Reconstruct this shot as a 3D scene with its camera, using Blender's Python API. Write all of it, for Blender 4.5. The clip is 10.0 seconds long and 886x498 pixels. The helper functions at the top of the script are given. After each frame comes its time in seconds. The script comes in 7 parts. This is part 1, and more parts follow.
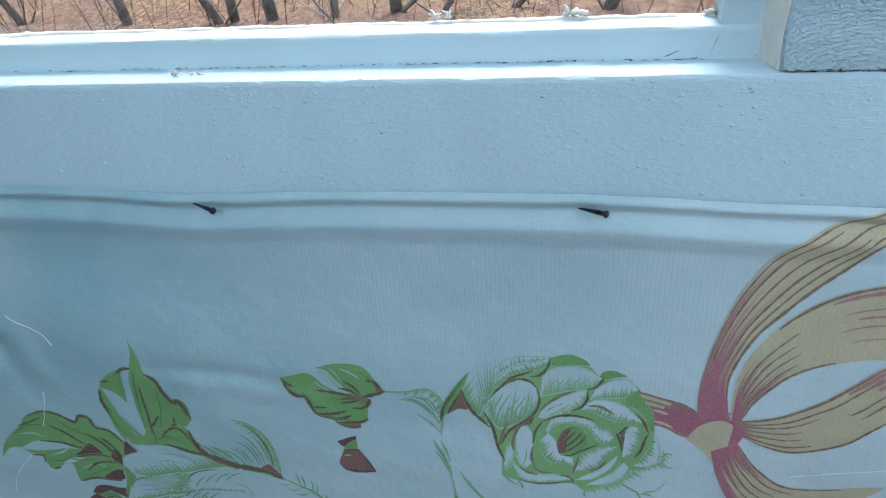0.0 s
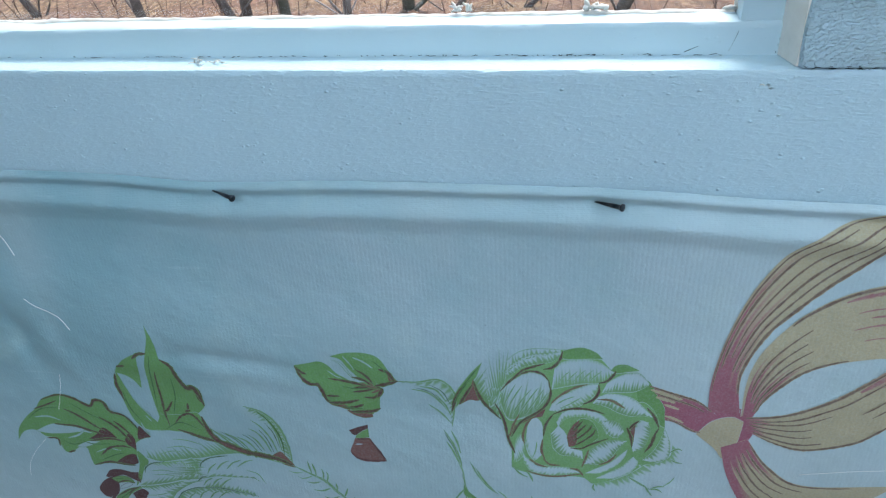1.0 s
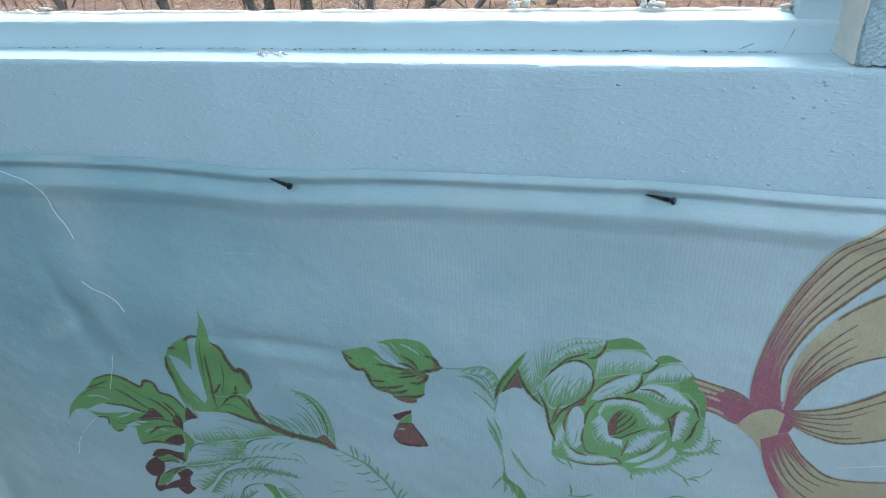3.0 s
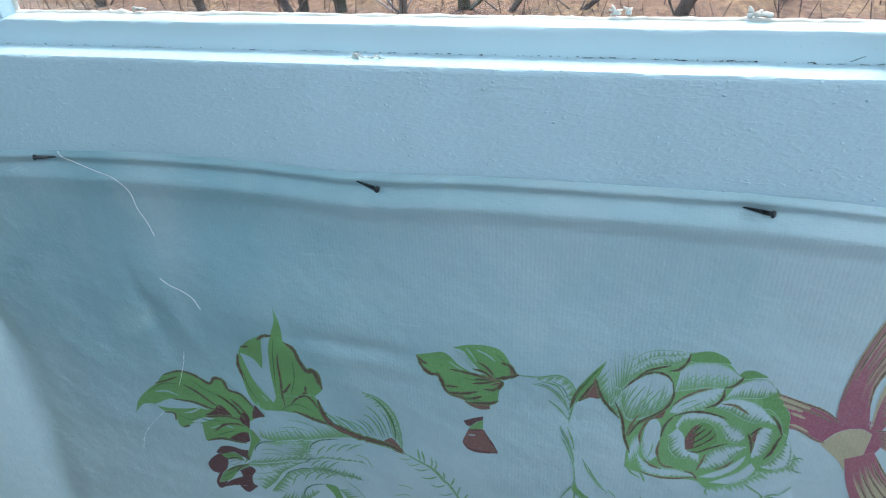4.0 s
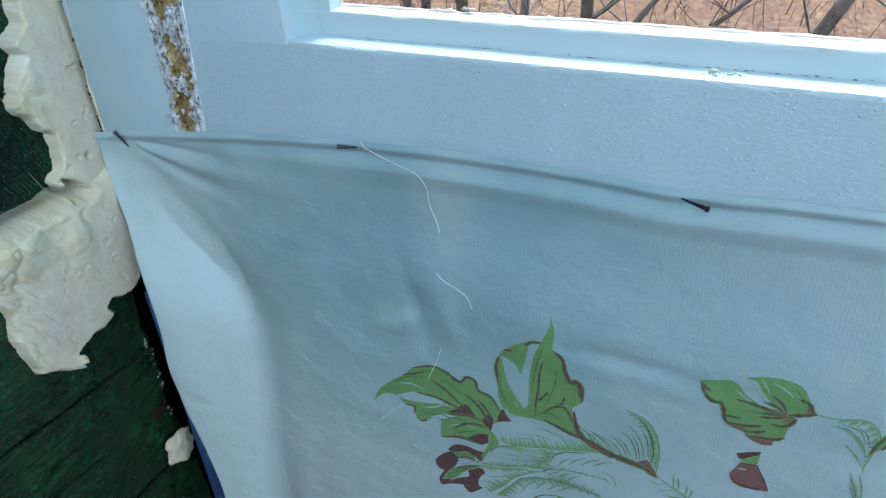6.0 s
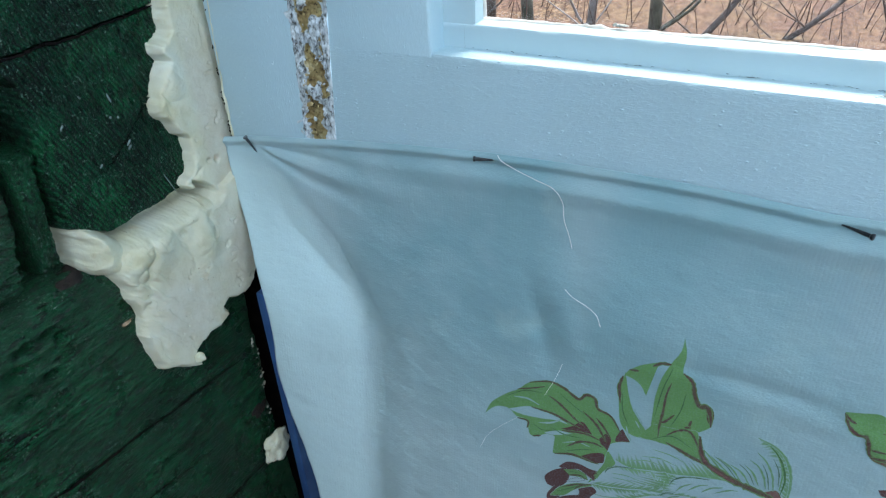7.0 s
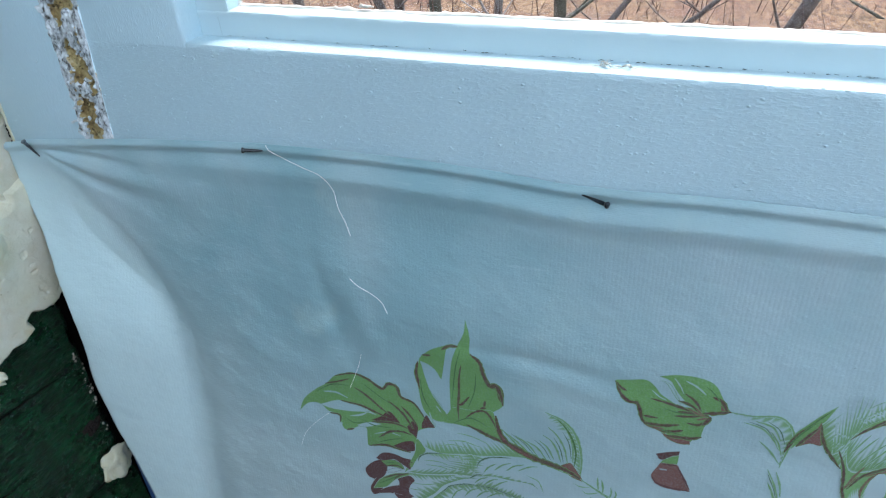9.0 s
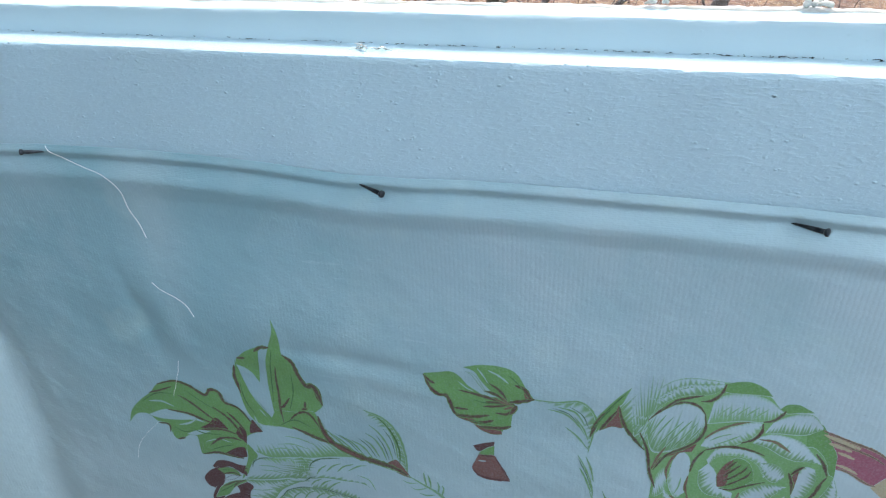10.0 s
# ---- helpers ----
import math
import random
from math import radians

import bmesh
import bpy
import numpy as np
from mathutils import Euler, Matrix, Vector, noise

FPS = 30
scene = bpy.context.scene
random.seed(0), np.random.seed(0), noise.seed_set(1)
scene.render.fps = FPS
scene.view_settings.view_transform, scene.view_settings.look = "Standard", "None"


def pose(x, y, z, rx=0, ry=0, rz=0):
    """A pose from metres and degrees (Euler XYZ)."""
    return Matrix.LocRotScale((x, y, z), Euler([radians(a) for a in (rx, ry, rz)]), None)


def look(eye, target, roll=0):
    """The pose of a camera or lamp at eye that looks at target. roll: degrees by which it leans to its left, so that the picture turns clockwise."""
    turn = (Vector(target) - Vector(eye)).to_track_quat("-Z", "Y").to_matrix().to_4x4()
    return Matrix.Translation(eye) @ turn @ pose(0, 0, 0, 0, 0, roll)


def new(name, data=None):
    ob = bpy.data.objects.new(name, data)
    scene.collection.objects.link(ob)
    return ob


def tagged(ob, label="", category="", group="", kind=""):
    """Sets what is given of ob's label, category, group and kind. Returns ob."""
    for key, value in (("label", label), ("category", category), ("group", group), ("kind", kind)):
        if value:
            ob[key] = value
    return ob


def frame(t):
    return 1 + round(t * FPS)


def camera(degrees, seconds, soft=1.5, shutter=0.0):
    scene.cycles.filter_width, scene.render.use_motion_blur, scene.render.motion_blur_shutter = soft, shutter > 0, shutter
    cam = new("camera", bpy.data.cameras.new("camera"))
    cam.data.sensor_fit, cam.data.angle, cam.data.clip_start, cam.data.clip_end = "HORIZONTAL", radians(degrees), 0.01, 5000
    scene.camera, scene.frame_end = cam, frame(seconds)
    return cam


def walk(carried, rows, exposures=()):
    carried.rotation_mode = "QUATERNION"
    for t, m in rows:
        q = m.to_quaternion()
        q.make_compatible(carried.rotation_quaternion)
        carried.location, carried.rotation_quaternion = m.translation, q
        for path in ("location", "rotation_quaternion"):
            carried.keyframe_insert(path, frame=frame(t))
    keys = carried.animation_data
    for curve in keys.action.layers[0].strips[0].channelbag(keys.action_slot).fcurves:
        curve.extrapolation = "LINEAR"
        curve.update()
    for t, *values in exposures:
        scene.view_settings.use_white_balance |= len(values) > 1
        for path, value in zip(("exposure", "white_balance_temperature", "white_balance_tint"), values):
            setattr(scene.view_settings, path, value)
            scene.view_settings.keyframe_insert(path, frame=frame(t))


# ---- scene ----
cam = camera(64.5, 10.0, 1.25)
PATH = [
    (0, (0.5242, -0.3511, 1.1328), (0.1582, 1.267, 0.0141), -5.5),
    (0.5, (0.5208, -0.3471, 1.1381), (0.149, 1.2651, 0.0146), -4.74),
    (1, (0.52, -0.3579, 1.1313), (0.1341, 1.2543, 0.0121), -4.81),
    (1.5, (0.5143, -0.3715, 1.1411), (0.1168, 1.2398, 0.0247), -4.25),
    (2, (0.5186, -0.373, 1.1334), (0.1005, 1.2302, 0.0134), -4.81),
    (2.2, (0.5174, -0.3733, 1.133), (0.106, 1.2281, 0.0074), -4.95),
    (3.5, (0.483, -0.3768, 1.1381), (0.0304, 1.2171, 0.0174), -4.42),
    (4, (0.46, -0.3815, 1.1391), (-0.0277, 1.2065, 0.0255), -4.27),
    (4.5, (0.425, -0.3868, 1.1297), (-0.0959, 1.1904, 0.0153), -3.46),
    (5, (0.3881, -0.3965, 1.1399), (-0.2109, 1.152, 0.0255), -3.94),
    (5.5, (0.3588, -0.4128, 1.1492), (-0.2748, 1.1338, 0.0498), -3.39),
    (6, (0.3124, -0.4235, 1.1485), (-0.3914, 1.0952, 0.0547), -3.05),
    (6.2, (0.2962, -0.4288, 1.1479), (-0.4427, 1.0801, 0.0624), -2.83),
    (7.3, (0.2501, -0.4499, 1.157), (-0.6031, 1.0075, 0.0846), -3.62),
    (7.5, (0.2549, -0.445, 1.1551), (-0.6057, 1.0062, 0.0811), -3.72),
    (8, (0.3004, -0.4296, 1.1509), (-0.4964, 1.0537, 0.0715), -4.02),
    (8.5, (0.3378, -0.4154, 1.1506), (-0.3736, 1.1021, 0.0603), -3.72),
    (9, (0.36, -0.3932, 1.1376), (-0.3102, 1.1476, 0.0526), -3.77),
    (9.5, (0.4109, -0.3654, 1.1253), (-0.1909, 1.1928, 0.0237), -3.82),
    (10, (0.4568, -0.3411, 1.1225), (-0.095, 1.2234, 0.0065), -4.36),
]
walk(cam, [(t, look(eye, target, roll)) for t, eye, target, roll in PATH],
     [(0, 2.43, 6600, 13), (2.2, 2.42, 6500, 11), (4.5, 2.47, 6520, 10), (6, 2.53, 6600, 12), (7.3, 2.60, 6560, 10), (8, 2.63, 6600, 12), (9, 2.60, 6700, 14), (10, 2.56, 6780, 15)])

# ---- world and light ----
world = bpy.data.worlds.new("sky")
scene.world = world
world.use_nodes = True
wn, wl = world.node_tree.nodes, world.node_tree.links
sky = wn.new("ShaderNodeTexSky")
sky.sky_type = "NISHITA"
sky.sun_disc = False
sky.sun_elevation, sky.sun_rotation = radians(66), radians(12)
sky.air_density, sky.dust_density = 1.0, 2.0
wl.new(sky.outputs[0], wn["Background"].inputs[0])
wn["Background"].inputs[1].default_value = 0.15

sun = new("sun", bpy.data.lights.new("sun", "SUN"))
sun.data.energy, sun.data.angle, sun.data.color = 0.92, radians(25), (1.0, 0.96, 0.9)
sun.matrix_world = look((0.5, 2.4, 5.5), (0, 0, 0))


def fill_light(name, eye, target, wide, high, watts):
    ob = new(name, bpy.data.lights.new(name, "AREA"))
    ob.data.shape, ob.data.size, ob.data.size_y, ob.data.energy = "RECTANGLE", wide, high, watts
    ob.data.color = (0.86, 0.95, 1.0)
    ob.matrix_world = look(eye, target)
    return ob


# area lamps added as fill light, set at two assumed, unseen window openings of the veranda
fill_light("fill_back", (0.40, -1.28, 1.9), (-0.05, 0, 0.9), 1.1, 0.66, 1.95)
fill_light("fill_side", (1.93, -0.75, 1.9), (0.0, -0.3, 0.8), 0.85, 0.66, 1.6)


# ---- numeric helpers ----
def lattice(i, j, seed):
    h = np.sin(i * 127.1 + j * 311.7 + seed * 74.7) * 43758.5453
    return h - np.floor(h)


def vnoise(x, y, seed=0):
    """Smooth value noise, 0 to 1, for arrays."""
    x, y = np.asarray(x, float), np.asarray(y, float)
    i, j = np.floor(x), np.floor(y)
    u, v = x - i, y - j
    u, v = u * u * (3 - 2 * u), v * v * (3 - 2 * v)
    a, b = lattice(i, j, seed), lattice(i + 1, j, seed)
    c, d = lattice(i, j + 1, seed), lattice(i + 1, j + 1, seed)
    return (a * (1 - u) + b * u) * (1 - v) + (c * (1 - u) + d * u) * v


def fnoise(x, y, seed=0, octaves=4):
    """Fractal noise, about -1 to 1."""
    total, amp = 0, 0.5
    for k in range(octaves):
        total = total + amp * (2 * vnoise(x * 2 ** k, y * 2 ** k, seed + 13 * k) - 1)
        amp *= 0.5
    return total


def smooth(a, b, x):
    t = np.clip((np.asarray(x, float) - a) / (b - a), 0, 1)
    return t * t * (3 - 2 * t)


def bell(x, middle, width):
    return np.exp(-((np.asarray(x, float) - middle) / width) ** 2)


# ---- mesh helpers ----
def mesh_of(name, verts, faces, material=None, soft=True):
    me = bpy.data.meshes.new(name)
    me.from_pydata([tuple(map(float, v)) for v in verts], [], [tuple(f) for f in faces])
    if soft:
        me.polygons.foreach_set("use_smooth", [True] * len(me.polygons))
    if material:
        me.materials.append(material)
    me.update()
    return me


def grid_faces(n, m, keep=None, flip=False):
    out = []
    for i in range(n - 1):
        for j in range(m - 1):
            if keep is None or keep[i, j]:
                a, b, c, d = i * m + j, (i + 1) * m + j, (i + 1) * m + j + 1, i * m + j + 1
                out.append((d, c, b, a) if flip else (a, b, c, d))
    return out


def grid_mesh(name, points, material, flip=False, keep=None, soft=True):
    n, m = points.shape[:2]
    return mesh_of(name, points.reshape(-1, 3), grid_faces(n, m, keep, flip), material, soft)


def child(name, me, parent, label=""):
    ob = new(name, me)
    ob.parent = parent
    return tagged(ob, label)


def base(name, at=(0, 0, 0), **tags):
    ob = new(name)
    ob.location = at
    ob.empty_display_size = 0.05
    return tagged(ob, **tags)


def block_mesh(name, lo, hi, material, bevel=0.0015, segments=2):
    bm = bmesh.new()
    bmesh.ops.create_cube(bm, size=1)
    for v in bm.verts:
        v.co = [lo[k] + (v.co[k] + 0.5) * (hi[k] - lo[k]) for k in range(3)]
    if bevel:
        bmesh.ops.bevel(bm, geom=bm.edges[:], offset=bevel, segments=segments, affect="EDGES", profile=0.6)
    me = bpy.data.meshes.new(name)
    bm.to_mesh(me)
    bm.free()
    me.materials.append(material)
    return me


def sweep_mesh(name, profile, start, end, along, material, step=0.004, wobble=0.0, scale=40, seed=1, soft=True):
    """A profile of (y, z) or (x, y) pairs drawn along x or z with a hand-painted wobble."""
    n = max(2, int((end - start) / step) + 1)
    t = np.linspace(start, end, n)
    m = len(profile)
    pts = np.zeros((n, m, 3))
    for k, (a, b) in enumerate(profile):
        da = wobble * fnoise(t * scale, t * 0 + k * 0.31, seed)
        db = wobble * fnoise(t * scale, t * 0 + k * 0.31 + 50, seed + 5)
        if along == "x":
            pts[:, k] = np.stack([t, a + da, b + db], 1)
        else:
            pts[:, k] = np.stack([a + da, b + db, t], 1)
    faces = grid_faces(n, m)
    faces += [tuple(range(m))[::-1], tuple((n - 1) * m + k for k in range(m))]
    faces += [(i * m + m - 1, (i + 1) * m + m - 1, (i + 1) * m, i * m) for i in range(n - 1)]
    me = mesh_of(name, pts.reshape(-1, 3), faces, material, soft=False)
    bm = bmesh.new()
    bm.from_mesh(me)
    bmesh.ops.recalc_face_normals(bm, faces=bm.faces[:])
    for f in bm.faces:
        f.smooth = soft
    bm.to_mesh(me)
    bm.free()
    if soft:
        me.set_sharp_from_angle(angle=radians(40))
    return me


def tube_mesh(name, points, radii, material, sides=8):
    pts = [Vector(p) for p in points]
    verts, faces = [], []
    for i, p in enumerate(pts):
        way = (pts[min(i + 1, len(pts) - 1)] - pts[max(i - 1, 0)]).normalized()
        side = way.cross(Vector((0.31, 0.22, 0.93))).normalized()
        up = side.cross(way)
        for k in range(sides):
            a = 2 * math.pi * k / sides
            verts.append(p + radii[i] * (math.cos(a) * side + math.sin(a) * up))
    for i in range(len(pts) - 1):
        for k in range(sides):
            l = (k + 1) % sides
            faces.append((i * sides + k, i * sides + l, (i + 1) * sides + l, (i + 1) * sides + k))
    faces += [tuple(range(sides))[::-1], tuple((len(pts) - 1) * sides + k for k in range(sides))]
    return mesh_of(name, verts, faces, material)


def spline(knots, values):
    """A smooth curve through a few knots."""
    k, v = np.array(knots, float), np.array(values, float)
    slope = np.gradient(v, k)

    def at(x):
        x = np.asarray(x, float)
        i = np.clip(np.searchsorted(k, x) - 1, 0, len(k) - 2)
        h = k[i + 1] - k[i]
        t = np.clip((x - k[i]) / h, 0, 1)
        return ((2 * t ** 3 - 3 * t ** 2 + 1) * v[i] + (t ** 3 - 2 * t ** 2 + t) * h * slope[i]
                + (3 * t ** 2 - 2 * t ** 3) * v[i + 1] + (t ** 3 - t ** 2) * h * slope[i + 1])
    return at


# ---- materials ----
class Nodes:
    """Short hand for a node material."""

    def __init__(self, name, rough=0.5, metal=0.0, spec=0.5):
        self.mat = bpy.data.materials.new(name)
        self.mat.use_nodes = True
        self.nodes, self.links = self.mat.node_tree.nodes, self.mat.node_tree.links
        self.bsdf = self.nodes["Principled BSDF"]
        self.bsdf.inputs["Roughness"].default_value = rough
        self.bsdf.inputs["Metallic"].default_value = metal
        self.bsdf.inputs["Specular IOR Level"].default_value = spec
        self.coord = self.nodes.new("ShaderNodeTexCoord").outputs["Object"]
        self.last = None

    def put(self, socket, value):
        if hasattr(value, "is_linked"):
            self.links.new(value, socket)
        else:
            socket.default_value = value

    def scaled(self, sx, sy, sz, rot=(0, 0, 0)):
        n = self.nodes.new("ShaderNodeMapping")
        n.inputs["Scale"].default_value = (sx, sy, sz)
        n.inputs["Rotation"].default_value = [radians(a) for a in rot]
        self.links.new(self.coord, n.inputs[0])
        return n.outputs[0]

    def noise(self, scale, detail=4, rough=0.55, vector=None, distort=0.0):
        n = self.nodes.new("ShaderNodeTexNoise")
        n.inputs["Scale"].default_value, n.inputs["Detail"].default_value = scale, detail
        n.inputs["Roughness"].default_value, n.inputs["Distortion"].default_value = rough, distort
        self.links.new(vector or self.coord, n.inputs["Vector"])
        return n.outputs[0]

    def voronoi(self, scale, vector=None, feature="F1", out="Distance"):
        n = self.nodes.new("ShaderNodeTexVoronoi")
        n.feature = feature
        n.inputs["Scale"].default_value = scale
        self.links.new(vector or self.coord, n.inputs["Vector"])
        return n.outputs[out]

    def wave(self, scale, distort=2, detail=2, dscale=1.0, vector=None, kind="BANDS", axis="Z"):
        n = self.nodes.new("ShaderNodeTexWave")
        n.wave_type = kind
        if kind == "BANDS":
            n.bands_direction = axis
        else:
            n.rings_direction = axis
        for key, value in (("Scale", scale), ("Distortion", distort), ("Detail", detail), ("Detail Scale", dscale)):
            n.inputs[key].default_value = value
        self.links.new(vector or self.coord, n.inputs["Vector"])
        return n.outputs[1]

    def ramp(self, fac, *stops):
        n = self.nodes.new("ShaderNodeValToRGB")
        while len(n.color_ramp.elements) < len(stops):
            n.color_ramp.elements.new(0.5)
        for e, (pos, col) in zip(n.color_ramp.elements, stops):
            e.position = pos
            e.color = (*col, 1) if isinstance(col, tuple) else (col, col, col, 1)
        self.links.new(fac, n.inputs[0])
        return n.outputs[0]

    def mix(self, fac, a, b, kind="MIX"):
        n = self.nodes.new("ShaderNodeMix")
        n.data_type, n.blend_type = "RGBA", kind
        for socket, value in ((n.inputs[0], fac), (n.inputs[6], a), (n.inputs[7], b)):
            self.put(socket, (*value, 1) if isinstance(value, tuple) else value)
        return n.outputs[2]

    def calc(self, kind, a, b=0.5):
        n = self.nodes.new("ShaderNodeMath")
        n.operation = kind
        self.put(n.inputs[0], a)
        self.put(n.inputs[1], b)
        return n.outputs[0]

    def colour(self, value):
        self.put(self.bsdf.inputs["Base Color"], (*value, 1) if isinstance(value, tuple) else value)

    def rough(self, value):
        self.put(self.bsdf.inputs["Roughness"], value)

    def bump(self, height, strength, distance):
        n = self.nodes.new("ShaderNodeBump")
        n.inputs["Strength"].default_value, n.inputs["Distance"].default_value = strength, distance
        self.links.new(height, n.inputs["Height"])
        if self.last:
            self.links.new(self.last, n.inputs["Normal"])
        self.last = n.outputs[0]
        self.links.new(self.last, self.bsdf.inputs["Normal"])


def paint_material(name, colour, stretch, strong=1.0, rough=0.42):
    """Thick brushed oil paint: fine wrinkles along the brush, pimples and a little dirt."""
    m = Nodes(name, rough)
    long = m.scaled(*stretch)
    drag = m.scaled(*(c if c == 1 else 0.42 * c for c in stretch))
    m.bump(m.ramp(m.noise(330, 3, 0.6, long, 0.2), (0.48, 0.0), (0.68, 1.0)), 0.23 * strong, 0.0013)
    m.bump(m.ramp(m.noise(980, 2, 0.55, drag, 0.2), (0.46, 0.0), (0.66, 1.0)), 0.30 * strong, 0.0007)
    m.bump(m.noise(900, 2, 0.6, long), 0.25 * strong, 0.0006)
    rare = m.ramp(m.noise(30, 3), (0.50, 0.0), (0.60, 1.0))
    pimple = m.calc("MULTIPLY", m.ramp(m.voronoi(210, m.scaled(*(c if c == 1 else 0.75 for c in stretch))), (0.0, 1.0), (0.20, 0.0)), rare)
    m.bump(pimple, 0.8 * strong, 0.0013)
    m.bump(m.noise(45, 3), 0.22 * strong, 0.004)
    broad = m.ramp(m.noise(9, 4), (0.3, tuple(0.95 * c for c in colour)), (0.7, colour))
    m.colour(broad)
    m.rough(m.ramp(m.noise(40, 3), (0.3, rough - 0.07), (0.7, rough + 0.1)))
    return m.mat


BLUE = (0.44, 0.63, 0.715)
paint_flat = paint_material("blue_paint_along", BLUE, (0.5, 1, 1), 1.0)
paint_up = paint_material("blue_paint_upright", BLUE, (1, 1, 0.45), 0.6)
paint_bead = paint_material("blue_paint_bead", (0.44, 0.60, 0.66), (0.2, 1, 1), 0.25, 0.36)


def grainy_paint():
    """Paint over weathered softwood: arched growth rings standing out as close ridges, and pits."""
    m = Nodes("blue_paint_on_open_grain", 0.45)
    arch = m.nodes.new("ShaderNodeMapping")
    arch.inputs["Location"].default_value = (-0.655 * 0.55, 0, -0.997)
    arch.inputs["Scale"].default_value = (0.55, 1, 1)
    m.links.new(m.coord, arch.inputs[0])
    rings = m.wave(150, 7.0, 3, 5, arch.outputs[0], "RINGS", "Y")
    m.bump(m.ramp(rings, (0.0, 0.0), (0.6, 1.0)), 0.55, 0.0020)
    m.bump(m.noise(330, 4, 0.65), 0.8, 0.0022)
    m.bump(m.noise(800, 3), 0.4, 0.001)
    dark = m.ramp(m.noise(230, 3, 0.6, m.scaled(0.5, 1, 1)), (0.28, 0.3), (0.40, 0.0))
    grooves = m.calc("MULTIPLY", m.ramp(rings, (0.02, 0.5), (0.14, 0.0)), m.ramp(m.noise(60, 3), (0.42, 0.0), (0.6, 1.0)))
    m.colour(m.mix(grooves, m.mix(dark, BLUE, (0.22, 0.33, 0.40)), (0.24, 0.34, 0.40)))
    return m.mat


paint_grain = grainy_paint()


def old_blue():
    m = Nodes("old_deep_blue_paint", 0.4)
    m.colour(m.ramp(m.noise(30, 4), (0.3, (0.03, 0.09, 0.26)), (0.75, (0.06, 0.16, 0.38))))
    m.bump(m.noise(120, 4), 0.4, 0.001)
    return m.mat


def white_filler():
    m = Nodes("chalky_putty", 0.75)
    m.colour(m.ramp(m.noise(60, 5), (0.35, (0.42, 0.42, 0.38)), (0.65, (0.62, 0.63, 0.60))))
    m.bump(m.noise(260, 5, 0.65), 0.6, 0.0015)
    return m.mat


def crust():
    """Crumbling seam filler: ochre body with dark pits, broken white paint crusts over it."""
    m = Nodes("crumbling_filler", 0.85)
    body = m.ramp(m.noise(60, 5, 0.65), (0.30, (0.05, 0.035, 0.02)), (0.42, (0.26, 0.19, 0.08)), (0.56, (0.42, 0.35, 0.17)), (0.72, (0.55, 0.50, 0.34)))
    pits = m.ramp(m.noise(240, 3, 0.7), (0.34, 0.9), (0.42, 0.0))
    body = m.mix(pits, body, (0.02, 0.015, 0.01))
    lean = m.scaled(1, 1, 0.42, (0, 28, 0))
    white = m.ramp(m.noise(300, 3, 0.6, lean), (0.36, (0.09, 0.09, 0.085)), (0.44, (0.34, 0.40, 0.43)), (0.60, (0.62, 0.70, 0.75)))
    layer = m.nodes.new("ShaderNodeAttribute")
    layer.attribute_name = "whiteness"
    edge = m.calc("ADD", layer.outputs["Fac"], m.calc("MULTIPLY", m.calc("SUBTRACT", m.noise(170, 4, 0.65), 0.5), 1.8))
    m.colour(m.mix(m.ramp(edge, (0.46, 0.0), (0.54, 1.0)), body, white))
    m.bump(m.noise(300, 4, 0.65, lean), 0.9, 0.002)
    return m.mat


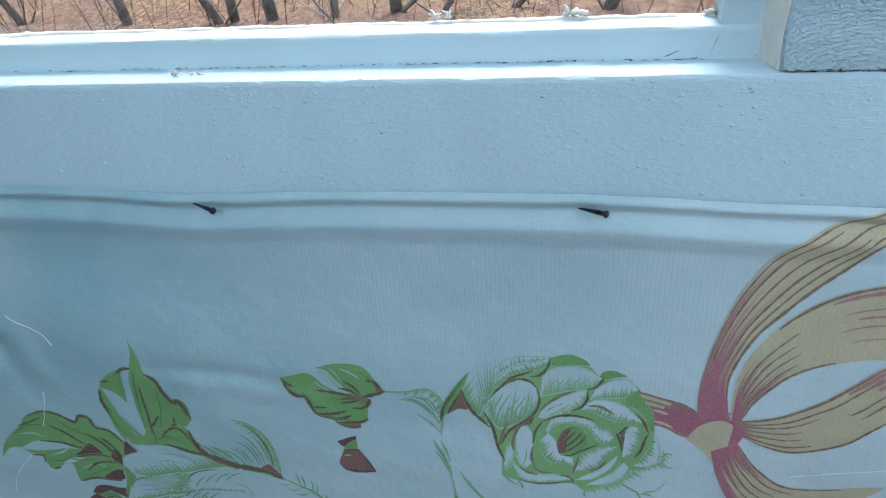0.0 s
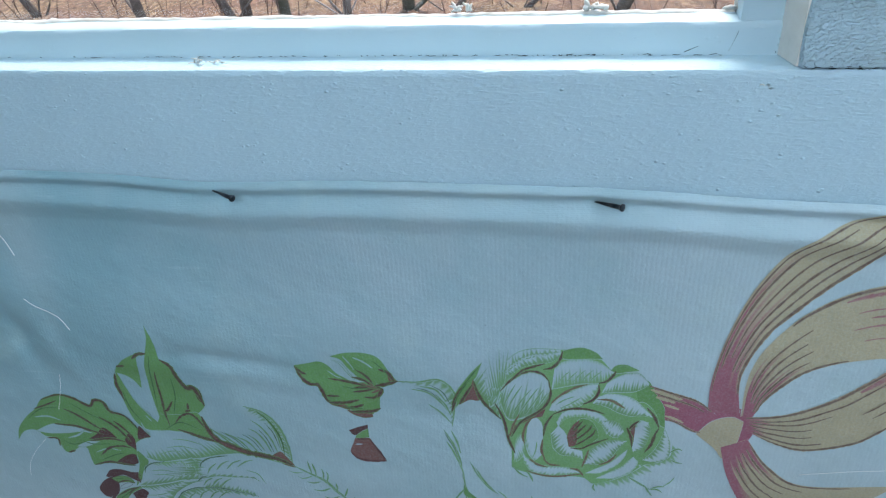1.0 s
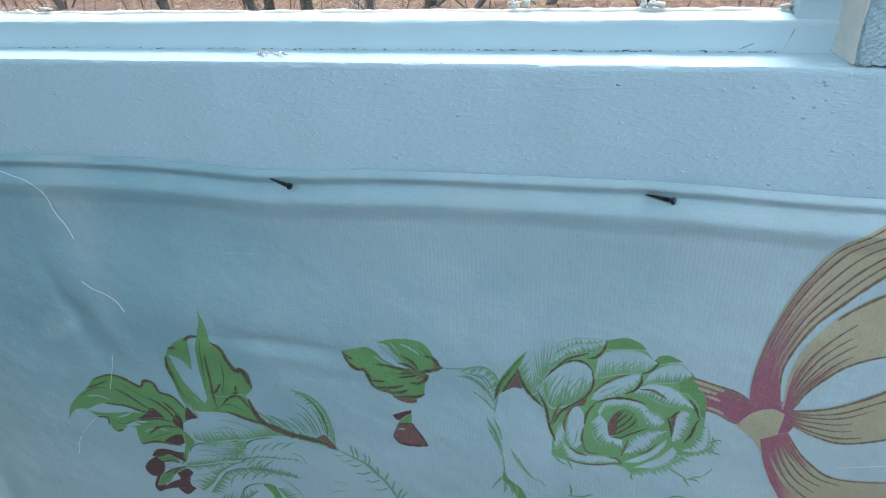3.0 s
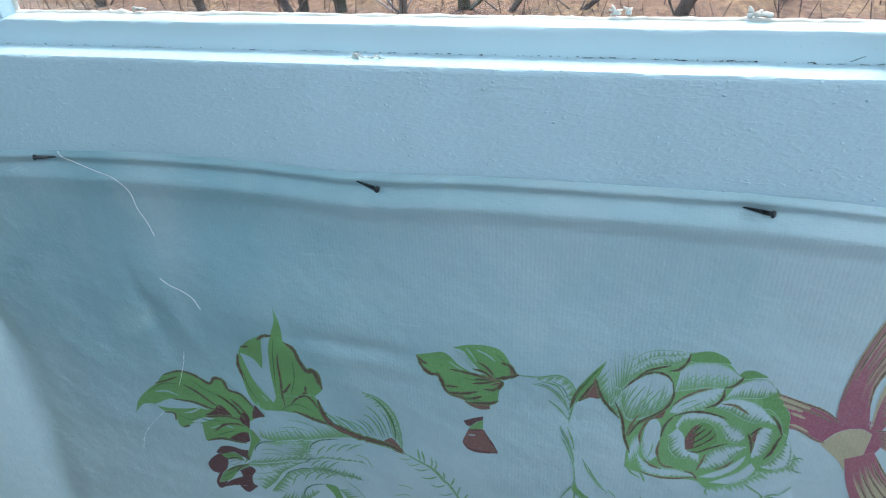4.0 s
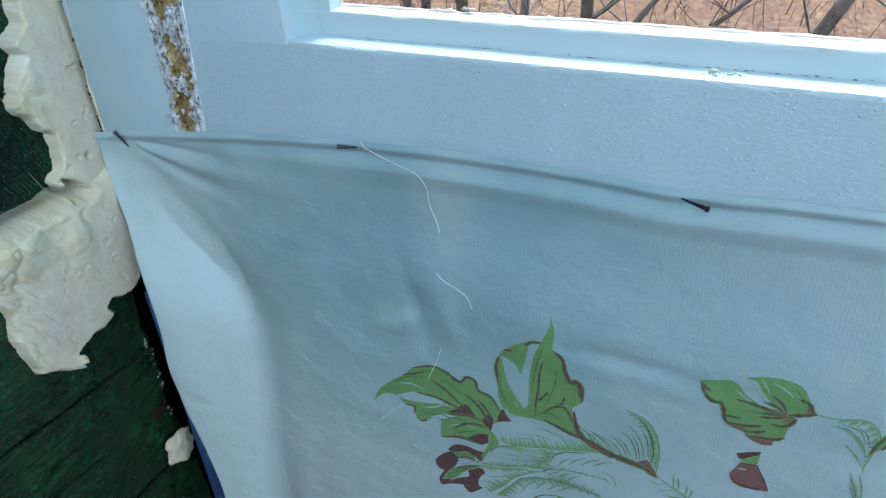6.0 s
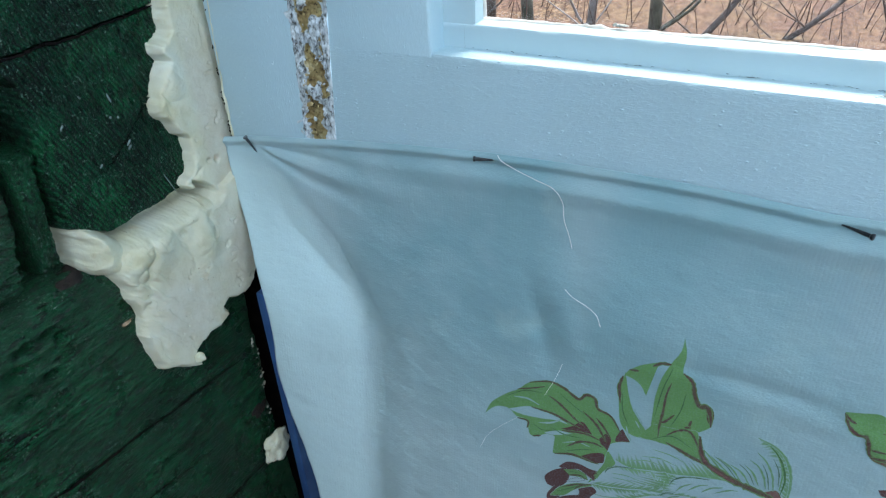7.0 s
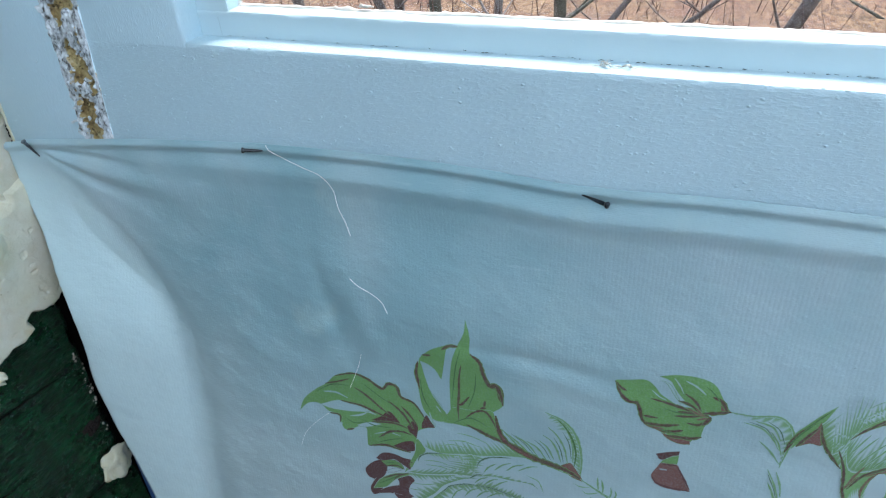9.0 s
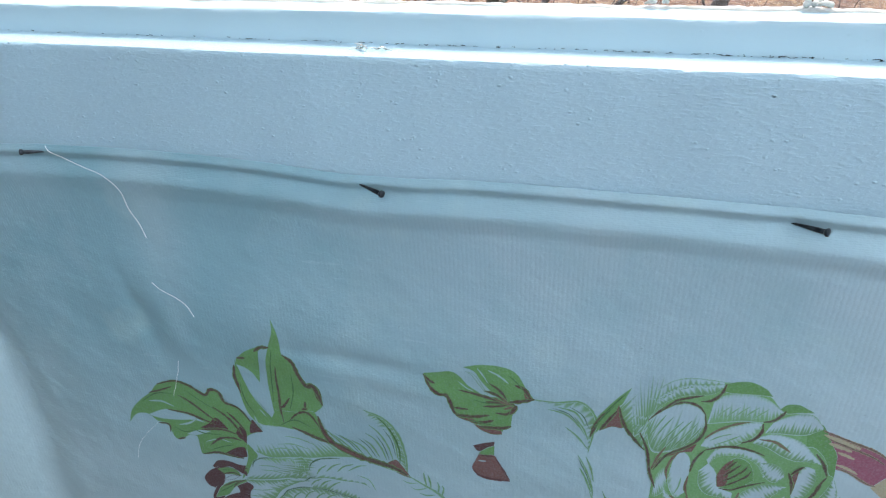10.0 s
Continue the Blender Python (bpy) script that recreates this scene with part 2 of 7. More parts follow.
def fabric(name, low, high, lit_tone, printed=False):
    """Thin cotton: plain weave, slubs, slack little wrinkles, shade painted darker to the left and above, light painted
    paler along the side edge.
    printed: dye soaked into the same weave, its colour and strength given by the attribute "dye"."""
    m = Nodes(name, 0.85, spec=0.12)
    warp = m.wave(112, 2.2, 3, 3, None, "BANDS", "X")
    weft = m.wave(330, 2.5, 2, 1, None, "BANDS", "Z")
    m.bump(m.calc("ADD", warp, weft), 0.10, 0.0005)
    m.bump(m.noise(170, 4, 0.6, m.scaled(0.5, 1, 1)), 0.4, 0.0014)
    m.bump(m.noise(600, 2, 0.6), 0.25, 0.0008)
    m.bump(m.noise(38, 4, 0.55), 0.30, 0.005)
    tone = m.ramp(m.noise(11, 4, 0.6), (0.35, low), (0.65, high))
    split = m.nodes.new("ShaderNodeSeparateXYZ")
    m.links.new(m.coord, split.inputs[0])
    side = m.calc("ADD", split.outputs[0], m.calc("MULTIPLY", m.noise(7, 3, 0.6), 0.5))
    # cloth darkened to the left and above the print, painting in its hollow's shade
    hollow_shade = m.calc("MULTIPLY", m.ramp(side, (0.10, 0.35), (0.28, 1.0), (0.46, 1.0), (0.86, 0.0)), m.ramp(split.outputs[2], (0.62, 0.20), (0.78, 1.0)))
    tone = m.mix(hollow_shade, tone, tuple(c * k for c, k in zip(high, (0.50, 0.655, 0.68))))
    stain = m.ramp(m.noise(16, 3, 0.5), (0.60, 0.0), (0.74, 0.35))
    tone = m.mix(stain, tone, tuple(c * k for c, k in zip(high, (0.90, 0.93, 0.83))))
    rubbed = m.ramp(m.noise(5, 3, 0.5, m.scaled(1, 1, 0.5)), (0.56, 0.0), (0.70, 0.5))
    tone = m.mix(rubbed, tone, tuple(c * k for c, k in zip(high, (0.98, 0.92, 0.90))))
    # paler tone along the side edge, painted for the light it catches
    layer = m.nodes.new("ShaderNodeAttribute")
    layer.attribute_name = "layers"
    tone = m.mix(layer.outputs["Fac"], tone, lit_tone)
    # pinkish darker band below the hem, striped along the warp
    striped_band = m.calc("MULTIPLY", m.calc("MULTIPLY", m.ramp(split.outputs[0], (0.20, 0.0), (0.38, 1.0), (0.55, 1.0), (0.68, 0.0)), m.ramp(split.outputs[2], (0.76, 0.0), (0.85, 1.0), (0.90, 1.0), (0.915, 0.0))), m.ramp(m.noise(14, 4, 0.6), (0.35, 0.2), (0.55, 1.0)))
    tone = m.mix(m.calc("MULTIPLY", striped_band, 0.30), tone, tuple(c * k for c, k in zip(high, (0.86, 0.82, 0.86))))
    tone = m.mix(m.calc("MULTIPLY", m.ramp(warp, (0.12, 0.30), (0.55, 0.0)), m.calc("ADD", m.calc("MULTIPLY", striped_band, 0.5), 0.01)), tone, tuple(0.5 * c for c in low))
    slub = m.ramp(m.noise(300, 2, 0.5, m.scaled(0.12, 1, 1)), (0.66, 0.0), (0.76, 0.15))
    tone = m.mix(slub, tone, tuple(1.10 * c for c in high), "LIGHTEN")
    marks = m.ramp(m.noise(210, 2, 0.5), (0.76, 0.0), (0.80, 0.5))
    tone = m.mix(marks, tone, tuple(0.6 * c for c in low))
    if printed:
        dye = m.nodes.new("ShaderNodeAttribute")
        dye.attribute_name = "dye"
        grain = m.calc("ADD", m.calc("MULTIPLY", m.noise(700, 2, 0.6), 0.6), m.calc("MULTIPLY", m.noise(60, 3), 0.4))
        ink = m.mix(m.ramp(grain, (0.38, 0.0), (0.62, 1.0)), m.mix(1.0, dye.outputs["Color"], (0.93, 0.93, 0.93), "MULTIPLY"), m.mix(1.0, dye.outputs["Color"], (1.06, 1.06, 1.06), "MULTIPLY"))
        wear = m.ramp(m.noise(800, 2, 0.7), (0.30, 0.85), (0.55, 1.0))
        tone = m.mix(m.calc("MULTIPLY", dye.outputs["Alpha"], wear), tone, ink)
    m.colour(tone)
    m.bsdf.inputs["Sheen Weight"].default_value = 0.1
    return m.mat


def green_wood(name, stretch, turn=0, rough=0.34, ridge=0.0035, spec=0.2, saw=False):
    """Old dark green oil paint over bare timber: ridges along the grain, chips, pits and pale specks."""
    m = Nodes(name, rough, spec=spec)
    along = m.scaled(*stretch, rot=(turn, 0, 0))
    m.bump(m.noise(420, 3, 0.55, along), 0.85, ridge)
    m.bump(m.noise(130, 5, 0.7, along), 0.6, ridge * 1.2)
    m.bump(m.noise(520, 4, 0.7), 1.0, 0.0022)
    if saw:
        tone = m.ramp(m.noise(14, 6, 0.65), (0.34, (0.003, 0.028, 0.017)), (0.52, (0.005, 0.064, 0.030)), (0.68, (0.010, 0.16, 0.058)))
    else:
        tone = m.ramp(m.noise(18, 6, 0.65), (0.3, (0.002, 0.032, 0.014)), (0.5, (0.0035, 0.066, 0.026)), (0.72, (0.006, 0.112, 0.042)))
    pits = m.ramp(m.noise(330, 4, 0.75, along), (0.43, 0.95), (0.48, 0.0))
    tone = m.mix(pits, tone, (0.002, 0.010, 0.007))
    worn = m.ramp(m.noise(70, 6, 0.7), (0.60, 0.0), (0.66, 0.85))
    tone = m.mix(worn, tone, (0.005, 0.018, 0.014))
    if saw:
        rows = m.wave(84, 1.4, 3, 4, m.scaled(1, 1, 1, (-27, 0, 0)), "BANDS", "Y")
        ribs = m.wave(128, 2.4, 3, 4, m.scaled(1, 1, 1, (-27, 0, 0)), "BANDS", "Z")
        gate = m.ramp(m.noise(30, 4, 0.6), (0.36, 0.35), (0.62, 0.95))
        cut = m.calc("MULTIPLY", m.ramp(m.calc("MULTIPLY", rows, m.calc("ADD", m.calc("MULTIPLY", ribs, 0.9), 0.1)), (0.10, 1.0), (0.32, 0.0)), gate)
        tone = m.mix(cut, tone, (0.001, 0.006, 0.005))
        m.bump(rows, 0.6, 0.0014)
    specks = m.ramp(m.noise(480, 2, 0.6), (0.64, 0.0), (0.68, 1.0))
    m.colour(m.mix(specks, tone, (0.15, 0.27, 0.22)))
    m.rough(m.ramp(m.noise(30, 4), (0.3, rough - 0.08), (0.7, rough + 0.2)))
    return m.mat


def foam_material():
    """Cured foam: glossy cream skin where it swelled, matt tan cells where it was sliced."""
    m = Nodes("cured_foam", 0.5, spec=0.4)
    skin = m.ramp(m.noise(22, 5, 0.6), (0.32, (0.55, 0.55, 0.37)), (0.48, (0.635, 0.655, 0.51)), (0.68, (0.66, 0.71, 0.61)))
    amber = m.ramp(m.noise(34, 4, 0.65), (0.60, 0.0), (0.72, 0.55))
    skin = m.mix(amber, skin, (0.50, 0.40, 0.21))
    cells = m.ramp(m.noise(46, 5, 0.65), (0.35, (0.56, 0.55, 0.44)), (0.65, (0.64, 0.65, 0.56)))
    layer = m.nodes.new("ShaderNodeAttribute")
    layer.attribute_name = "cut"
    tone = m.mix(layer.outputs["Fac"], skin, cells)
    holes = m.ramp(m.voronoi(120), (0.05, 0.8), (0.10, 0.0))
    few = m.ramp(m.noise(50, 2), (0.56, 0.0), (0.62, 1.0))
    m.colour(m.mix(m.calc("MULTIPLY", holes, few), tone, (0.26, 0.20, 0.12)))
    m.bump(m.noise(120, 5, 0.6, None, 0.8), 0.35, 0.003)
    m.bump(m.noise(480, 3, 0.6), 0.25, 0.001)
    m.bsdf.inputs["Subsurface Weight"].default_value = 0.1
    m.bsdf.inputs["Subsurface Radius"].default_value = (0.004, 0.003, 0.002)
    return m.mat


def plain(name, a, b, scale=30, rough=0.7, bump=0.3, metal=0.0, depth=0.002):
    m = Nodes(name, rough, metal)
    m.colour(m.ramp(m.noise(scale, 5), (0.35, a), (0.65, b)))
    m.bump(m.noise(scale * 4, 4), bump, depth)
    return m.mat


def glass_material():
    m = bpy.data.materials.new("window_glass")
    m.use_nodes = True
    n, l = m.node_tree.nodes, m.node_tree.links
    n.clear()
    out, clear, gloss = n.new("ShaderNodeOutputMaterial"), n.new("ShaderNodeBsdfTransparent"), n.new("ShaderNodeBsdfGlossy")
    dirt, both, soiled = n.new("ShaderNodeBsdfDiffuse"), n.new("ShaderNodeMixShader"), n.new("ShaderNodeMixShader")
    fres, tex, ramp, coord, place = (n.new(k) for k in ("ShaderNodeFresnel", "ShaderNodeTexNoise", "ShaderNodeValToRGB", "ShaderNodeTexCoord", "ShaderNodeMapping"))
    gloss.inputs["Roughness"].default_value = 0.02
    dirt.inputs[0].default_value = (0.75, 0.72, 0.68, 1)
    fres.inputs[0].default_value = 1.3
    place.inputs["Scale"].default_value = (5, 5, 60)
    tex.inputs["Scale"].default_value, tex.inputs["Detail"].default_value = 1.0, 4
    ramp.color_ramp.elements[0].position, ramp.color_ramp.elements[0].color = 0.45, (0.001, 0.001, 0.001, 1)
    ramp.color_ramp.elements[1].position, ramp.color_ramp.elements[1].color = 0.8, (0.007, 0.007, 0.007, 1)
    l.new(coord.outputs["Object"], place.inputs[0])
    l.new(place.outputs[0], tex.inputs["Vector"])
    l.new(tex.outputs[0], ramp.inputs[0])
    l.new(fres.outputs[0], both.inputs[0])
    l.new(clear.outputs[0], both.inputs[1])
    l.new(gloss.outputs[0], both.inputs[2])
    l.new(ramp.outputs[0], soiled.inputs[0])
    l.new(both.outputs[0], soiled.inputs[1])
    l.new(dirt.outputs[0], soiled.inputs[2])
    l.new(soiled.outputs[0], out.inputs[0])
    return m


deep_blue, putty, crumbs = old_blue(), white_filler(), crust()
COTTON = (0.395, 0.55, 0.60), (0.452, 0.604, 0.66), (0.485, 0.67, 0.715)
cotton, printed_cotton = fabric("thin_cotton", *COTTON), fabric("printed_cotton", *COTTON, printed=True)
green_side = green_wood("green_painted_log_side", (1, 0.22, 1), 0, 0.24, 0.0070, 0.40)
green_end = green_wood("green_painted_end_grain", (1, 1, 0.30), -15, 0.34, 0.0045, 0.18, True)
green_split = green_wood("green_painted_splinters", (1, 1, 0.6), 0, 0.34, 0.0055, 0.25)
foam_mat, glass_mat = foam_material(), glass_material()
steel = plain("blackened_steel", (0.010, 0.013, 0.017), (0.055, 0.065, 0.075), 300, 0.32, 0.2, 0.45, 0.0003)
dim_steel = plain("dull_grey_steel", (0.045, 0.060, 0.075), (0.12, 0.15, 0.17), 300, 0.4, 0.2, 0.5, 0.0003)
thread_mat = plain("pale_thread", (0.72, 0.75, 0.74), (0.82, 0.84, 0.83), 500, 0.8, 0.1)
# near-black for cracks, and for shade painted into gaps and cavities
gap_black = plain("gap_and_crack_black", (0.002, 0.002, 0.003), (0.010, 0.008, 0.007), 60, 0.95)
gap_black.node_tree.nodes["Principled BSDF"].inputs["Specular IOR Level"].default_value = 0.05
wall_paint = plain("whitewashed_boards", (0.66, 0.69, 0.70), (0.74, 0.76, 0.77), 8, 0.7, 0.2)
floor_paint = plain("brown_floor_paint", (0.20, 0.10, 0.05), (0.28, 0.15, 0.08), 10, 0.5, 0.2)
tow_mat = plain("grey_tow", (0.10, 0.09, 0.08), (0.42, 0.42, 0.42), 120, 0.95, 0.6)
bare_wood = plain("weathered_bare_wood", (0.008, 0.007, 0.006), (0.040, 0.026, 0.022), 150, 0.85, 1.0, 0.0, 0.004)

# ---- structure ----
# room shell out of view, added to enclose and bounce the fill light
RIGHT, BACK, TOP = 2.0, -1.35, 2.3


def structure(name, lo, hi, material, label, category):
    return tagged(new(name, block_mesh(name, lo, hi, material, 0.003)), label, category, kind="structure")


structure("floor", (-0.5, BACK - 0.1, -0.06), (RIGHT + 0.1, 0.12, 0.0), floor_paint, "brown painted veranda floor", "floor")
structure("ceiling", (-0.5, BACK - 0.1, TOP), (RIGHT + 0.1, 0.12, TOP + 0.05), wall_paint, "assumed whitewashed board ceiling of the veranda, out of view", "ceiling")


def wall_with_opening(name, along, at, a0, a1, o0, o1, z0, z1, label):
    """A wall 8 cm thick of four butted blocks round one opening."""
    top = base(name, label=label, category="wall", kind="structure")
    for lo, hi, low, high in ((a0, o0, 0, TOP), (o1, a1, 0, TOP), (o0, o1, 0, z0), (o0, o1, z1, TOP)):
        if along == "x":
            c0, c1 = (lo, at - 0.04, low), (hi, at + 0.04, high)
        else:
            c0, c1 = (at - 0.04, lo, low), (at + 0.04, hi, high)
        child("wall_piece", block_mesh("wall_piece", c0, c1, wall_paint, 0), top)
    return top


wall_with_opening("wall_back", "x", BACK, -0.5, RIGHT + 0.1, -0.15, 0.95, 1.55, 2.25, "assumed whitewashed back wall, out of view, with an opening for fill light")
wall_with_opening("wall_side", "y", RIGHT, BACK + 0.04, 0.1, -1.2, -0.3, 1.55, 2.25, "assumed whitewashed side wall, out of view, with an opening for fill light")

# the wall that holds the window: below, above and beyond the sash
structure("wall_below_window", (-0.215, 0.004, 0.0), (1.6, 0.07, 0.785), paint_flat, "light blue boards below the window", "wall")
structure("wall_above_window", (-0.5, 0.004, 1.75), (RIGHT, 0.09, TOP), paint_flat, "light blue boards above the window", "wall")
structure("wall_beyond_window", (0.86, 0.004, 0.785), (RIGHT, 0.09, 1.75), paint_up, "light blue boards beside the window", "wall")

# ---- window ----
window = base("window_1", label="light blue painted wooden window with thick brushed paint", category="window", kind="structure")
WIDE, SILL, HEAD = 0.62, 1.0, 1.62


def rounded(y0, z0, y1, z1, r):
    """Front face, rounded upper edge and top of a bar, as (y, z)."""
    return [(y0, z0), (y0, z0 + 0.002), (y0, z1 - r - 0.002), (y0, z1 - r), (y0 + 0.3 * r, z1 - 0.3 * r), (y0 + r, z1), (y1, z1 + 0.0005), (y1, z0)]


child("bottom_rail", sweep_mesh("bottom_rail", rounded(0.0, 0.785, 0.056, SILL, 0.0025), 0.0, 0.86, "x", paint_flat, 0.003, 0.0005, 40, 3), window)
child("top_rail", block_mesh("top_rail", (-0.097, 0.0, HEAD), (0.86, 0.05, 1.75), paint_flat), window)
child("left_stile", sweep_mesh("left_stile", [(-0.097, 0.05), (-0.097, 0.0), (-0.0025, 0.0), (-0.0008, 0.0008), (0.0, 0.0025), (0.0, 0.05)], SILL - 0.003, HEAD, "z", paint_up, 0.003, 0.0006, 60, 5), window)
child("left_stile_foot", block_mesh("left_stile_foot", (-0.097, 0.0, 0.785), (0.0, 0.05, SILL - 0.003), paint_flat, 0), window)
child("right_stile", sweep_mesh("right_stile", [(0.86, 0.05), (0.86, -0.001), (WIDE + 0.0016, -0.001), (WIDE + 0.0004, -0.0004), (WIDE - 0.0004, 0.001), (WIDE - 0.006, 0.024), (WIDE - 0.006, 0.05)], SILL + 0.001, HEAD, "z", paint_grain, 0.003, 0.0010, 60, 7), window, "light blue stile with open wood grain")
# cream paint made paler still: skylight on this face put into its colour
lit_reveal_paint = plain("cream_paint_paled", (0.76, 0.755, 0.69), (0.85, 0.84, 0.78), 60, 0.5, 0.3)
child("reveal", sweep_mesh("reveal", [(WIDE - 0.0002, 0.0022), (WIDE - 0.0012, 0.0022), (WIDE - 0.0068, 0.0215), (WIDE - 0.0055, 0.0215)], SILL + 0.0006, HEAD, "z", lit_reveal_paint, 0.004, 0.0003, 40, 17), window, "cream painted inner face of the stile, paled for the skylight on it")
# inner bead: a second step round the pane
BEAD = 0.018
child("bead", sweep_mesh("bead", rounded(0.020, SILL - 0.002, 0.0375, SILL + BEAD, 0.002), 0.0, WIDE, "x", paint_bead, 0.003, 0.0007, 50, 9), window)
child("bead", sweep_mesh("bead", [(-0.001, 0.0375), (-0.001, 0.021), (0.025, 0.021), (0.0265, 0.0215), (0.027, 0.023), (0.027, 0.0375)], SILL, HEAD, "z", paint_bead, 0.003, 0.0006, 50, 11), window)
child("bead", sweep_mesh("bead", [(WIDE - 0.005, 0.0375), (WIDE - 0.005, 0.021), (WIDE - 0.0255, 0.021), (WIDE - 0.0265, 0.0215), (WIDE - 0.027, 0.023), (WIDE - 0.027, 0.0375)], SILL, HEAD, "z", paint_bead, 0.003, 0.0006, 50, 13), window)
pane = child("pane", block_mesh("pane", (0.004, 0.038, SILL + 0.004), (WIDE - 0.010, 0.041, HEAD), glass_mat, 0), window, "dusty streaked window glass")
pane.visible_shadow = False


def putty_bead(name, along, start, end, seed, at):
    """A rough hand-smeared line of putty with lumps where it was torn off."""
    n = int((end - start) / 0.002)
    t = np.linspace(start, end, n)
    rise = 0.0016 + 0.0010 * fnoise(t * 60, t * 0, seed, 3) + 0.005 * np.clip(vnoise(t * 70, t * 0, seed + 3) - 0.86, 0, 1) * 4 * vnoise(t * 400, t * 0, seed)
    reach = 0.0045 + 0.0035 * fnoise(t * 60, t * 0 + 9, seed)
    a = np.linspace(0, math.pi, 7)
    pts = np.zeros((n, 7, 3))
    for k, c in enumerate(a):
        front = 0.0377 - reach * (0.5 + 0.5 * math.cos(c)) * 0.9
        high = rise * math.sin(c) + 0.0006 * fnoise(t * 300, t * 0 + k, seed)
        if along == "x":
            pts[:, k] = np.stack([t, front, at + high], 1)
        else:
            pts[:, k] = np.stack([at + high * (1 if at < 0.3 else -1), front, t], 1)
    return grid_mesh(name, pts, putty)


child("putty_line", putty_bead("putty_line", "x", 0.015, WIDE - 0.025, 21, SILL + BEAD), window, "ragged white putty line along the glass")
child("putty_line", putty_bead("putty_line", "z", SILL + BEAD, HEAD, 23, 0.027), window, "ragged white putty line along the glass")
child("putty_line", putty_bead("putty_line", "z", SILL + BEAD, HEAD, 25, WIDE - 0.027), window, "ragged white putty line along the glass")

def paint_cracks():
    """Broken dark flecks where the paint has split between ledge and bead and in the corners."""
    bm, rng = bmesh.new(), random.Random(5)

    def fleck(x, y, z, long, tilt):
        m = Matrix.Translation((x, y, z)) @ Matrix.Rotation(tilt, 4, "Y") @ Matrix.Diagonal((0.8 * long, 0.0003, rng.uniform(0.00008, 0.00022), 1))
        bmesh.ops.create_icosphere(bm, subdivisions=1, radius=1, matrix=m)

    for k in range(150):
        x = WIDE * rng.random() ** 0.7
        if 0.02 < x < WIDE - 0.03:
            fleck(x, 0.0197, SILL + rng.uniform(0.0004, 0.0012), rng.uniform(0.0003, 0.0022), rng.uniform(-0.2, 0.2))
    for k in range(110):
        fleck(0.622 + 0.236 * rng.random(), -0.0012, SILL + rng.uniform(0.0002, 0.0016), rng.uniform(0.0005, 0.0030), rng.uniform(-0.15, 0.15))
    for x, z, run, lean in ((0.568, 1.002, 0.007, 0.45), (0.590, 1.003, 0.010, 1.25), (0.6125, 1.001, 0.030, 1.45), (0.018, 1.002, 0.012, 1.6)):
        for k in range(9):
            d = run * (k / 8 + rng.uniform(-0.05, 0.05))
            fleck(x + d * math.cos(lean), 0.0200, z + d * math.sin(lean), rng.uniform(0.0003, 0.0012), -lean + rng.uniform(-0.4, 0.4))
    me = bpy.data.meshes.new("paint_crack")
    bm.to_mesh(me)
    bm.free()
    me.materials.append(gap_black)
    return child("paint_crack", me, window, "dark splits in the paint along the bead")


paint_cracks()


def shreds(name, label, at, count, long, seed, spread=(1, 0.4, 0.6), radius=0.0003, material=None):
    """A few stiff fibres or paint shreds standing off the surface."""
    rng = random.Random(seed)
    verts, faces = [], []
    for k in range(count):
        p = Vector(at) + Vector((rng.uniform(-1, 1) * long * 1.2, 0, 0))
        way = Vector((rng.uniform(-1, 1) * spread[0], -rng.uniform(0.2, 1) * spread[1], rng.uniform(0.1, 1) * spread[2])).normalized() * long * rng.uniform(0.5, 1.2)
        t = tube_mesh("fibre", [p, p + way * 0.5, p + way + Vector((0, 0, -0.2 * long))], [radius, radius * 0.9, radius * 0.4], None, 5)
        off = len(verts)
        verts += [tuple(v.co) for v in t.vertices]
        faces += [tuple(off + i for i in f.vertices) for f in t.polygons]
        bpy.data.meshes.remove(t)
    return child(name, mesh_of(name, verts, faces, material or putty), window, label)


shreds("paint_shred", "frayed white shreds of paint on the ledge", (0.300, 0.010, 1.0005), 16, 0.008, 3)
shreds("brush_hair", "brush hair stuck in the paint", (0.526, 0.0, 0.969), 1, 0.006, 4, (0.05, 0.1, 1.0), 0.00028, paint_bead)
shreds("brush_hair", "brush hair stuck in the paint", (0.600, 0.0, 0.992), 1, 0.005, 6, (1.0, 0.1, 0.3), 0.00035, putty)
shreds("brush_hair", "brush hair stuck in the paint", (0.085, 0.0, 0.985), 2, 0.005, 8, (0.5, 0.1, 1.0), 0.00028, paint_bead)
shreds("brush_hair", "brush hair stuck in the paint", (-0.155, 0.0, 0.975), 2, 0.005, 9, (0.4, 0.1, 1.0), 0.00028, paint_bead)
shreds("putty_tail", "torn tails of putty standing up from the line", (0.452, 0.0355, 1.021), 7, 0.007, 11, (0.8, 0.2, 1.0), 0.0010)
shreds("putty_tail", "torn tails of putty standing up from the line", (0.520, 0.0355, 1.021), 5, 0.008, 12, (0.5, 0.2, 1.0), 0.0016)
shreds("putty_tail", "torn tails of putty standing up from the line", (0.593, 0.0345, 1.020), 9, 0.006, 13, (1.0, 0.4, 0.4), 0.0010)
shreds("putty_tail", "torn tails of putty standing up from the line", (0.130, 0.0355, 1.021), 4, 0.006, 14, (1.0, 0.2, 0.5), 0.0010)

# added black block: closes the jamb gap and stands in for its shade
tagged(new("wall_gap_backing", block_mesh("wall_gap_backing", (-0.42, 0.03, 0.0), (-0.2225, 0.1, TOP), gap_black, 0)), "black block for the shade in the gap between jamb and logs", "wall", kind="structure")
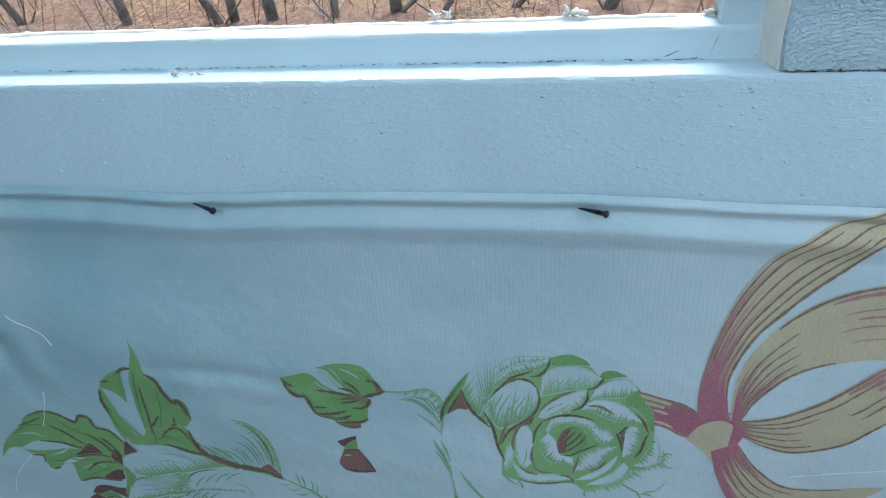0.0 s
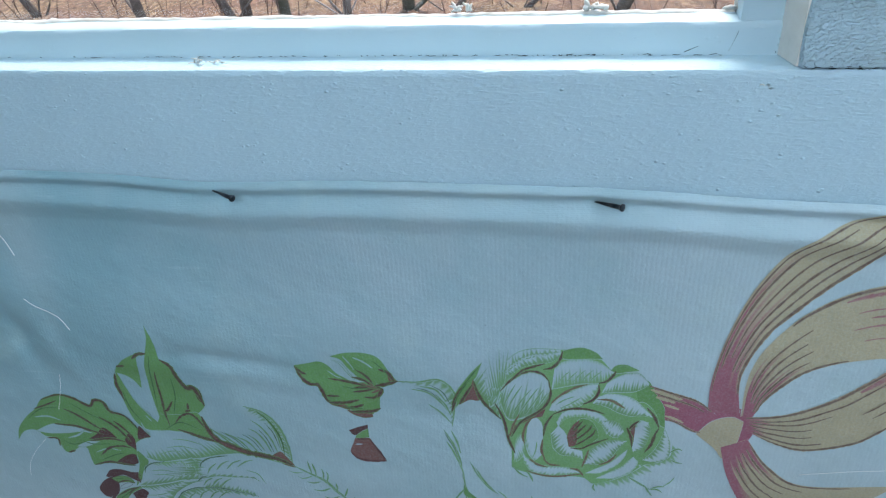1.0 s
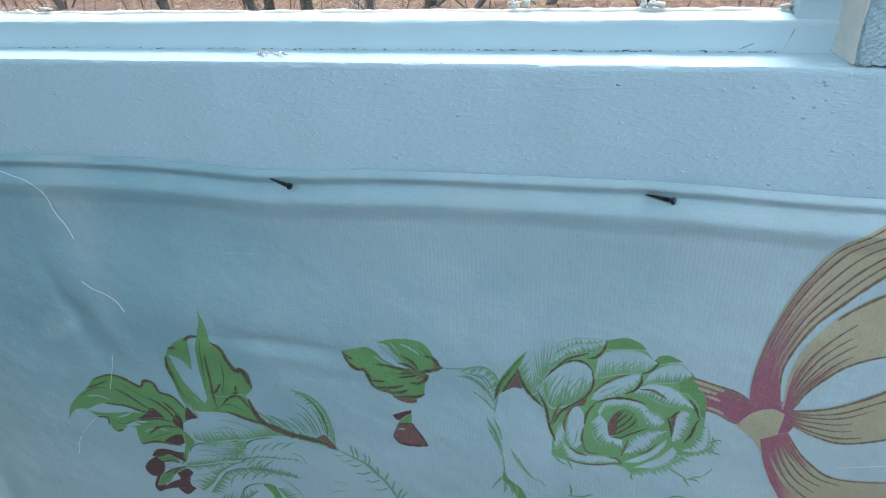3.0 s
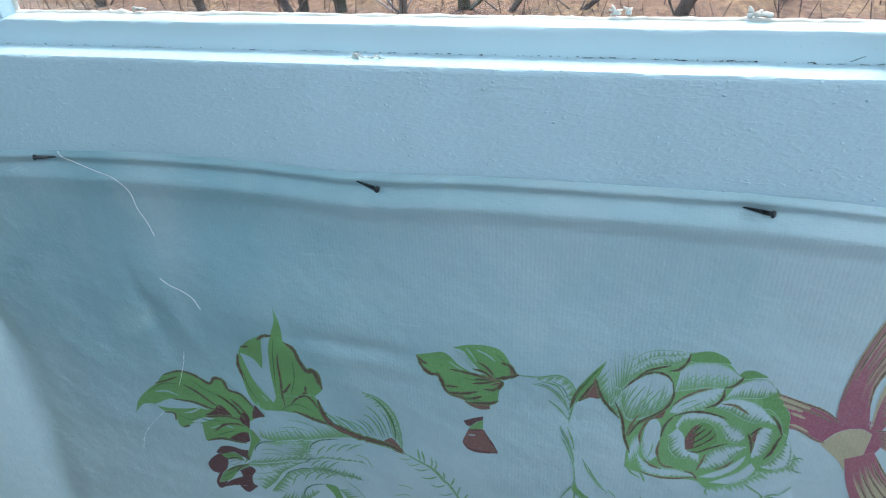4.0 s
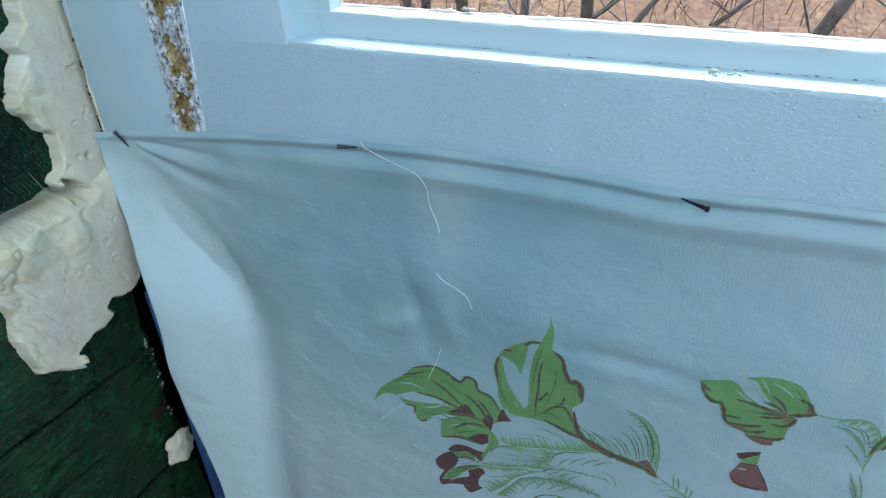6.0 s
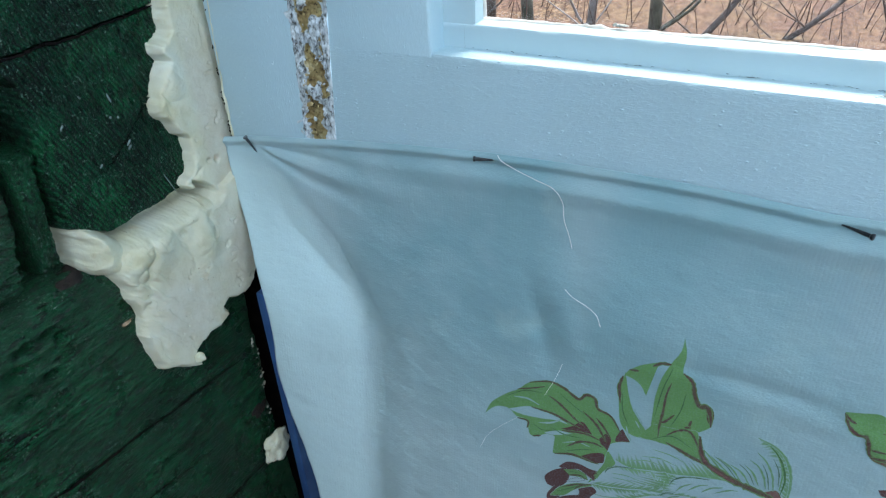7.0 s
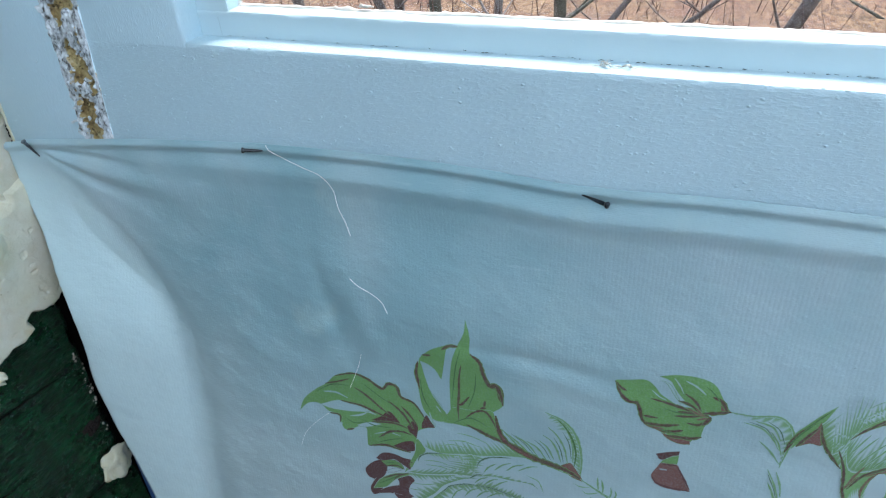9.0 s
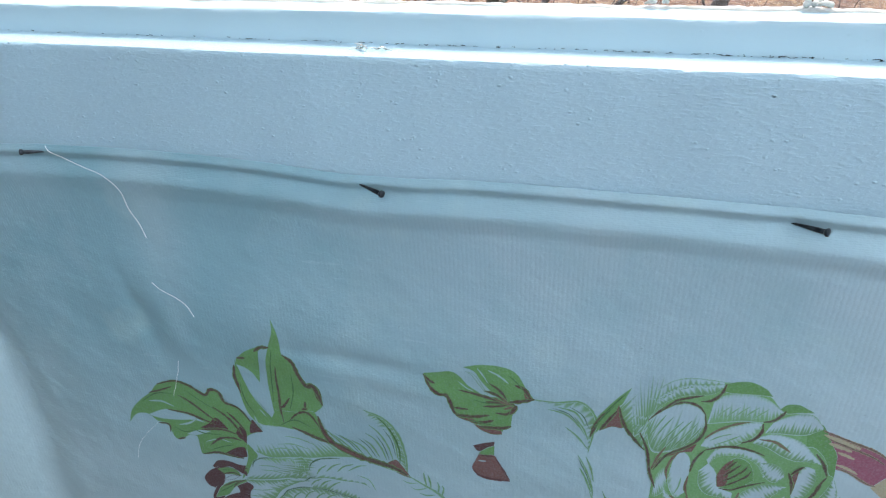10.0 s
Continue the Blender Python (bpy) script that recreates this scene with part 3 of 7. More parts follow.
# jamb at the log wall and the crumbling seam beside it
child("jamb", sweep_mesh("jamb", [(-0.222, 0.07), (-0.222, 0.002), (-0.219, 0.0), (-0.138, 0.0), (-0.135, 0.0015), (-0.134, 0.07)], 0.785, 1.75, "z", paint_up, 0.004, 0.0012, 40, 15), window)
child("jamb_foot", block_mesh("jamb_foot", (-0.2275, -0.011, 0.0), (-0.2155, 0.029, 0.722), deep_blue, 0.002), window, "deep blue painted edge of the jamb")
for part_ob in window.children:
    # the old frame leans: the seam between jamb and sash widens upwards
    if part_ob.name.startswith("left_stile"):
        for v in part_ob.data.vertices:
            if v.co.x < -0.05:
                v.co.x = -0.0985 + 0.077 * (min(v.co.z, 1.3) - 0.916)
    if part_ob.name == "jamb":
        for v in part_ob.data.vertices:
            if v.co.x > -0.16:
                v.co.x += 0.0022 + 0.034 * (min(v.co.z, 1.3) - 0.911)
# seam: white crusts cling to ragged edges, hollows between them show ochre filler and bare wood
sw, sv = np.meshgrid(np.linspace(0, 1, 64), np.linspace(0.898, 1.3, 500), indexing="ij")
ragged_a = 0.0035 * fnoise(sv * 120, sv * 0, 141, 3)
ragged_b = 0.0035 * fnoise(sv * 120, sv * 0, 143, 3)
sa = -0.1320 + 0.034 * (sv - 0.911) + ragged_a * 0.4
sb = -0.0985 + 0.077 * (sv - 0.916) + ragged_b * 0.4
su = sa + sw * (sb - sa)
rim = np.minimum(su - sa, sb - su)
crusty = smooth(0.05, 0.22, fnoise(su * 95, sv * 70, 151, 4) + 0.9 * (1 - smooth(0.001, 0.009, rim + 0.004 * fnoise(su * 200, sv * 200, 153))) - 0.05)
depth = 0.0045 + 0.004 * fnoise(su * 120, sv * 90, 155) - crusty * (0.0055 + 0.003 * fnoise(su * 260, sv * 200, 157, 3)) - 0.0016 * fnoise(su * 700, sv * 600, 159, 2)
depth = np.where(rim < 0.0008, np.maximum(depth, -0.0008), depth)
seam = new("seam_filler", grid_mesh("seam_filler", np.stack([su, depth, sv], -1), crumbs, flip=True))
whiteness = seam.data.attributes.new("whiteness", "FLOAT", "POINT")
whiteness.data.foreach_set("value", crusty.ravel())


def flakes(name, label, x0, x1, count, seed, material):
    """Curled flakes of old paint that cling along one edge of the seam."""
    rng = random.Random(seed)
    bm = bmesh.new()
    for k in range(count):
        z = rng.uniform(0.917, 1.22)
        x = rng.uniform(x0, x1) + (z - 0.915) * 0.055
        m = Matrix.Translation((x, rng.uniform(-0.0035, 0.002), z)) @ Euler((rng.uniform(-0.9, 0.9), rng.uniform(-3, 3), rng.uniform(-0.9, 0.9))).to_matrix().to_4x4()
        k = rng.uniform(0.3, 1.0) ** 2
        m = m @ Matrix.Diagonal((0.0006 + 0.0030 * k * rng.random(), 0.0002 + 0.0005 * k, 0.0010 + 0.0050 * k * rng.random(), 1))
        made = bmesh.ops.create_icosphere(bm, subdivisions=1, radius=1, matrix=m)["verts"]
        for v in made:
            v.co += Vector((rng.uniform(-1, 1), 0.4 * rng.uniform(-1, 1), rng.uniform(-1, 1))) * (0.0002 + 0.0009 * k)
    me = bpy.data.meshes.new(name)
    bm.to_mesh(me)
    bm.free()
    me.materials.append(material)
    ob = child(name, me, seam, label)
    return tagged(ob, kind="stuff")


paint_flake = plain("flaked_pale_paint", (0.30, 0.37, 0.40), (0.60, 0.68, 0.72), 160, 0.6, 0.3)
flakes("paint_crust", "pale curled paint flakes", -0.135, -0.127, 42, 31, paint_flake)
flakes("paint_crust", "pale curled paint flakes", -0.104, -0.098, 34, 33, paint_flake)
flakes("paint_crust", "pale curled paint flakes", -0.128, -0.104, 22, 35, paint_flake)
flakes("ochre_crust", "ochre crumbs in the seam", -0.130, -0.102, 40, 36, plain("ochre_crumb", (0.30, 0.23, 0.10), (0.52, 0.43, 0.22), 200, 0.8))
tagged(seam, "crumbling ochre and white filler in the gap beside the sash", "filler")


# ---- cotton cloth ----
top_edge = spline((-0.24, -0.19, -0.13, -0.046, 0.03, 0.14, 0.22, 0.29, 0.36, 0.44, 0.50, 0.56, 0.62, 0.67, 0.8),
                  (0.897, 0.9055, 0.913, 0.922, 0.928, 0.932, 0.931, 0.9275, 0.931, 0.932, 0.932, 0.931, 0.928, 0.927, 0.918))
NAILS = ((-0.195, 0.900), (0.046, 0.922), (0.298, 0.921), (0.525, 0.922), (0.745, 0.915))


def cloth_y(x, z):
    """How the cloth hangs: folded hem, the pull of the nails, and a slow swing out towards the bottom."""
    x, z = np.asarray(x, float), np.asarray(z, float)
    d = top_edge(x) - z
    flat = 1 - 0.55 * smooth(0.36, 0.62, x)
    corner = smooth(-0.13, 0.14, x)
    hem = -0.0026 - 0.0034 * smooth(-0.001, 0.0040, d) + 0.0027 * smooth(0.0034, 0.0105, d) - (0.001 + 0.0048 * corner) * smooth(0.0095, 0.0215, d)
    hem = hem + 0.0029 * smooth(0.0200, 0.036, d) * corner - 0.0118 * flat * smooth(0.045, 0.135, d) * corner
    left = 1 - smooth(-0.10, 0.22, x)
    y = hem - (0.045 * flat + 0.055 * left) * np.clip(d - 0.07, 0, 1) * smooth(0.05, 0.2, d)
    for nx, nz in NAILS:
        y = y + 0.0018 * bell(x, nx, 0.012) * bell(z, nz - 0.002, 0.012)
    # the free edge swings out below the corner nail, with a valley beside it and a belly after that
    fall = np.clip(0.893 - z, 0, 1)
    valley = -0.190 + 0.105 * smooth(0.0, 0.19, fall) - 0.006 * smooth(0.2, 0.4, fall)
    swing = smooth(0.0, 0.16, fall)
    y = y - 0.022 * swing * smooth(0.0, 0.10, valley - x)
    y = y + 0.010 * bell(x, valley + 0.008, 0.026) * smooth(0.0, 0.12, fall)
    y = y - 0.004 * bell(x, valley + 0.11, 0.05) * swing
    # folds that fan from the corner nail
    r = np.hypot(x + 0.193, z - 0.898) + 1e-6
    a = np.arctan2(0.898 - z, x + 0.193)
    near = smooth(0.004, 0.03, r)
    y = y + 0.0030 * bell(a, 0.03, 0.05) * near * (1 - smooth(0.05, 0.14, r))
    y = y - 0.0024 * bell(a, 0.25 - 0.7 * r, 0.075) * near * (1 - smooth(0.08, 0.22, r))
    y = y + 0.0030 * bell(a, 0.52 - 1.8 * r, 0.085) * near * (1 - smooth(0.06, 0.16, r))
    # creases and slack
    loose = smooth(0.025, 0.08, d)
    y = y + 0.0036 * fnoise(x * 6, z * 12, 31, 2) * loose
    y = y + 0.0022 * bell(z, 0.788 - 0.03 * (x - 0.25), 0.007) * bell(x, 0.27, 0.06)
    y = y - 0.0012 * bell(z, 0.774 - 0.03 * (x - 0.25), 0.008) * bell(x, 0.28, 0.07)
    y = y + 0.0022 * bell(z - 0.798, 0.45 * (x - 0.10), 0.011) * bell(x, 0.10, 0.028)
    y = y - 0.0016 * bell(z - 0.778, 0.45 * (x - 0.10), 0.010) * bell(x, 0.09, 0.026)
    y = y + 0.0024 * fnoise(x * 24, z * 9, 35, 2) * loose * left
    y = y + 0.0020 * bell(x + 0.30 * z, 0.335, 0.010) * bell(z, 0.80, 0.05) - 0.0018 * bell(x + 0.30 * z, 0.362, 0.012) * bell(z, 0.79, 0.04)
    y = y + 0.0011 * fnoise(x * 34 + z * 9, z * 52, 37, 2) * loose
    return np.minimum(y, -0.0014)


CR, CB = 0.80, 0.30
side_edge = spline((0.25, 0.479, 0.506, 0.5701, 0.6298, 0.7312, 0.7879, 0.8481, 0.8994), (-0.1466, -0.1506, -0.1541, -0.1669, -0.1796, -0.1878, -0.2054, -0.2235, -0.2290))
nu, nv = 460, 320
uu, vv = np.meshgrid(np.linspace(0, 1, nu), np.linspace(0, 1, nv) ** 1.25, indexing="ij")
cz = 0.91 - vv * (0.91 - CB)
edge = side_edge(cz) + 0.0012 * fnoise(cz * 30, cz * 0, 3)
cx = edge + uu * (CR - edge)
ztop = top_edge(cx)
cz = ztop - vv * (ztop - CB)
cloth = base("cotton_cloth", (0.3, 0, 0.92), label="thin pale blue cotton cloth printed with roses, nailed over the wall", category="cloth")


def on_cloth(name, me, label=""):
    ob = child(name, me, cloth, label)
    ob.matrix_parent_inverse = Matrix.Translation((-0.3, 0, -0.92))
    return ob


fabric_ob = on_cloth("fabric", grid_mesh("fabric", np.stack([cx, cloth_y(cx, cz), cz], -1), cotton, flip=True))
lit_edge = spline((0.25, 0.4933, 0.5637, 0.6411, 0.7133, 0.7587, 0.8065, 0.8556, 0.8806), (-0.0870, -0.0870, -0.0862, -0.0838, -0.0800, -0.0915, -0.1180, -0.1480, -0.1735))
# the turned-in side edge: its brightness painted as paler colour, spread wider low down, fading out over its loose
# inner border
border = lit_edge(cz) + 0.004 * fnoise(cz * 25, cz * 0, 9) + 0.004 * fnoise(cx * 60, cz * 60, 10)
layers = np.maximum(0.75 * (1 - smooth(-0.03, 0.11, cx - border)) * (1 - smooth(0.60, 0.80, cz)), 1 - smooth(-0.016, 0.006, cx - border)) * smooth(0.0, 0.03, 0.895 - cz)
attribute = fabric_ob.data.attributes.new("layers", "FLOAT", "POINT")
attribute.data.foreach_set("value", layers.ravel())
thick = fabric_ob.modifiers.new("thickness", "SOLIDIFY")
thick.thickness, thick.offset = 0.0006, -1

# ---- print on the cloth ----
GREEN, SAGE, DARKG, MAROON, RUST, CRIMSON, TAN, CLOTH = range(8)
DYES = ((0.135, 0.305, 0.112), (0.175, 0.375, 0.16), (0.055, 0.14, 0.055), (0.10, 0.048, 0.05), (0.19, 0.10, 0.092), (0.32, 0.115, 0.165), (0.43, 0.40, 0.275), (0.43, 0.575, 0.63))
PEN = 0.00066  # width of a unit stroke


def curve_through(knots, n):
    """n points along a smooth curve through the knots."""
    p = np.array(knots, float)
    if len(p) == 2:
        return p[0] + np.linspace(0, 1, n)[:, None] * (p[1] - p[0])
    length = np.concatenate([[0], np.cumsum(np.hypot(*np.diff(p, axis=0).T))])
    ext = np.vstack([2 * p[0] - p[1], p, 2 * p[-1] - p[-2]])
    t = np.linspace(0, length[-1], n)
    i = np.clip(np.searchsorted(length, t, side="right") - 1, 0, len(p) - 2)
    u = ((t - length[i]) / (length[i + 1] - length[i]))[:, None]
    a, b, c, d = ext[i], ext[i + 1], ext[i + 2], ext[i + 3]
    return 0.5 * (2 * b + (c - a) * u + (2 * a - 5 * b + 4 * c - d) * u ** 2 + (3 * b - a - 3 * c + d) * u ** 3)


class Motif:
    """One printed figure: dye that follows the cloth and soaks out softly at its edges. Knots are (x, z) in millimetres."""
    made = []

    def __init__(self, name, label):
        self.name, self.label, self.pieces, self.strokes, self.layer = name, label, [], [], 0
        self.sides = None
        Motif.made.append(self)

    def strip(self, tint, grid, strength, under=CLOTH, into=None, level=0):
        """A strip of cloth soaked with one dye, by its strength at each point, over the cloth or another dye."""
        n, m = grid.shape[:2]
        self.layer += 1
        flat, k = grid.reshape(-1, 2), np.broadcast_to(strength, (n, m)).reshape(-1, 1)
        y = cloth_y(flat[:, 0], flat[:, 1]) - 0.00030 - 0.00006 * level - 0.0000006 * self.layer
        one = np.array(DYES[tint if tint != CLOTH else under])
        two = np.array(DYES[under if under != CLOTH else tint])
        ink = k[:, 0] * (tint != CLOTH) + (1 - k[:, 0]) * (under != CLOTH)
        dye = np.concatenate([one * k + two * (1 - k), ink[:, None]], 1)
        wet = np.broadcast_to(strength, (n, m)) > 0
        wet = (wet[:-1, :-1] | wet[1:, 1:] | wet[1:, :-1] | wet[:-1, 1:]) | (tint == CLOTH or under != CLOTH)
        made = np.stack([flat[:, 0], y, flat[:, 1]], 1), grid_faces(n, m, wet), dye
        if into is None:
            self.pieces.append([made])
        else:
            into.append(made)

    def fill(self, tint, one, two, under=CLOTH, into=None):
        n = max(8, int(np.hypot(*np.diff(np.array(one), axis=0).T).sum() / 1.2))
        a, b = curve_through(one, n) / 1000, curve_through(two, n) / 1000
        a, b = a + 0.0002 * np.stack([fnoise(a[:, 0] * 500, a[:, 1] * 500, 5)] * 2, 1), b + 0.0002 * np.stack([fnoise(b[:, 0] * 500, b[:, 1] * 500, 6)] * 2, 1)
        across = np.hypot(*(b - a).T)[:, None]
        way = (b - a) / (across + 1e-9) * np.minimum(0.00032, across / 3)
        m = max(2, int(across.max() / 0.002) + 2)
        w = np.linspace(0, 1, m)[None, :, None]
        inner = (a + way)[:, None] * (1 - w) + (b - way)[:, None] * w
        grid = np.concatenate([(a - way)[:, None], inner, (b + way)[:, None]], 1)
        soft = np.concatenate([[0.0], np.ones(m), [0.0]])
        self.strip(tint, grid, soft[None, :], under, into, (1 if self.pieces or into is not None else 0) + 3 * (under != CLOTH and tint != CLOTH) + 0.5 * (tint == CLOTH))

    def teeth(self, s, count, reach, seed):
        """How far pointed brush strokes reach out along an edge."""
        phase = s * count + 0.6 * fnoise(s * count * 0.7, s * 0, seed, 2)
        tooth = 1 - np.abs(2 * (phase - np.floor(phase)) - 1)
        far = reach * (0.80 + 0.60 * lattice(np.floor(phase), 3 + 0 * s, seed)) * (0.34 + 0.66 * tooth ** 0.9)
        return far * smooth(0, 0.06, s) * (1 - smooth(0.94, 1, s)) + 0.02

    def feather(self, tint, root, tip, teeth, under=CLOTH, into=None, reach=1.0, back=0.0):
        """Brushed shading: dense along its root, running out in pointed strokes towards its tip; back: the same from the tip's side."""
        n = teeth * 9
        a, b = curve_through(root, n) / 1000, curve_through(tip, n) / 1000
        s = np.linspace(0, 1, n)
        w = np.concatenate([[-0.05], np.linspace(0, 1.0 if back else 1.15, 17)])
        strength = np.clip((self.teeth(s, teeth, reach, teeth)[:, None] - w[None]) / (0.12 + 0.34 * reach), 0, 1) * (1 - 0.25 * np.clip(w, 0, 1)) * 0.92
        strength[:, 0] = 0
        if back:
            strength = np.maximum(strength, 0.85 * np.clip((self.teeth(s, teeth + 3, back, teeth + 1)[:, None] - 1 + w[None]) / (0.12 + 0.34 * back), 0, 1))
        self.strip(tint, a[:, None] * (1 - w[None, :, None]) + b[:, None] * w[None, :, None], strength, under, into, 2.5)

    def petal(self, tint, one, two, from_one, from_two, teeth):
        """A bare petal left white in the print, shaded from one or both of its edges."""
        whole = []
        self.fill(CLOTH, one, two, SAGE, whole)
        self.feather(tint, one, two, teeth, CLOTH, whole, from_one + 0.02, from_two)
        self.pieces.append(whole)

    def stroke(self, tint, wide, line, under=CLOTH, ends=0.75, press=1.0):
        n = len(line)
        s = np.linspace(0, 1, n)
        way = np.gradient(line, axis=0)
        way /= np.hypot(*way.T)[:, None] + 1e-9
        side = np.stack([-way[:, 1], way[:, 0]], 1)
        uneven = 0.75 + 0.5 * vnoise(s * n * 0.45, s * 0 + self.layer, 3)
        half = (wide * (1.4 if tint in (MAROON, RUST) else 1.08) * PEN * 0.62 * (1 - ends * np.abs(2 * s - 1) ** 2.5) * uneven)[:, None]
        grid = np.stack([line - side * half, line - 0.45 * side * half, line + 0.45 * side * half, line + side * half], 1)
        strength = np.array([0.0, 1.0, 1.0, 0.0])[None] * (0.80 + 0.2 * vnoise(s * n * 0.3, s * 0 + 9, self.layer))[:, None]
        self.strip(tint, grid, strength * press, under, self.strokes, 5 + (under != CLOTH))

    def band(self, tint, wide, knots, under=CLOTH):
        n = max(7, int(np.hypot(*np.diff(np.array(knots), axis=0).T).sum() / 0.8))
        line = curve_through(knots, n) / 1000
        self.stroke(tint, wide, line + 0.00015 * np.stack([fnoise(np.arange(n) * 0.3, np.zeros(n) + self.layer, 7)] * 2, 1), under)

    def ribbon(self, tint, one, two):
        self.fill(tint, one, two)
        self.sides = curve_through(one, 160) / 1000, curve_through(two, 160) / 1000

    def along(self, tint, wide, part, start, end, under=TAN):
        """A broken stripe that runs with the ribbon, part of the way across it."""
        a, b = self.sides
        line = a * (1 - part) + b * part
        line = line[int(start * 159):int(end * 159) + 1]
        n = len(line)
        self.stroke(tint, wide * 1.5, line + 0.00022 * np.stack([fnoise(np.arange(n) * 0.4, np.zeros(n) + part * 9, 7)] * 2, 1), under, 0.6, 0.85)

    def flood(self, tint, start, end, low=0.0, high=1.0, lanes=18):
        """Colour that fills the ribbon from its root and frays out along it."""
        a, b = self.sides
        w = np.linspace(low, high, lanes * 4)
        far = start + (end - start) * (0.50 + 0.75 * vnoise(w * lanes * 1.3, w * 0, lanes))
        s = np.linspace(0, 1, 160)
        rows = slice(int(start * 159), min(160, int((end * 1.15) * 159) + 2))
        strength = np.clip((far[None] - s[rows, None]) / (0.45 * (end - start)), 0, 1) * 0.95
        grid = a[rows, None] * (1 - w[None, :, None]) + b[rows, None] * w[None, :, None]
        self.strip(tint, grid, strength, TAN, self.strokes, 4)

    def mesh(self, name, strips):
        start, verts, faces, dyes = 0, [], [], []
        for points, quads, dye in strips:
            verts.append(points)
            dyes.append(dye)
            faces += [tuple(start + k for k in f) for f in quads]
            start += len(points)
        me = mesh_of(name, np.concatenate(verts), faces, printed_cotton)
        attribute = me.attributes.new("dye", "FLOAT_COLOR", "POINT")
        attribute.data.foreach_set("color", np.concatenate(dyes).astype(np.float32).ravel())
        bm = bmesh.new()
        bm.from_mesh(me)
        for f in bm.faces:
            if f.normal.y > 0:
                f.normal_flip()
        bm.to_mesh(me)
        bm.free()
        return me

    def finish(self):
        """The figure as one part of the cloth; its patches of colour are parts of it in turn, and so are its fine lines."""
        if not self.pieces:
            on_cloth(self.name, self.mesh(self.name, self.strokes), self.label)
            return
        whole = on_cloth(self.name, self.mesh(self.name, self.pieces[0]), self.label)
        for piece in self.pieces[1:]:
            kind = "petal" if self.name == "printed_rose" else "patch"
            child(kind, self.mesh(kind, piece), whole)
        if self.strokes:
            tagged(child("fine_line", self.mesh("fine_line", self.strokes), whole), "fine printed veins, outlines and hatching", kind="stuff")


# >>> figures

art = Motif("printed_leaf", "green printed leaf with dark red veins")
art.fill(GREEN, [(52.1, 681.8), (58.3, 696.5), (71.9, 711.1), (83.1, 720.2), (91.4, 730.1), (101.5, 736), (115.3, 738.2), (125.1, 735.2), (136.7, 729.5), (143.2, 735.5), (150, 733.7), (153.5, 724.5), (162, 722), (168.6, 714.2), (174.4, 705.9), (180.9, 700.5)], [(52.1, 681.8), (61.9, 692.4), (74.2, 695.6), (82.7, 690), (94.9, 689), (95.4, 676.4), (101.3, 674.2), (115.2, 682.7), (122.7, 674.6), (118.6, 661.2), (134.4, 667.5), (149.6, 668.4), (159.8, 667.7), (165.4, 680.3), (167.2, 691.7), (180.9, 700.5)])
art.fill(CLOTH, [(74, 694.9), (91.5, 703.8), (107.1, 705.3), (120.3, 702.9), (130.1, 698.7)], [(74, 694.9), (88.4, 693.8), (104.3, 695.9), (119.2, 699.2), (130.1, 698.7)], GREEN)
art.band(CLOTH, 2.6, [(79.5, 710.8), (91.6, 712.6), (102.8, 709.5)], GREEN)
art.band(CLOTH, 2.4, [(103.9, 690.9), (115.4, 695.6), (123.9, 702.2)], GREEN)
art.fill(CLOTH, [(109.3, 681.9), (121.8, 689.1), (134.2, 690.5)], [(109.3, 681.9), (117.4, 682.4), (134.2, 690.5)], GREEN)
art.band(CLOTH, 1.6, [(126.7, 678), (139.2, 683.4), (151.3, 682.2)], GREEN)
art.band(CLOTH, 2, [(178, 715.5), (180.2, 707.9), (183.2, 701.4)], GREEN)
art.fill(MAROON, [(124.4, 692.5), (133.3, 698.5), (140.8, 706.1), (146.2, 702.9), (151.2, 696)], [(124.4, 692.5), (131.6, 692.7), (139.3, 693.1), (145, 694.3), (151.2, 696)], GREEN)
art.fill(MAROON, [(157.7, 694.3), (163.5, 702.2), (167.4, 696.7), (165.8, 684.1)], [(157.7, 694.3), (159.5, 688.9), (162.3, 687.4), (165.8, 684.1)], GREEN)
art.fill(MAROON, [(171.3, 701.9), (175.2, 710.9), (178.9, 705.2), (182.9, 700.1)], [(171.3, 701.9), (171.1, 696.5), (176.7, 698.3), (182.9, 700.1)], GREEN)
art.fill(MAROON, [(143.3, 669), (154.3, 677.1), (163, 679.4), (164.1, 671.2)], [(143.3, 669), (149.2, 666.9), (155.3, 665.6), (163.6, 669.7)], GREEN)
art.band(MAROON, 2.6, [(110.5, 723.4), (121.9, 717.2), (132.9, 708.7), (143.1, 702.7)], GREEN)
art.band(MAROON, 2.6, [(95.7, 704.9), (115.4, 705.2), (128.3, 702.2), (140.1, 699.4)], GREEN)
art.band(MAROON, 2.6, [(141.1, 717.8), (151.8, 709.5), (159.6, 699.4), (163.7, 692.5)], GREEN)
art.band(MAROON, 2.6, [(153.1, 714.5), (160, 707.2), (167.2, 697.9)], GREEN)
art.band(MAROON, 2.6, [(129.9, 674.3), (141, 684.2), (152.7, 687.4), (162, 686.1)], GREEN)
art.band(MAROON, 2.6, [(125, 690.7), (144.1, 694.8), (158.3, 692.5)], GREEN)
art.band(MAROON, 2.8, [(93, 731.5), (110, 737.8), (124, 735.1), (136.5, 728.9), (142.7, 735.4), (150, 733.7), (153.5, 724.5), (163.8, 721), (170, 713.2), (174.9, 705.9)], GREEN)
art.band(MAROON, 2.8, [(119.8, 661.4), (136.2, 667.8), (149.2, 666.9), (159.9, 666.3)], GREEN)
art.band(MAROON, 2, [(83.5, 688.8), (93.7, 688.9), (93.4, 680.7)], GREEN)
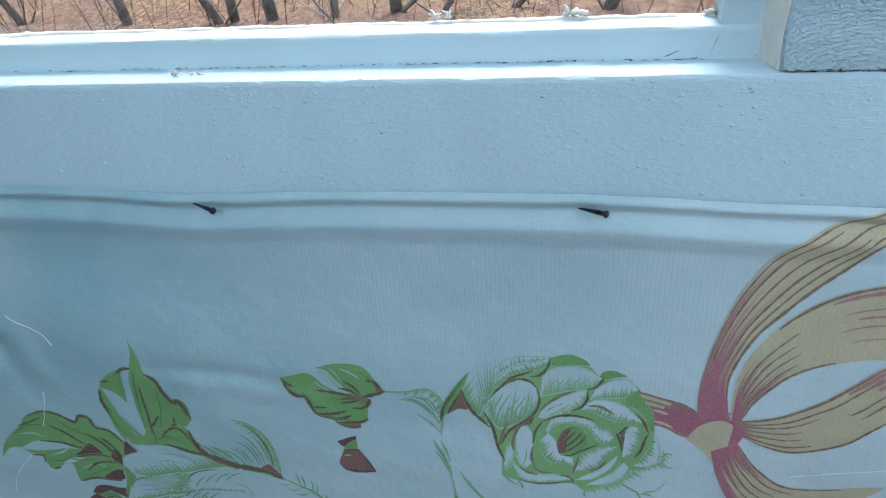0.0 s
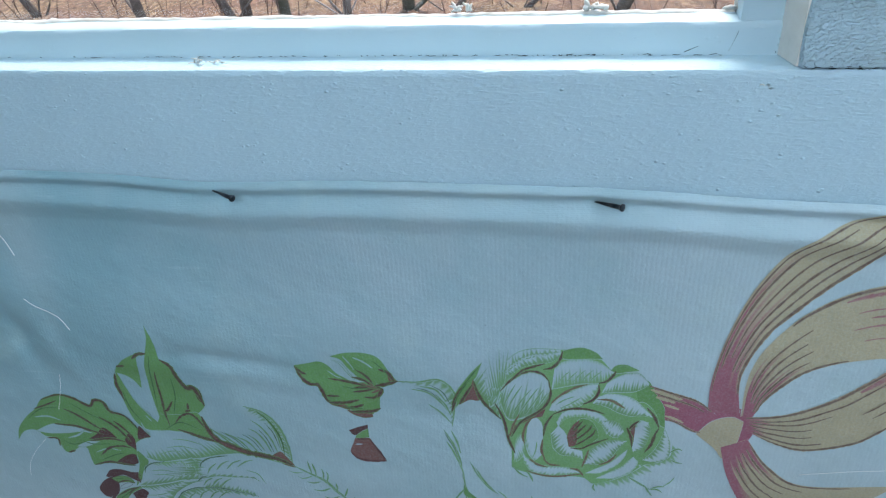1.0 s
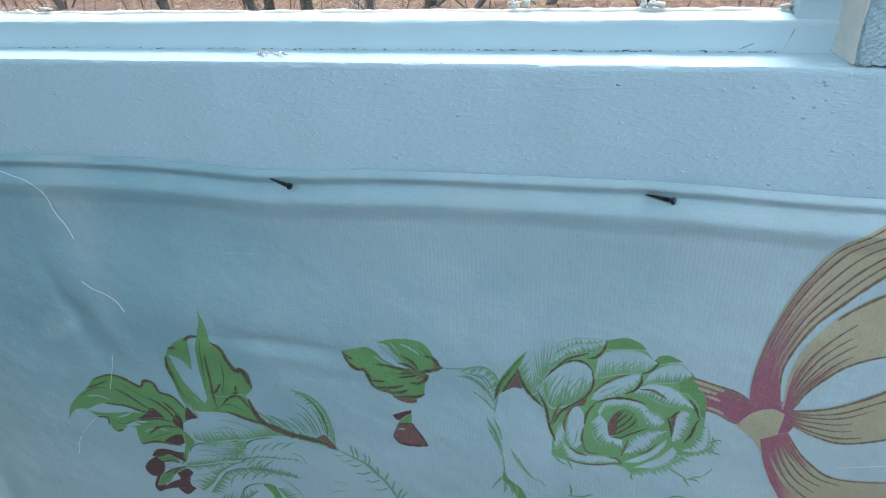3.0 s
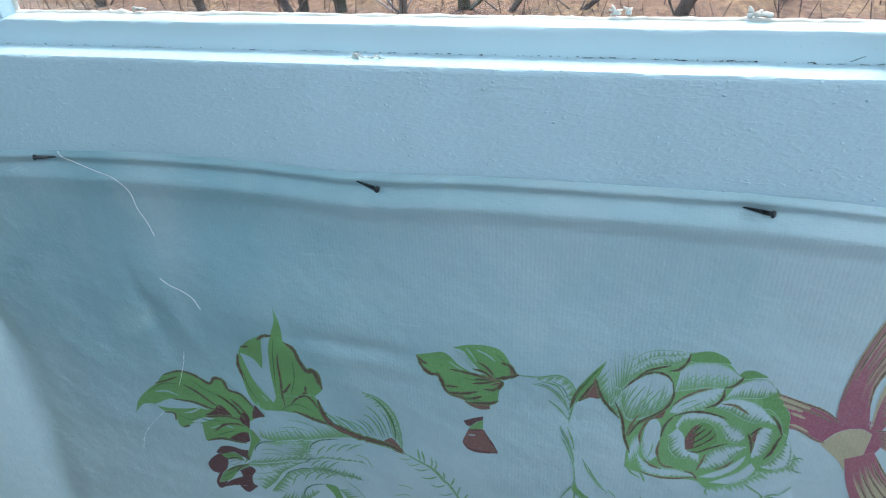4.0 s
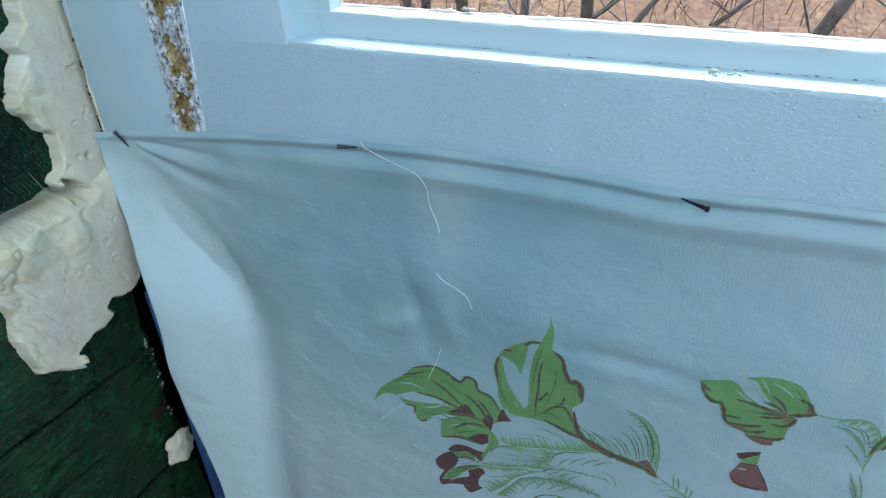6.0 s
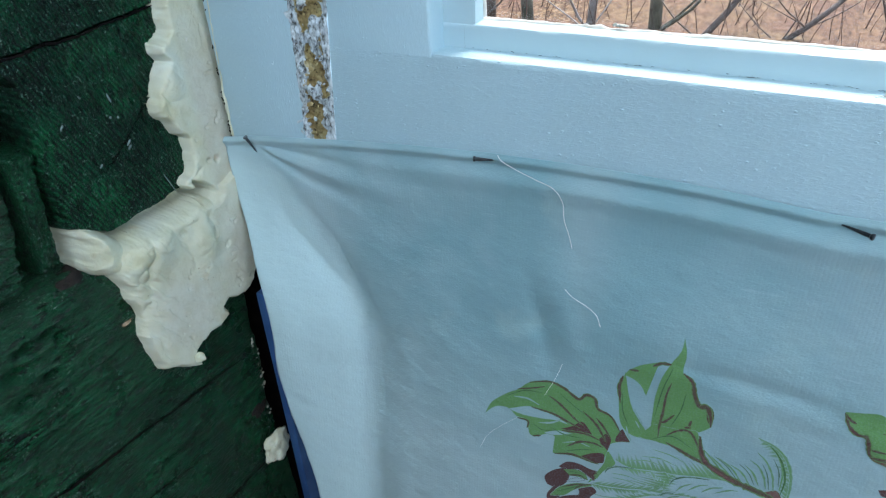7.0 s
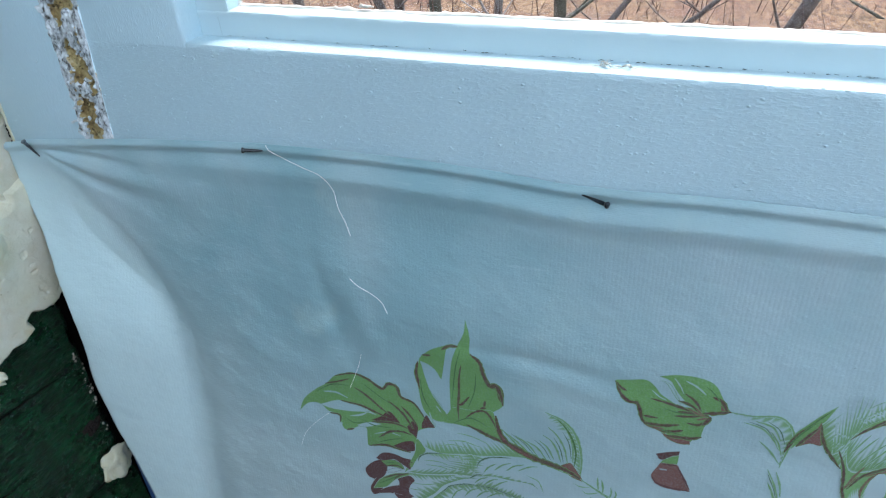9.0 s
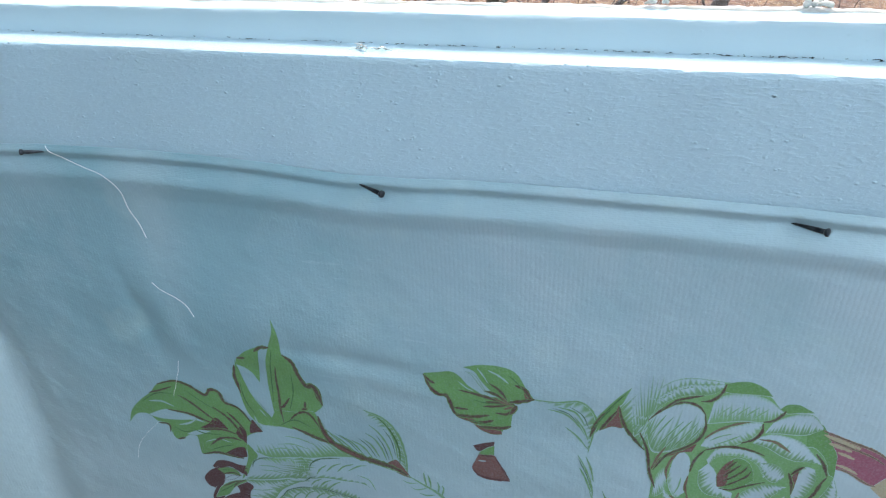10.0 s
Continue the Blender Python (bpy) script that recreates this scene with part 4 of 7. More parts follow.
art.band(MAROON, 2, [(99, 674), (106.8, 677.6)], GREEN)
art.band(MAROON, 2, [(82, 720.1), (93.8, 725.2), (106.8, 731.5)], GREEN)
art.band(DARKG, 1.3, [(72.1, 708.7), (88.6, 720.6), (105.4, 724)], GREEN)
art.band(DARKG, 1.3, [(118, 730.1), (131.6, 721.6), (145.1, 713.9)], GREEN)
art.band(DARKG, 1.3, [(116.6, 690.2), (127.9, 687.4), (143.6, 689.1)], GREEN)
art.band(DARKG, 1.3, [(129.2, 668.8), (142.7, 676.3), (152.9, 680)], GREEN)
art.band(DARKG, 1.3, [(99, 687.7), (107.9, 684.4), (119.5, 688.7)], GREEN)

art = Motif("printed_leaf", "green printed leaf with two upright tips")
art.fill(GREEN, [(210.7, 815), (209.6, 802.8), (203.5, 787.7), (198.8, 771.9), (196.5, 753.4), (196.5, 737.8), (196.9, 722.2), (196.7, 708.2)], [(210.7, 815), (214.1, 800.9), (213.8, 784), (221.3, 778.5), (225.1, 765.3), (232, 758.1), (239.7, 752.4), (240.4, 740.2), (230.7, 729.1)])
art.fill(GREEN, [(173.2, 771.2), (181.6, 779.5), (189.3, 784.5), (195.6, 787.4)], [(171.2, 765.6), (179.1, 763.4), (184.9, 758.9), (189.4, 751.4)])
art.fill(GREEN, [(171.7, 769.9), (168.3, 749.9), (169.9, 732.8), (173, 716.6), (182.3, 708.1), (198.2, 707.8)], [(172, 765), (175.3, 750.8), (179.8, 736.9), (186.6, 725.8), (192.6, 717.8), (198.2, 707.8)])
art.fill(GREEN, [(198.5, 726.1), (215.5, 728), (231.3, 731.6), (234.7, 720.1), (240, 706.4)], [(188.5, 708), (203.7, 708.8), (216.9, 709.1), (229, 706.4), (239.7, 705.1)])
art.band(CLOTH, 1.8, [(181.5, 735.9), (185.8, 728.7), (190.4, 722.6)], GREEN)
art.band(CLOTH, 1.5, [(184.4, 723.7), (188.8, 717.3)], GREEN)
art.band(MAROON, 3, [(191.2, 782.5), (197.6, 787.6), (204.7, 788.8)], GREEN)
art.band(MAROON, 3, [(170, 764.8), (168, 753.9), (168.9, 746.5), (170.5, 737)], GREEN)
art.band(MAROON, 3, [(174.1, 772.5), (181.7, 774.1)], GREEN)
art.band(MAROON, 2.4, [(206.9, 771.9), (204.5, 757.2), (204.2, 740), (203.3, 724.8), (203.8, 713.2)], GREEN)
art.band(MAROON, 2.4, [(202.2, 732.2), (206.1, 731.5), (213.1, 741.6)], GREEN)
art.band(MAROON, 2.4, [(226.1, 741.1), (224.8, 733.4)], GREEN)
art.band(MAROON, 2.4, [(222.1, 732.5), (227, 734.2)], GREEN)
art.band(MAROON, 2.4, [(208.4, 716.9), (217.3, 727), (225.9, 729.9), (232.9, 721.1), (237.9, 708.1)], GREEN)
art.band(MAROON, 4.6, [(214.2, 783.5), (222, 777.5), (224.9, 766.4), (229.8, 757.2), (235.1, 758.5), (239.1, 750), (240.4, 740.2)], GREEN)
art.fill(MAROON, [(231.9, 757.5), (236.9, 759.9), (240.9, 753.7), (240.9, 740.3)], [(231.9, 757.5), (235.2, 754.6), (236.8, 747.2), (240.9, 740.3)], GREEN)
art.band(DARKG, 1.4, [(206.5, 786.8), (201.3, 762.9), (198.4, 733.4)], GREEN)
art.band(DARKG, 1.4, [(218.7, 765.6), (217, 747.2), (211.7, 729.3)], GREEN)
art.band(DARKG, 1.4, [(198.7, 709.8), (214.3, 719.7), (229.4, 714.5)], GREEN)
art.band(DARKG, 1.4, [(171.2, 747.4), (173.4, 730.3), (180.1, 715.7)], GREEN)

art = Motif("printed_bud", "dark red printed bud with green sepals")
art.fill(MAROON, [(124.7, 647.2), (132.3, 656.3), (142.7, 658.9), (153.2, 656.9), (162, 657.3)], [(124.7, 647.2), (131.3, 646.2), (143.3, 651.8), (152, 647.4), (157.5, 643.7)])
art.fill(MAROON, [(130.7, 648.1), (120.6, 640.9), (112.7, 629.8), (114.4, 620.3), (122.3, 617.8)], [(130.7, 648.1), (135.4, 644.7), (134, 633.3), (128.3, 623), (122.3, 617.8)])
art.fill(MAROON, [(122.2, 621), (115.8, 607.4), (117.7, 598.5), (125.1, 601.9)], [(127.9, 622.2), (127.9, 615.1), (127.8, 609), (125.1, 601.9)])
art.fill(MAROON, [(143.8, 630.3), (154.9, 635.6), (160.7, 631.2), (156.1, 623), (154.1, 613), (158.7, 609.3)], [(143.8, 630.3), (145.3, 621.1), (139.2, 609.1), (141.7, 601.8), (147.5, 598.5), (158.7, 609.3)])
art.fill(MAROON, [(125.1, 605.7), (133.6, 612.9), (145.8, 619.4)], [(123.9, 601.7), (136, 605.7), (147.1, 607.1)])
art.fill(GREEN, [(129.5, 645.9), (141.8, 650.8), (149.2, 649.2), (152.3, 643)], [(129.5, 645.9), (135.7, 641.9), (144, 643.2), (152.3, 643)], MAROON)
art.fill(GREEN, [(118.4, 606.3), (127.3, 622), (141.9, 633.7), (163.3, 641.4)], [(118.4, 606.3), (131.8, 612.7), (143.4, 627.3), (163.3, 641.4)])
art.fill(CLOTH, [(132.8, 633.1), (142, 640.6), (150.3, 642)], [(132.8, 633.1), (140.7, 635), (150.3, 642)], MAROON)
art.band(MAROON, 1.8, [(129.5, 623.3), (141.5, 632.1), (152.7, 637.6)], GREEN)
art.band(MAROON, 1.8, [(140.5, 625.3), (145.4, 632), (156.2, 639.7)], GREEN)
art.band(MAROON, 1.8, [(134.2, 640.9), (144.7, 645.5), (151.7, 642.9)], GREEN)
art.band(DARKG, 1.2, [(124.1, 614.3), (135.3, 623.5), (146.4, 633.6)], GREEN)
art.band(DARKG, 1.2, [(134.7, 646), (143.3, 648.2)], GREEN)

art = Motif("printed_bud", "feathery white and green printed rosebud on a red stem")
art.fill(GREEN, [(166.8, 683.7), (171.3, 678), (173.4, 671.7), (164.9, 659.8), (159.9, 648.4)], [(165.1, 681.5), (164.4, 670.5), (160.4, 659.2), (156.1, 650.1), (152.1, 639.1)])
art.feather(GREEN, [(171.8, 678.1), (185.4, 674.6), (204.7, 678.8), (222.3, 682.6), (240.3, 687.9), (256.5, 691.9), (269.3, 692.6)], [(169.5, 685.9), (181.1, 685.9), (197.5, 689), (216, 694.6), (232.6, 699.9), (244.5, 701.4), (255.1, 698.2)], 24)
art.feather(SAGE, [(173.1, 670.9), (190.5, 674), (209.9, 678.3), (223.7, 681.6)], [(179.3, 666.7), (194, 667.5), (209, 669.8), (223.4, 673.7)], 14)
art.feather(GREEN, [(213.8, 681.4), (218.4, 674.3), (215.7, 665.3), (203.9, 651.8)], [(195.8, 674), (189.7, 665.4), (188.7, 658.6), (189.4, 651.4)], 9)
art.feather(GREEN, [(219.9, 681), (215.9, 672.7), (215.2, 665.1), (215.8, 656.1)], [(228.2, 680.9), (224.2, 672.5), (224.9, 666.1), (227.8, 660.3)], 8)
art.feather(GREEN, [(154.4, 641), (168, 642.7), (182.9, 647.1), (198.7, 652.4), (214.7, 655.9), (232.4, 662.4), (249.3, 663.5), (265.1, 664.9), (273.1, 659.6)], [(165.1, 651.2), (177.7, 653.1), (190.6, 655.8), (206.5, 661.1), (221.4, 664.2), (236.6, 667), (252.3, 667.5), (265.6, 667.1), (273.5, 661.1)], 22)
art.feather(GREEN, [(153.9, 639.4), (168.6, 641.2), (184.2, 645.8), (200, 651.2)], [(159.5, 632.5), (172.3, 635.4), (186, 639.6), (202.4, 645.9)], 12)
art.feather(GREEN, [(163.8, 605.3), (177.9, 619.8), (188.2, 634.3), (204.4, 647.6), (219.8, 654.7)], [(154.2, 611.5), (167.5, 625.9), (179.5, 636.2), (195.4, 647.8), (211, 654.4)], 12)
art.feather(GREEN, [(170.7, 603.8), (184.7, 624.1), (196.8, 637.4), (211.6, 644.2), (228.6, 647.1), (246.8, 645.3), (266.8, 641.7)], [(181.8, 601.5), (191.9, 617.7), (201.9, 627.6), (215.6, 635), (232, 639.2), (249.3, 640.2), (266.4, 639.4)], 20)
art.feather(GREEN, [(216.1, 645.1), (231.6, 647.8), (248.4, 645.4), (264.2, 641.8)], [(221.7, 653.7), (236.3, 655.7), (251.9, 651.9), (264.9, 644.9)], 14)
art.fill(GREEN, [(227.8, 627.3), (237.2, 625.9), (241.2, 614.7), (245.8, 593.8)], [(227, 624.1), (232.8, 616.1), (235.9, 604.7), (238.9, 592.6)])
art.feather(GREEN, [(239.8, 623.3), (246.3, 612.7), (252.6, 595.1)], [(255, 628.1), (260.4, 618.4), (266.9, 602.7)], 9)
art.feather(GREEN, [(178.4, 597.6), (188.6, 593.1), (205.1, 600.7), (220.7, 615.5)], [(188.3, 612.5), (196.1, 608.8), (208.3, 613.7), (217.7, 621.2)], 12)
art.feather(SAGE, [(172.3, 579.5), (195.2, 578.6), (221.2, 593)], [(182.3, 595.1), (200, 593.6), (220.5, 605)], 12)
art.band(DARKG, 2.2, [(165.9, 657.8), (168.4, 664.5), (176.3, 670.7), (189.1, 674.5)])
art.band(DARKG, 2.2, [(219, 667.9), (221.9, 676.1), (230.8, 683.2), (248.1, 688)])
art.band(DARKG, 2.2, [(212.6, 652.5), (218.9, 659.2), (224, 661.8)])
art.band(DARKG, 2.2, [(185.9, 624.3), (194, 635.3), (206.9, 642.8), (218.4, 645.5)])
art.band(DARKG, 2.2, [(218.4, 645.5), (235.4, 647.9), (250.3, 644.8), (265.2, 641.3)])
art.band(DARKG, 2.2, [(202, 601.7), (206.4, 614.9), (214.9, 623), (227.8, 627.3)])
art.band(GREEN, 2, [(225.2, 664.8), (229.3, 671.9), (235.9, 678.2)])
art.band(GREEN, 2, [(234.1, 670), (241, 678.2), (248, 682.3)])
art.band(GREEN, 2, [(244.2, 673), (250.7, 680.3), (259, 685.2)])
art.band(GREEN, 2, [(254.1, 676.5), (262.8, 683.9), (270.2, 686.5)])
art.band(GREEN, 2, [(194.1, 618), (199.8, 630.3), (207.7, 637.6)])
art.band(GREEN, 2, [(207.1, 627), (212.9, 636.9), (221.1, 643.1)])
art.band(GREEN, 2, [(217.7, 630.1), (224.3, 639.1), (232.4, 644.9)])
art.band(GREEN, 2, [(227.2, 633.5), (234.8, 641.5), (242.2, 645.5)])
art.band(GREEN, 2, [(216.9, 648.2), (222.1, 655.3), (228.9, 660.5)])
art.band(GREEN, 2, [(224.6, 648.4), (231.4, 657.5), (237.4, 661.2)])
art.band(GREEN, 2, [(233.9, 650.7), (239.8, 657.6), (245.8, 661.7)])
art.band(SAGE, 1.5, [(172.1, 660.7), (184.7, 663.1), (196.1, 661.9)])
art.band(SAGE, 1.5, [(173, 656), (185.8, 657.6), (196.4, 655.8)])
art.band(SAGE, 1.5, [(184.3, 681.4), (198.5, 686.6), (212.7, 686.2)])
art.band(SAGE, 1.5, [(194, 689.8), (209, 693.1), (223.8, 690.5)])
art.band(SAGE, 1.5, [(158.2, 627.9), (169.4, 629.1), (181.4, 633.4)])
art.band(SAGE, 1.5, [(153.2, 619.3), (164.2, 620.2), (173.4, 623.6)])
art.band(SAGE, 1.5, [(201.5, 699.8), (215.6, 699.9), (228.3, 696.7)])
art.band(SAGE, 1.5, [(260.9, 674.4), (271.3, 670.6), (275.7, 659.4)])
art.band(SAGE, 1.5, [(269.4, 693.3), (283.6, 689), (298, 686.3)])
art.band(SAGE, 1.5, [(248.3, 636.2), (257.2, 628.6), (264.2, 616.1)])
art.band(MAROON, 3.6, [(210.3, 711.8), (222.8, 708.1), (233.6, 704.4), (246.5, 701.1)], GREEN)
art.band(MAROON, 6, [(234.5, 728.3), (237.3, 714.2), (242.9, 703.6), (252.7, 699.1), (264.7, 695), (279.2, 692.7), (293.6, 689.9), (303.8, 685.4)], GREEN)
art.band(RUST, 3, [(237.7, 711.2), (245.6, 701.5), (259.8, 696), (276.7, 692.4)], MAROON)
art.fill(RUST, [(286.6, 692.5), (295.1, 698.8), (299.6, 693.7), (306.1, 684.5)], [(286.4, 691.3), (292.3, 687.9), (297.9, 685.1), (306, 683.3)], GREEN)
art.feather(GREEN, [(304, 687.2), (304, 702.6), (301.9, 718.9), (296.1, 732.6), (286.5, 740.1), (274.8, 744.4)], [(295.3, 694.4), (295.3, 705.7), (292.5, 717.6), (287, 727.6), (280.4, 735.3), (273.5, 743.1)], 18)
art.band(GREEN, 3.4, [(303.7, 688.3), (303.7, 703.8), (301.1, 720), (295.2, 733), (286.2, 740.7), (273.9, 744.9)])
art.band(DARKG, 2, [(298.4, 695.5), (299, 710.2), (295.8, 722.9), (290.4, 732.9), (283.3, 740.4)], GREEN)
art.band(GREEN, 2.4, [(293.3, 697.3), (290.1, 711.9), (284.3, 723.1), (276.5, 730.4)])
art.band(GREEN, 2.4, [(297.2, 699.7), (296, 718.1), (290.7, 731.8), (282.4, 740.4)])
art.band(GREEN, 2.4, [(287.9, 697.2), (284.6, 708.5), (278.8, 717.4), (272.6, 720.6)])
art.band(GREEN, 2.4, [(282.7, 698.3), (277.1, 708.5), (270.2, 714)])
art.band(GREEN, 2.4, [(270.9, 695.9), (261.6, 706.3), (250.3, 712.5)])
art.band(GREEN, 2.4, [(263.1, 697.7), (252.1, 706.6), (243, 713)])
art.band(GREEN, 2.4, [(255.4, 700), (247, 708.5), (239.3, 716.3)])
art.band(GREEN, 2.4, [(276.8, 695.5), (269.5, 705.3), (260.3, 709.7)])
art.band(GREEN, 2.4, [(248.7, 702), (241.7, 707.2), (235, 712.7)])
art.band(DARKG, 1.3, [(290, 697.5), (286.9, 710.7), (281.5, 720.9)])
art.band(DARKG, 1.3, [(267.1, 697.2), (257.7, 706.9), (247, 713.4)])
art.band(DARKG, 1.3, [(280, 697.2), (273.9, 707.3), (266, 713.2)])
art.band(DARKG, 1.3, [(295.8, 703.3), (293.5, 717.7), (287.8, 728.9)])

art = Motif("printed_sprig", "thin green printed fern sprig")
art.band(GREEN, 3.6, [(302.9, 685.9), (312.9, 680.4), (323.9, 674.7), (332.7, 667.8), (341.2, 657.2), (348.5, 642.6), (353.1, 627.2), (356.5, 614.3)])
art.band(GREEN, 5, [(322.1, 676.3), (328.4, 672.2), (334.4, 665.5), (339.2, 657.6)])
art.band(GREEN, 2.2, [(318.4, 678.2), (317.5, 685.5), (317, 691.9)])
art.band(GREEN, 2.2, [(322.1, 676.3), (321.6, 683.6), (320.1, 689.9)])
art.band(GREEN, 2.2, [(327.6, 673.4), (328.4, 679.8), (327.5, 684.6)])
art.band(GREEN, 2.2, [(338, 662.3), (338.2, 667.6), (337.6, 671.4)])
art.band(GREEN, 2.2, [(348.2, 644), (349.8, 651.8), (351.9, 656.6)])
art.band(GREEN, 2.2, [(351.8, 632.9), (353.7, 640.6), (357.7, 649)])
art.band(GREEN, 2.2, [(353.2, 628.8), (356.2, 636.9), (361.6, 645.3)])
art.band(GREEN, 2.2, [(325.2, 670.3), (318.9, 667.8), (312.6, 668.3)])
art.band(GREEN, 2.2, [(332.2, 663.7), (324.7, 659.6), (317.8, 659.8)])
art.band(GREEN, 2.2, [(338.9, 655.3), (331.5, 651.3), (325.8, 653.1)])
art.band(GREEN, 2.2, [(344.6, 646.4), (338, 642), (331.1, 642.1)])
art.band(GREEN, 2.2, [(330.1, 669.9), (332.1, 678), (331.1, 682)])
art.band(GREEN, 2.2, [(342.8, 654.6), (345.8, 662.5), (347.3, 666.9)])
art.band(SAGE, 1.6, [(311.7, 679.1), (304.6, 677.4), (299.4, 679.1)])
art.band(SAGE, 1.6, [(318.6, 675.7), (310.7, 671.9), (306, 673.8)])
art.band(SAGE, 1.6, [(295.8, 643.8), (303.7, 644.8), (309.9, 642.3)])
art.band(SAGE, 1.6, [(291.7, 627.5), (299.7, 632), (306.4, 631.9)])

art = Motif("printed_leaf", "green printed leaf edged in dark red")
art.fill(GREEN, [(321.9, 787.8), (331.8, 790.8), (341.8, 793.5), (348.2, 789.9), (352.8, 784.3), (358.6, 781.1), (367, 777.7), (379.4, 779.5), (386.2, 773.6)], [(321.9, 787.8), (326.2, 778.9), (332.4, 773.9), (338.5, 772.9), (341.2, 766.8), (343.7, 758.7), (351.2, 754.2), (358.9, 751.4), (377.3, 748.8)])
art.fill(GREEN, [(366.2, 777.5), (379.4, 779.5), (385.8, 775.1), (384, 764.1), (383.1, 755)], [(354.9, 754.7), (361.1, 751.1), (368.5, 749.9), (376.5, 750.4), (383.1, 755)])
art.fill(GREEN, [(350.5, 799.3), (360.3, 802.9), (371, 804.4), (381.4, 803.6), (387.8, 799.5), (393, 790.4), (398.6, 782.1)], [(350.5, 799.3), (358, 797.3), (363.2, 789.7), (371.7, 781), (379.3, 778.4), (387.8, 778.9), (398.6, 782.1)])
art.band(CLOTH, 2.6, [(351.9, 796.4), (357.6, 794.1), (362, 787.3), (367.3, 779.8)], GREEN)
art.band(CLOTH, 2.2, [(367.7, 800.3), (375.1, 797.3), (381.5, 792.7)], GREEN)
art.band(CLOTH, 1.5, [(360.1, 800.5), (364.7, 795.1), (367.5, 789.3)], GREEN)
art.band(CLOTH, 1.4, [(346.8, 786), (352.5, 781.8), (357.7, 780.4)], GREEN)
art.band(MAROON, 2.4, [(347, 779.1), (361.8, 777.9), (374.7, 775.8), (382.2, 772.7)], GREEN)
art.band(MAROON, 2.4, [(368.4, 790), (375.7, 785.2), (380.5, 778.1)], GREEN)
art.band(MAROON, 2.4, [(364.5, 782.5), (373.1, 781.2), (379.9, 776)], GREEN)
art.band(MAROON, 2.4, [(363.9, 768.7), (374.3, 771.6), (382.9, 775.3), (387.1, 774.7)], GREEN)
art.band(MAROON, 2.4, [(372.3, 765.2), (379.8, 765.8), (384.2, 770.9)], GREEN)
art.band(MAROON, 2.4, [(343.4, 763.1), (353.6, 763.7)], GREEN)
art.band(MAROON, 2.4, [(365.7, 773.3), (374.6, 774.7), (382.4, 774.8)], GREEN)
art.band(MAROON, 2.4, [(323, 786.4), (326.1, 782.7), (330.4, 781.2)], GREEN)
art.band(MAROON, 3.2, [(321.8, 787.3), (326.2, 778.5), (332.4, 773.4), (338.5, 772.9), (341.2, 766.8), (343.7, 758.7), (352.1, 754.4)], GREEN)
art.band(MAROON, 3.2, [(344.3, 756.6), (357.5, 758.3), (368.5, 762)], GREEN)
art.band(MAROON, 3.2, [(356.9, 752.8), (364.7, 754.9), (371.2, 758)], GREEN)
art.band(MAROON, 3.2, [(361, 750), (375.8, 752), (383.6, 755.6)], GREEN)
art.band(MAROON, 3.2, [(385.6, 792.1), (392.2, 789.8), (396.1, 782.4)], GREEN)
art.band(MAROON, 3.2, [(381.7, 776.7), (389.5, 779.1), (398.7, 782.7)], GREEN)
art.band(MAROON, 3.2, [(382.5, 766.2), (385.1, 770.9), (387.1, 775.3)], GREEN)
art.fill(RUST, [(343.7, 759.2), (348.5, 757.7), (354.2, 756.8), (360.2, 754.3)], [(343.5, 757.6), (346.8, 754.7), (352.9, 753.4), (359.8, 751.5)], GREEN)
art.fill(RUST, [(357.1, 751.2), (365.1, 750.5), (376.5, 750.4)], [(357.1, 751.2), (362.9, 746.8), (370.2, 745), (377, 746.5)], GREEN)
art.fill(RUST, [(391.3, 789.2), (394.4, 786.4), (397.8, 782.6)], [(392.3, 782), (394.8, 781.2), (397.8, 782.6)], GREEN)
art.band(RUST, 2, [(376.9, 780.2), (380, 776.5), (383.2, 774.3)], GREEN)
art.band(RUST, 2, [(378.5, 770.1), (382.2, 772.2), (384.9, 774)], GREEN)
art.band(RUST, 2, [(371.5, 778.4), (376.5, 776), (382, 774.7)], GREEN)
art.band(DARKG, 1.2, [(381.1, 798.9), (386.6, 794.6), (391.3, 789.2)], GREEN)
art.band(DARKG, 1.2, [(356.9, 773.1), (366.5, 772.4), (376.3, 774)], GREEN)
art.band(DARKG, 1.2, [(353, 754.5), (363.6, 753.7), (372.5, 753.8)], GREEN)

art = Motif("printed_petal", "small dark red printed petal")
art.fill(MAROON, [(355.9, 729.9), (363.2, 734.1), (371.7, 737.7)], [(355.9, 729.9), (360.4, 725.4), (371.2, 733)])
art.fill(GREEN, [(360.8, 724.8), (366.5, 730.6), (371.7, 733.7)], [(360, 721.8), (365.6, 722.7), (371.3, 724.9)])
art.fill(RUST, [(360, 722.4), (357.6, 716.2), (354.9, 708.1), (359.3, 702.1), (370.8, 700.8), (383, 702.8)], [(360, 722.4), (371.2, 724.3), (374.3, 717.9), (378.5, 709.2), (383, 702.8)])
art.band(CLOTH, 1.8, [(359.4, 716.5), (365.6, 717.5)], RUST)
art.band(MAROON, 2.2, [(355.3, 708.2), (359.8, 702.2), (370.8, 700.8), (383, 702.8)], RUST)
art.band(MAROON, 1.6, [(360.9, 721.9), (371.2, 723.7)], RUST)
art.band(MAROON, 1.6, [(372, 722.7), (377.5, 713.2), (382.7, 703.9)], RUST)

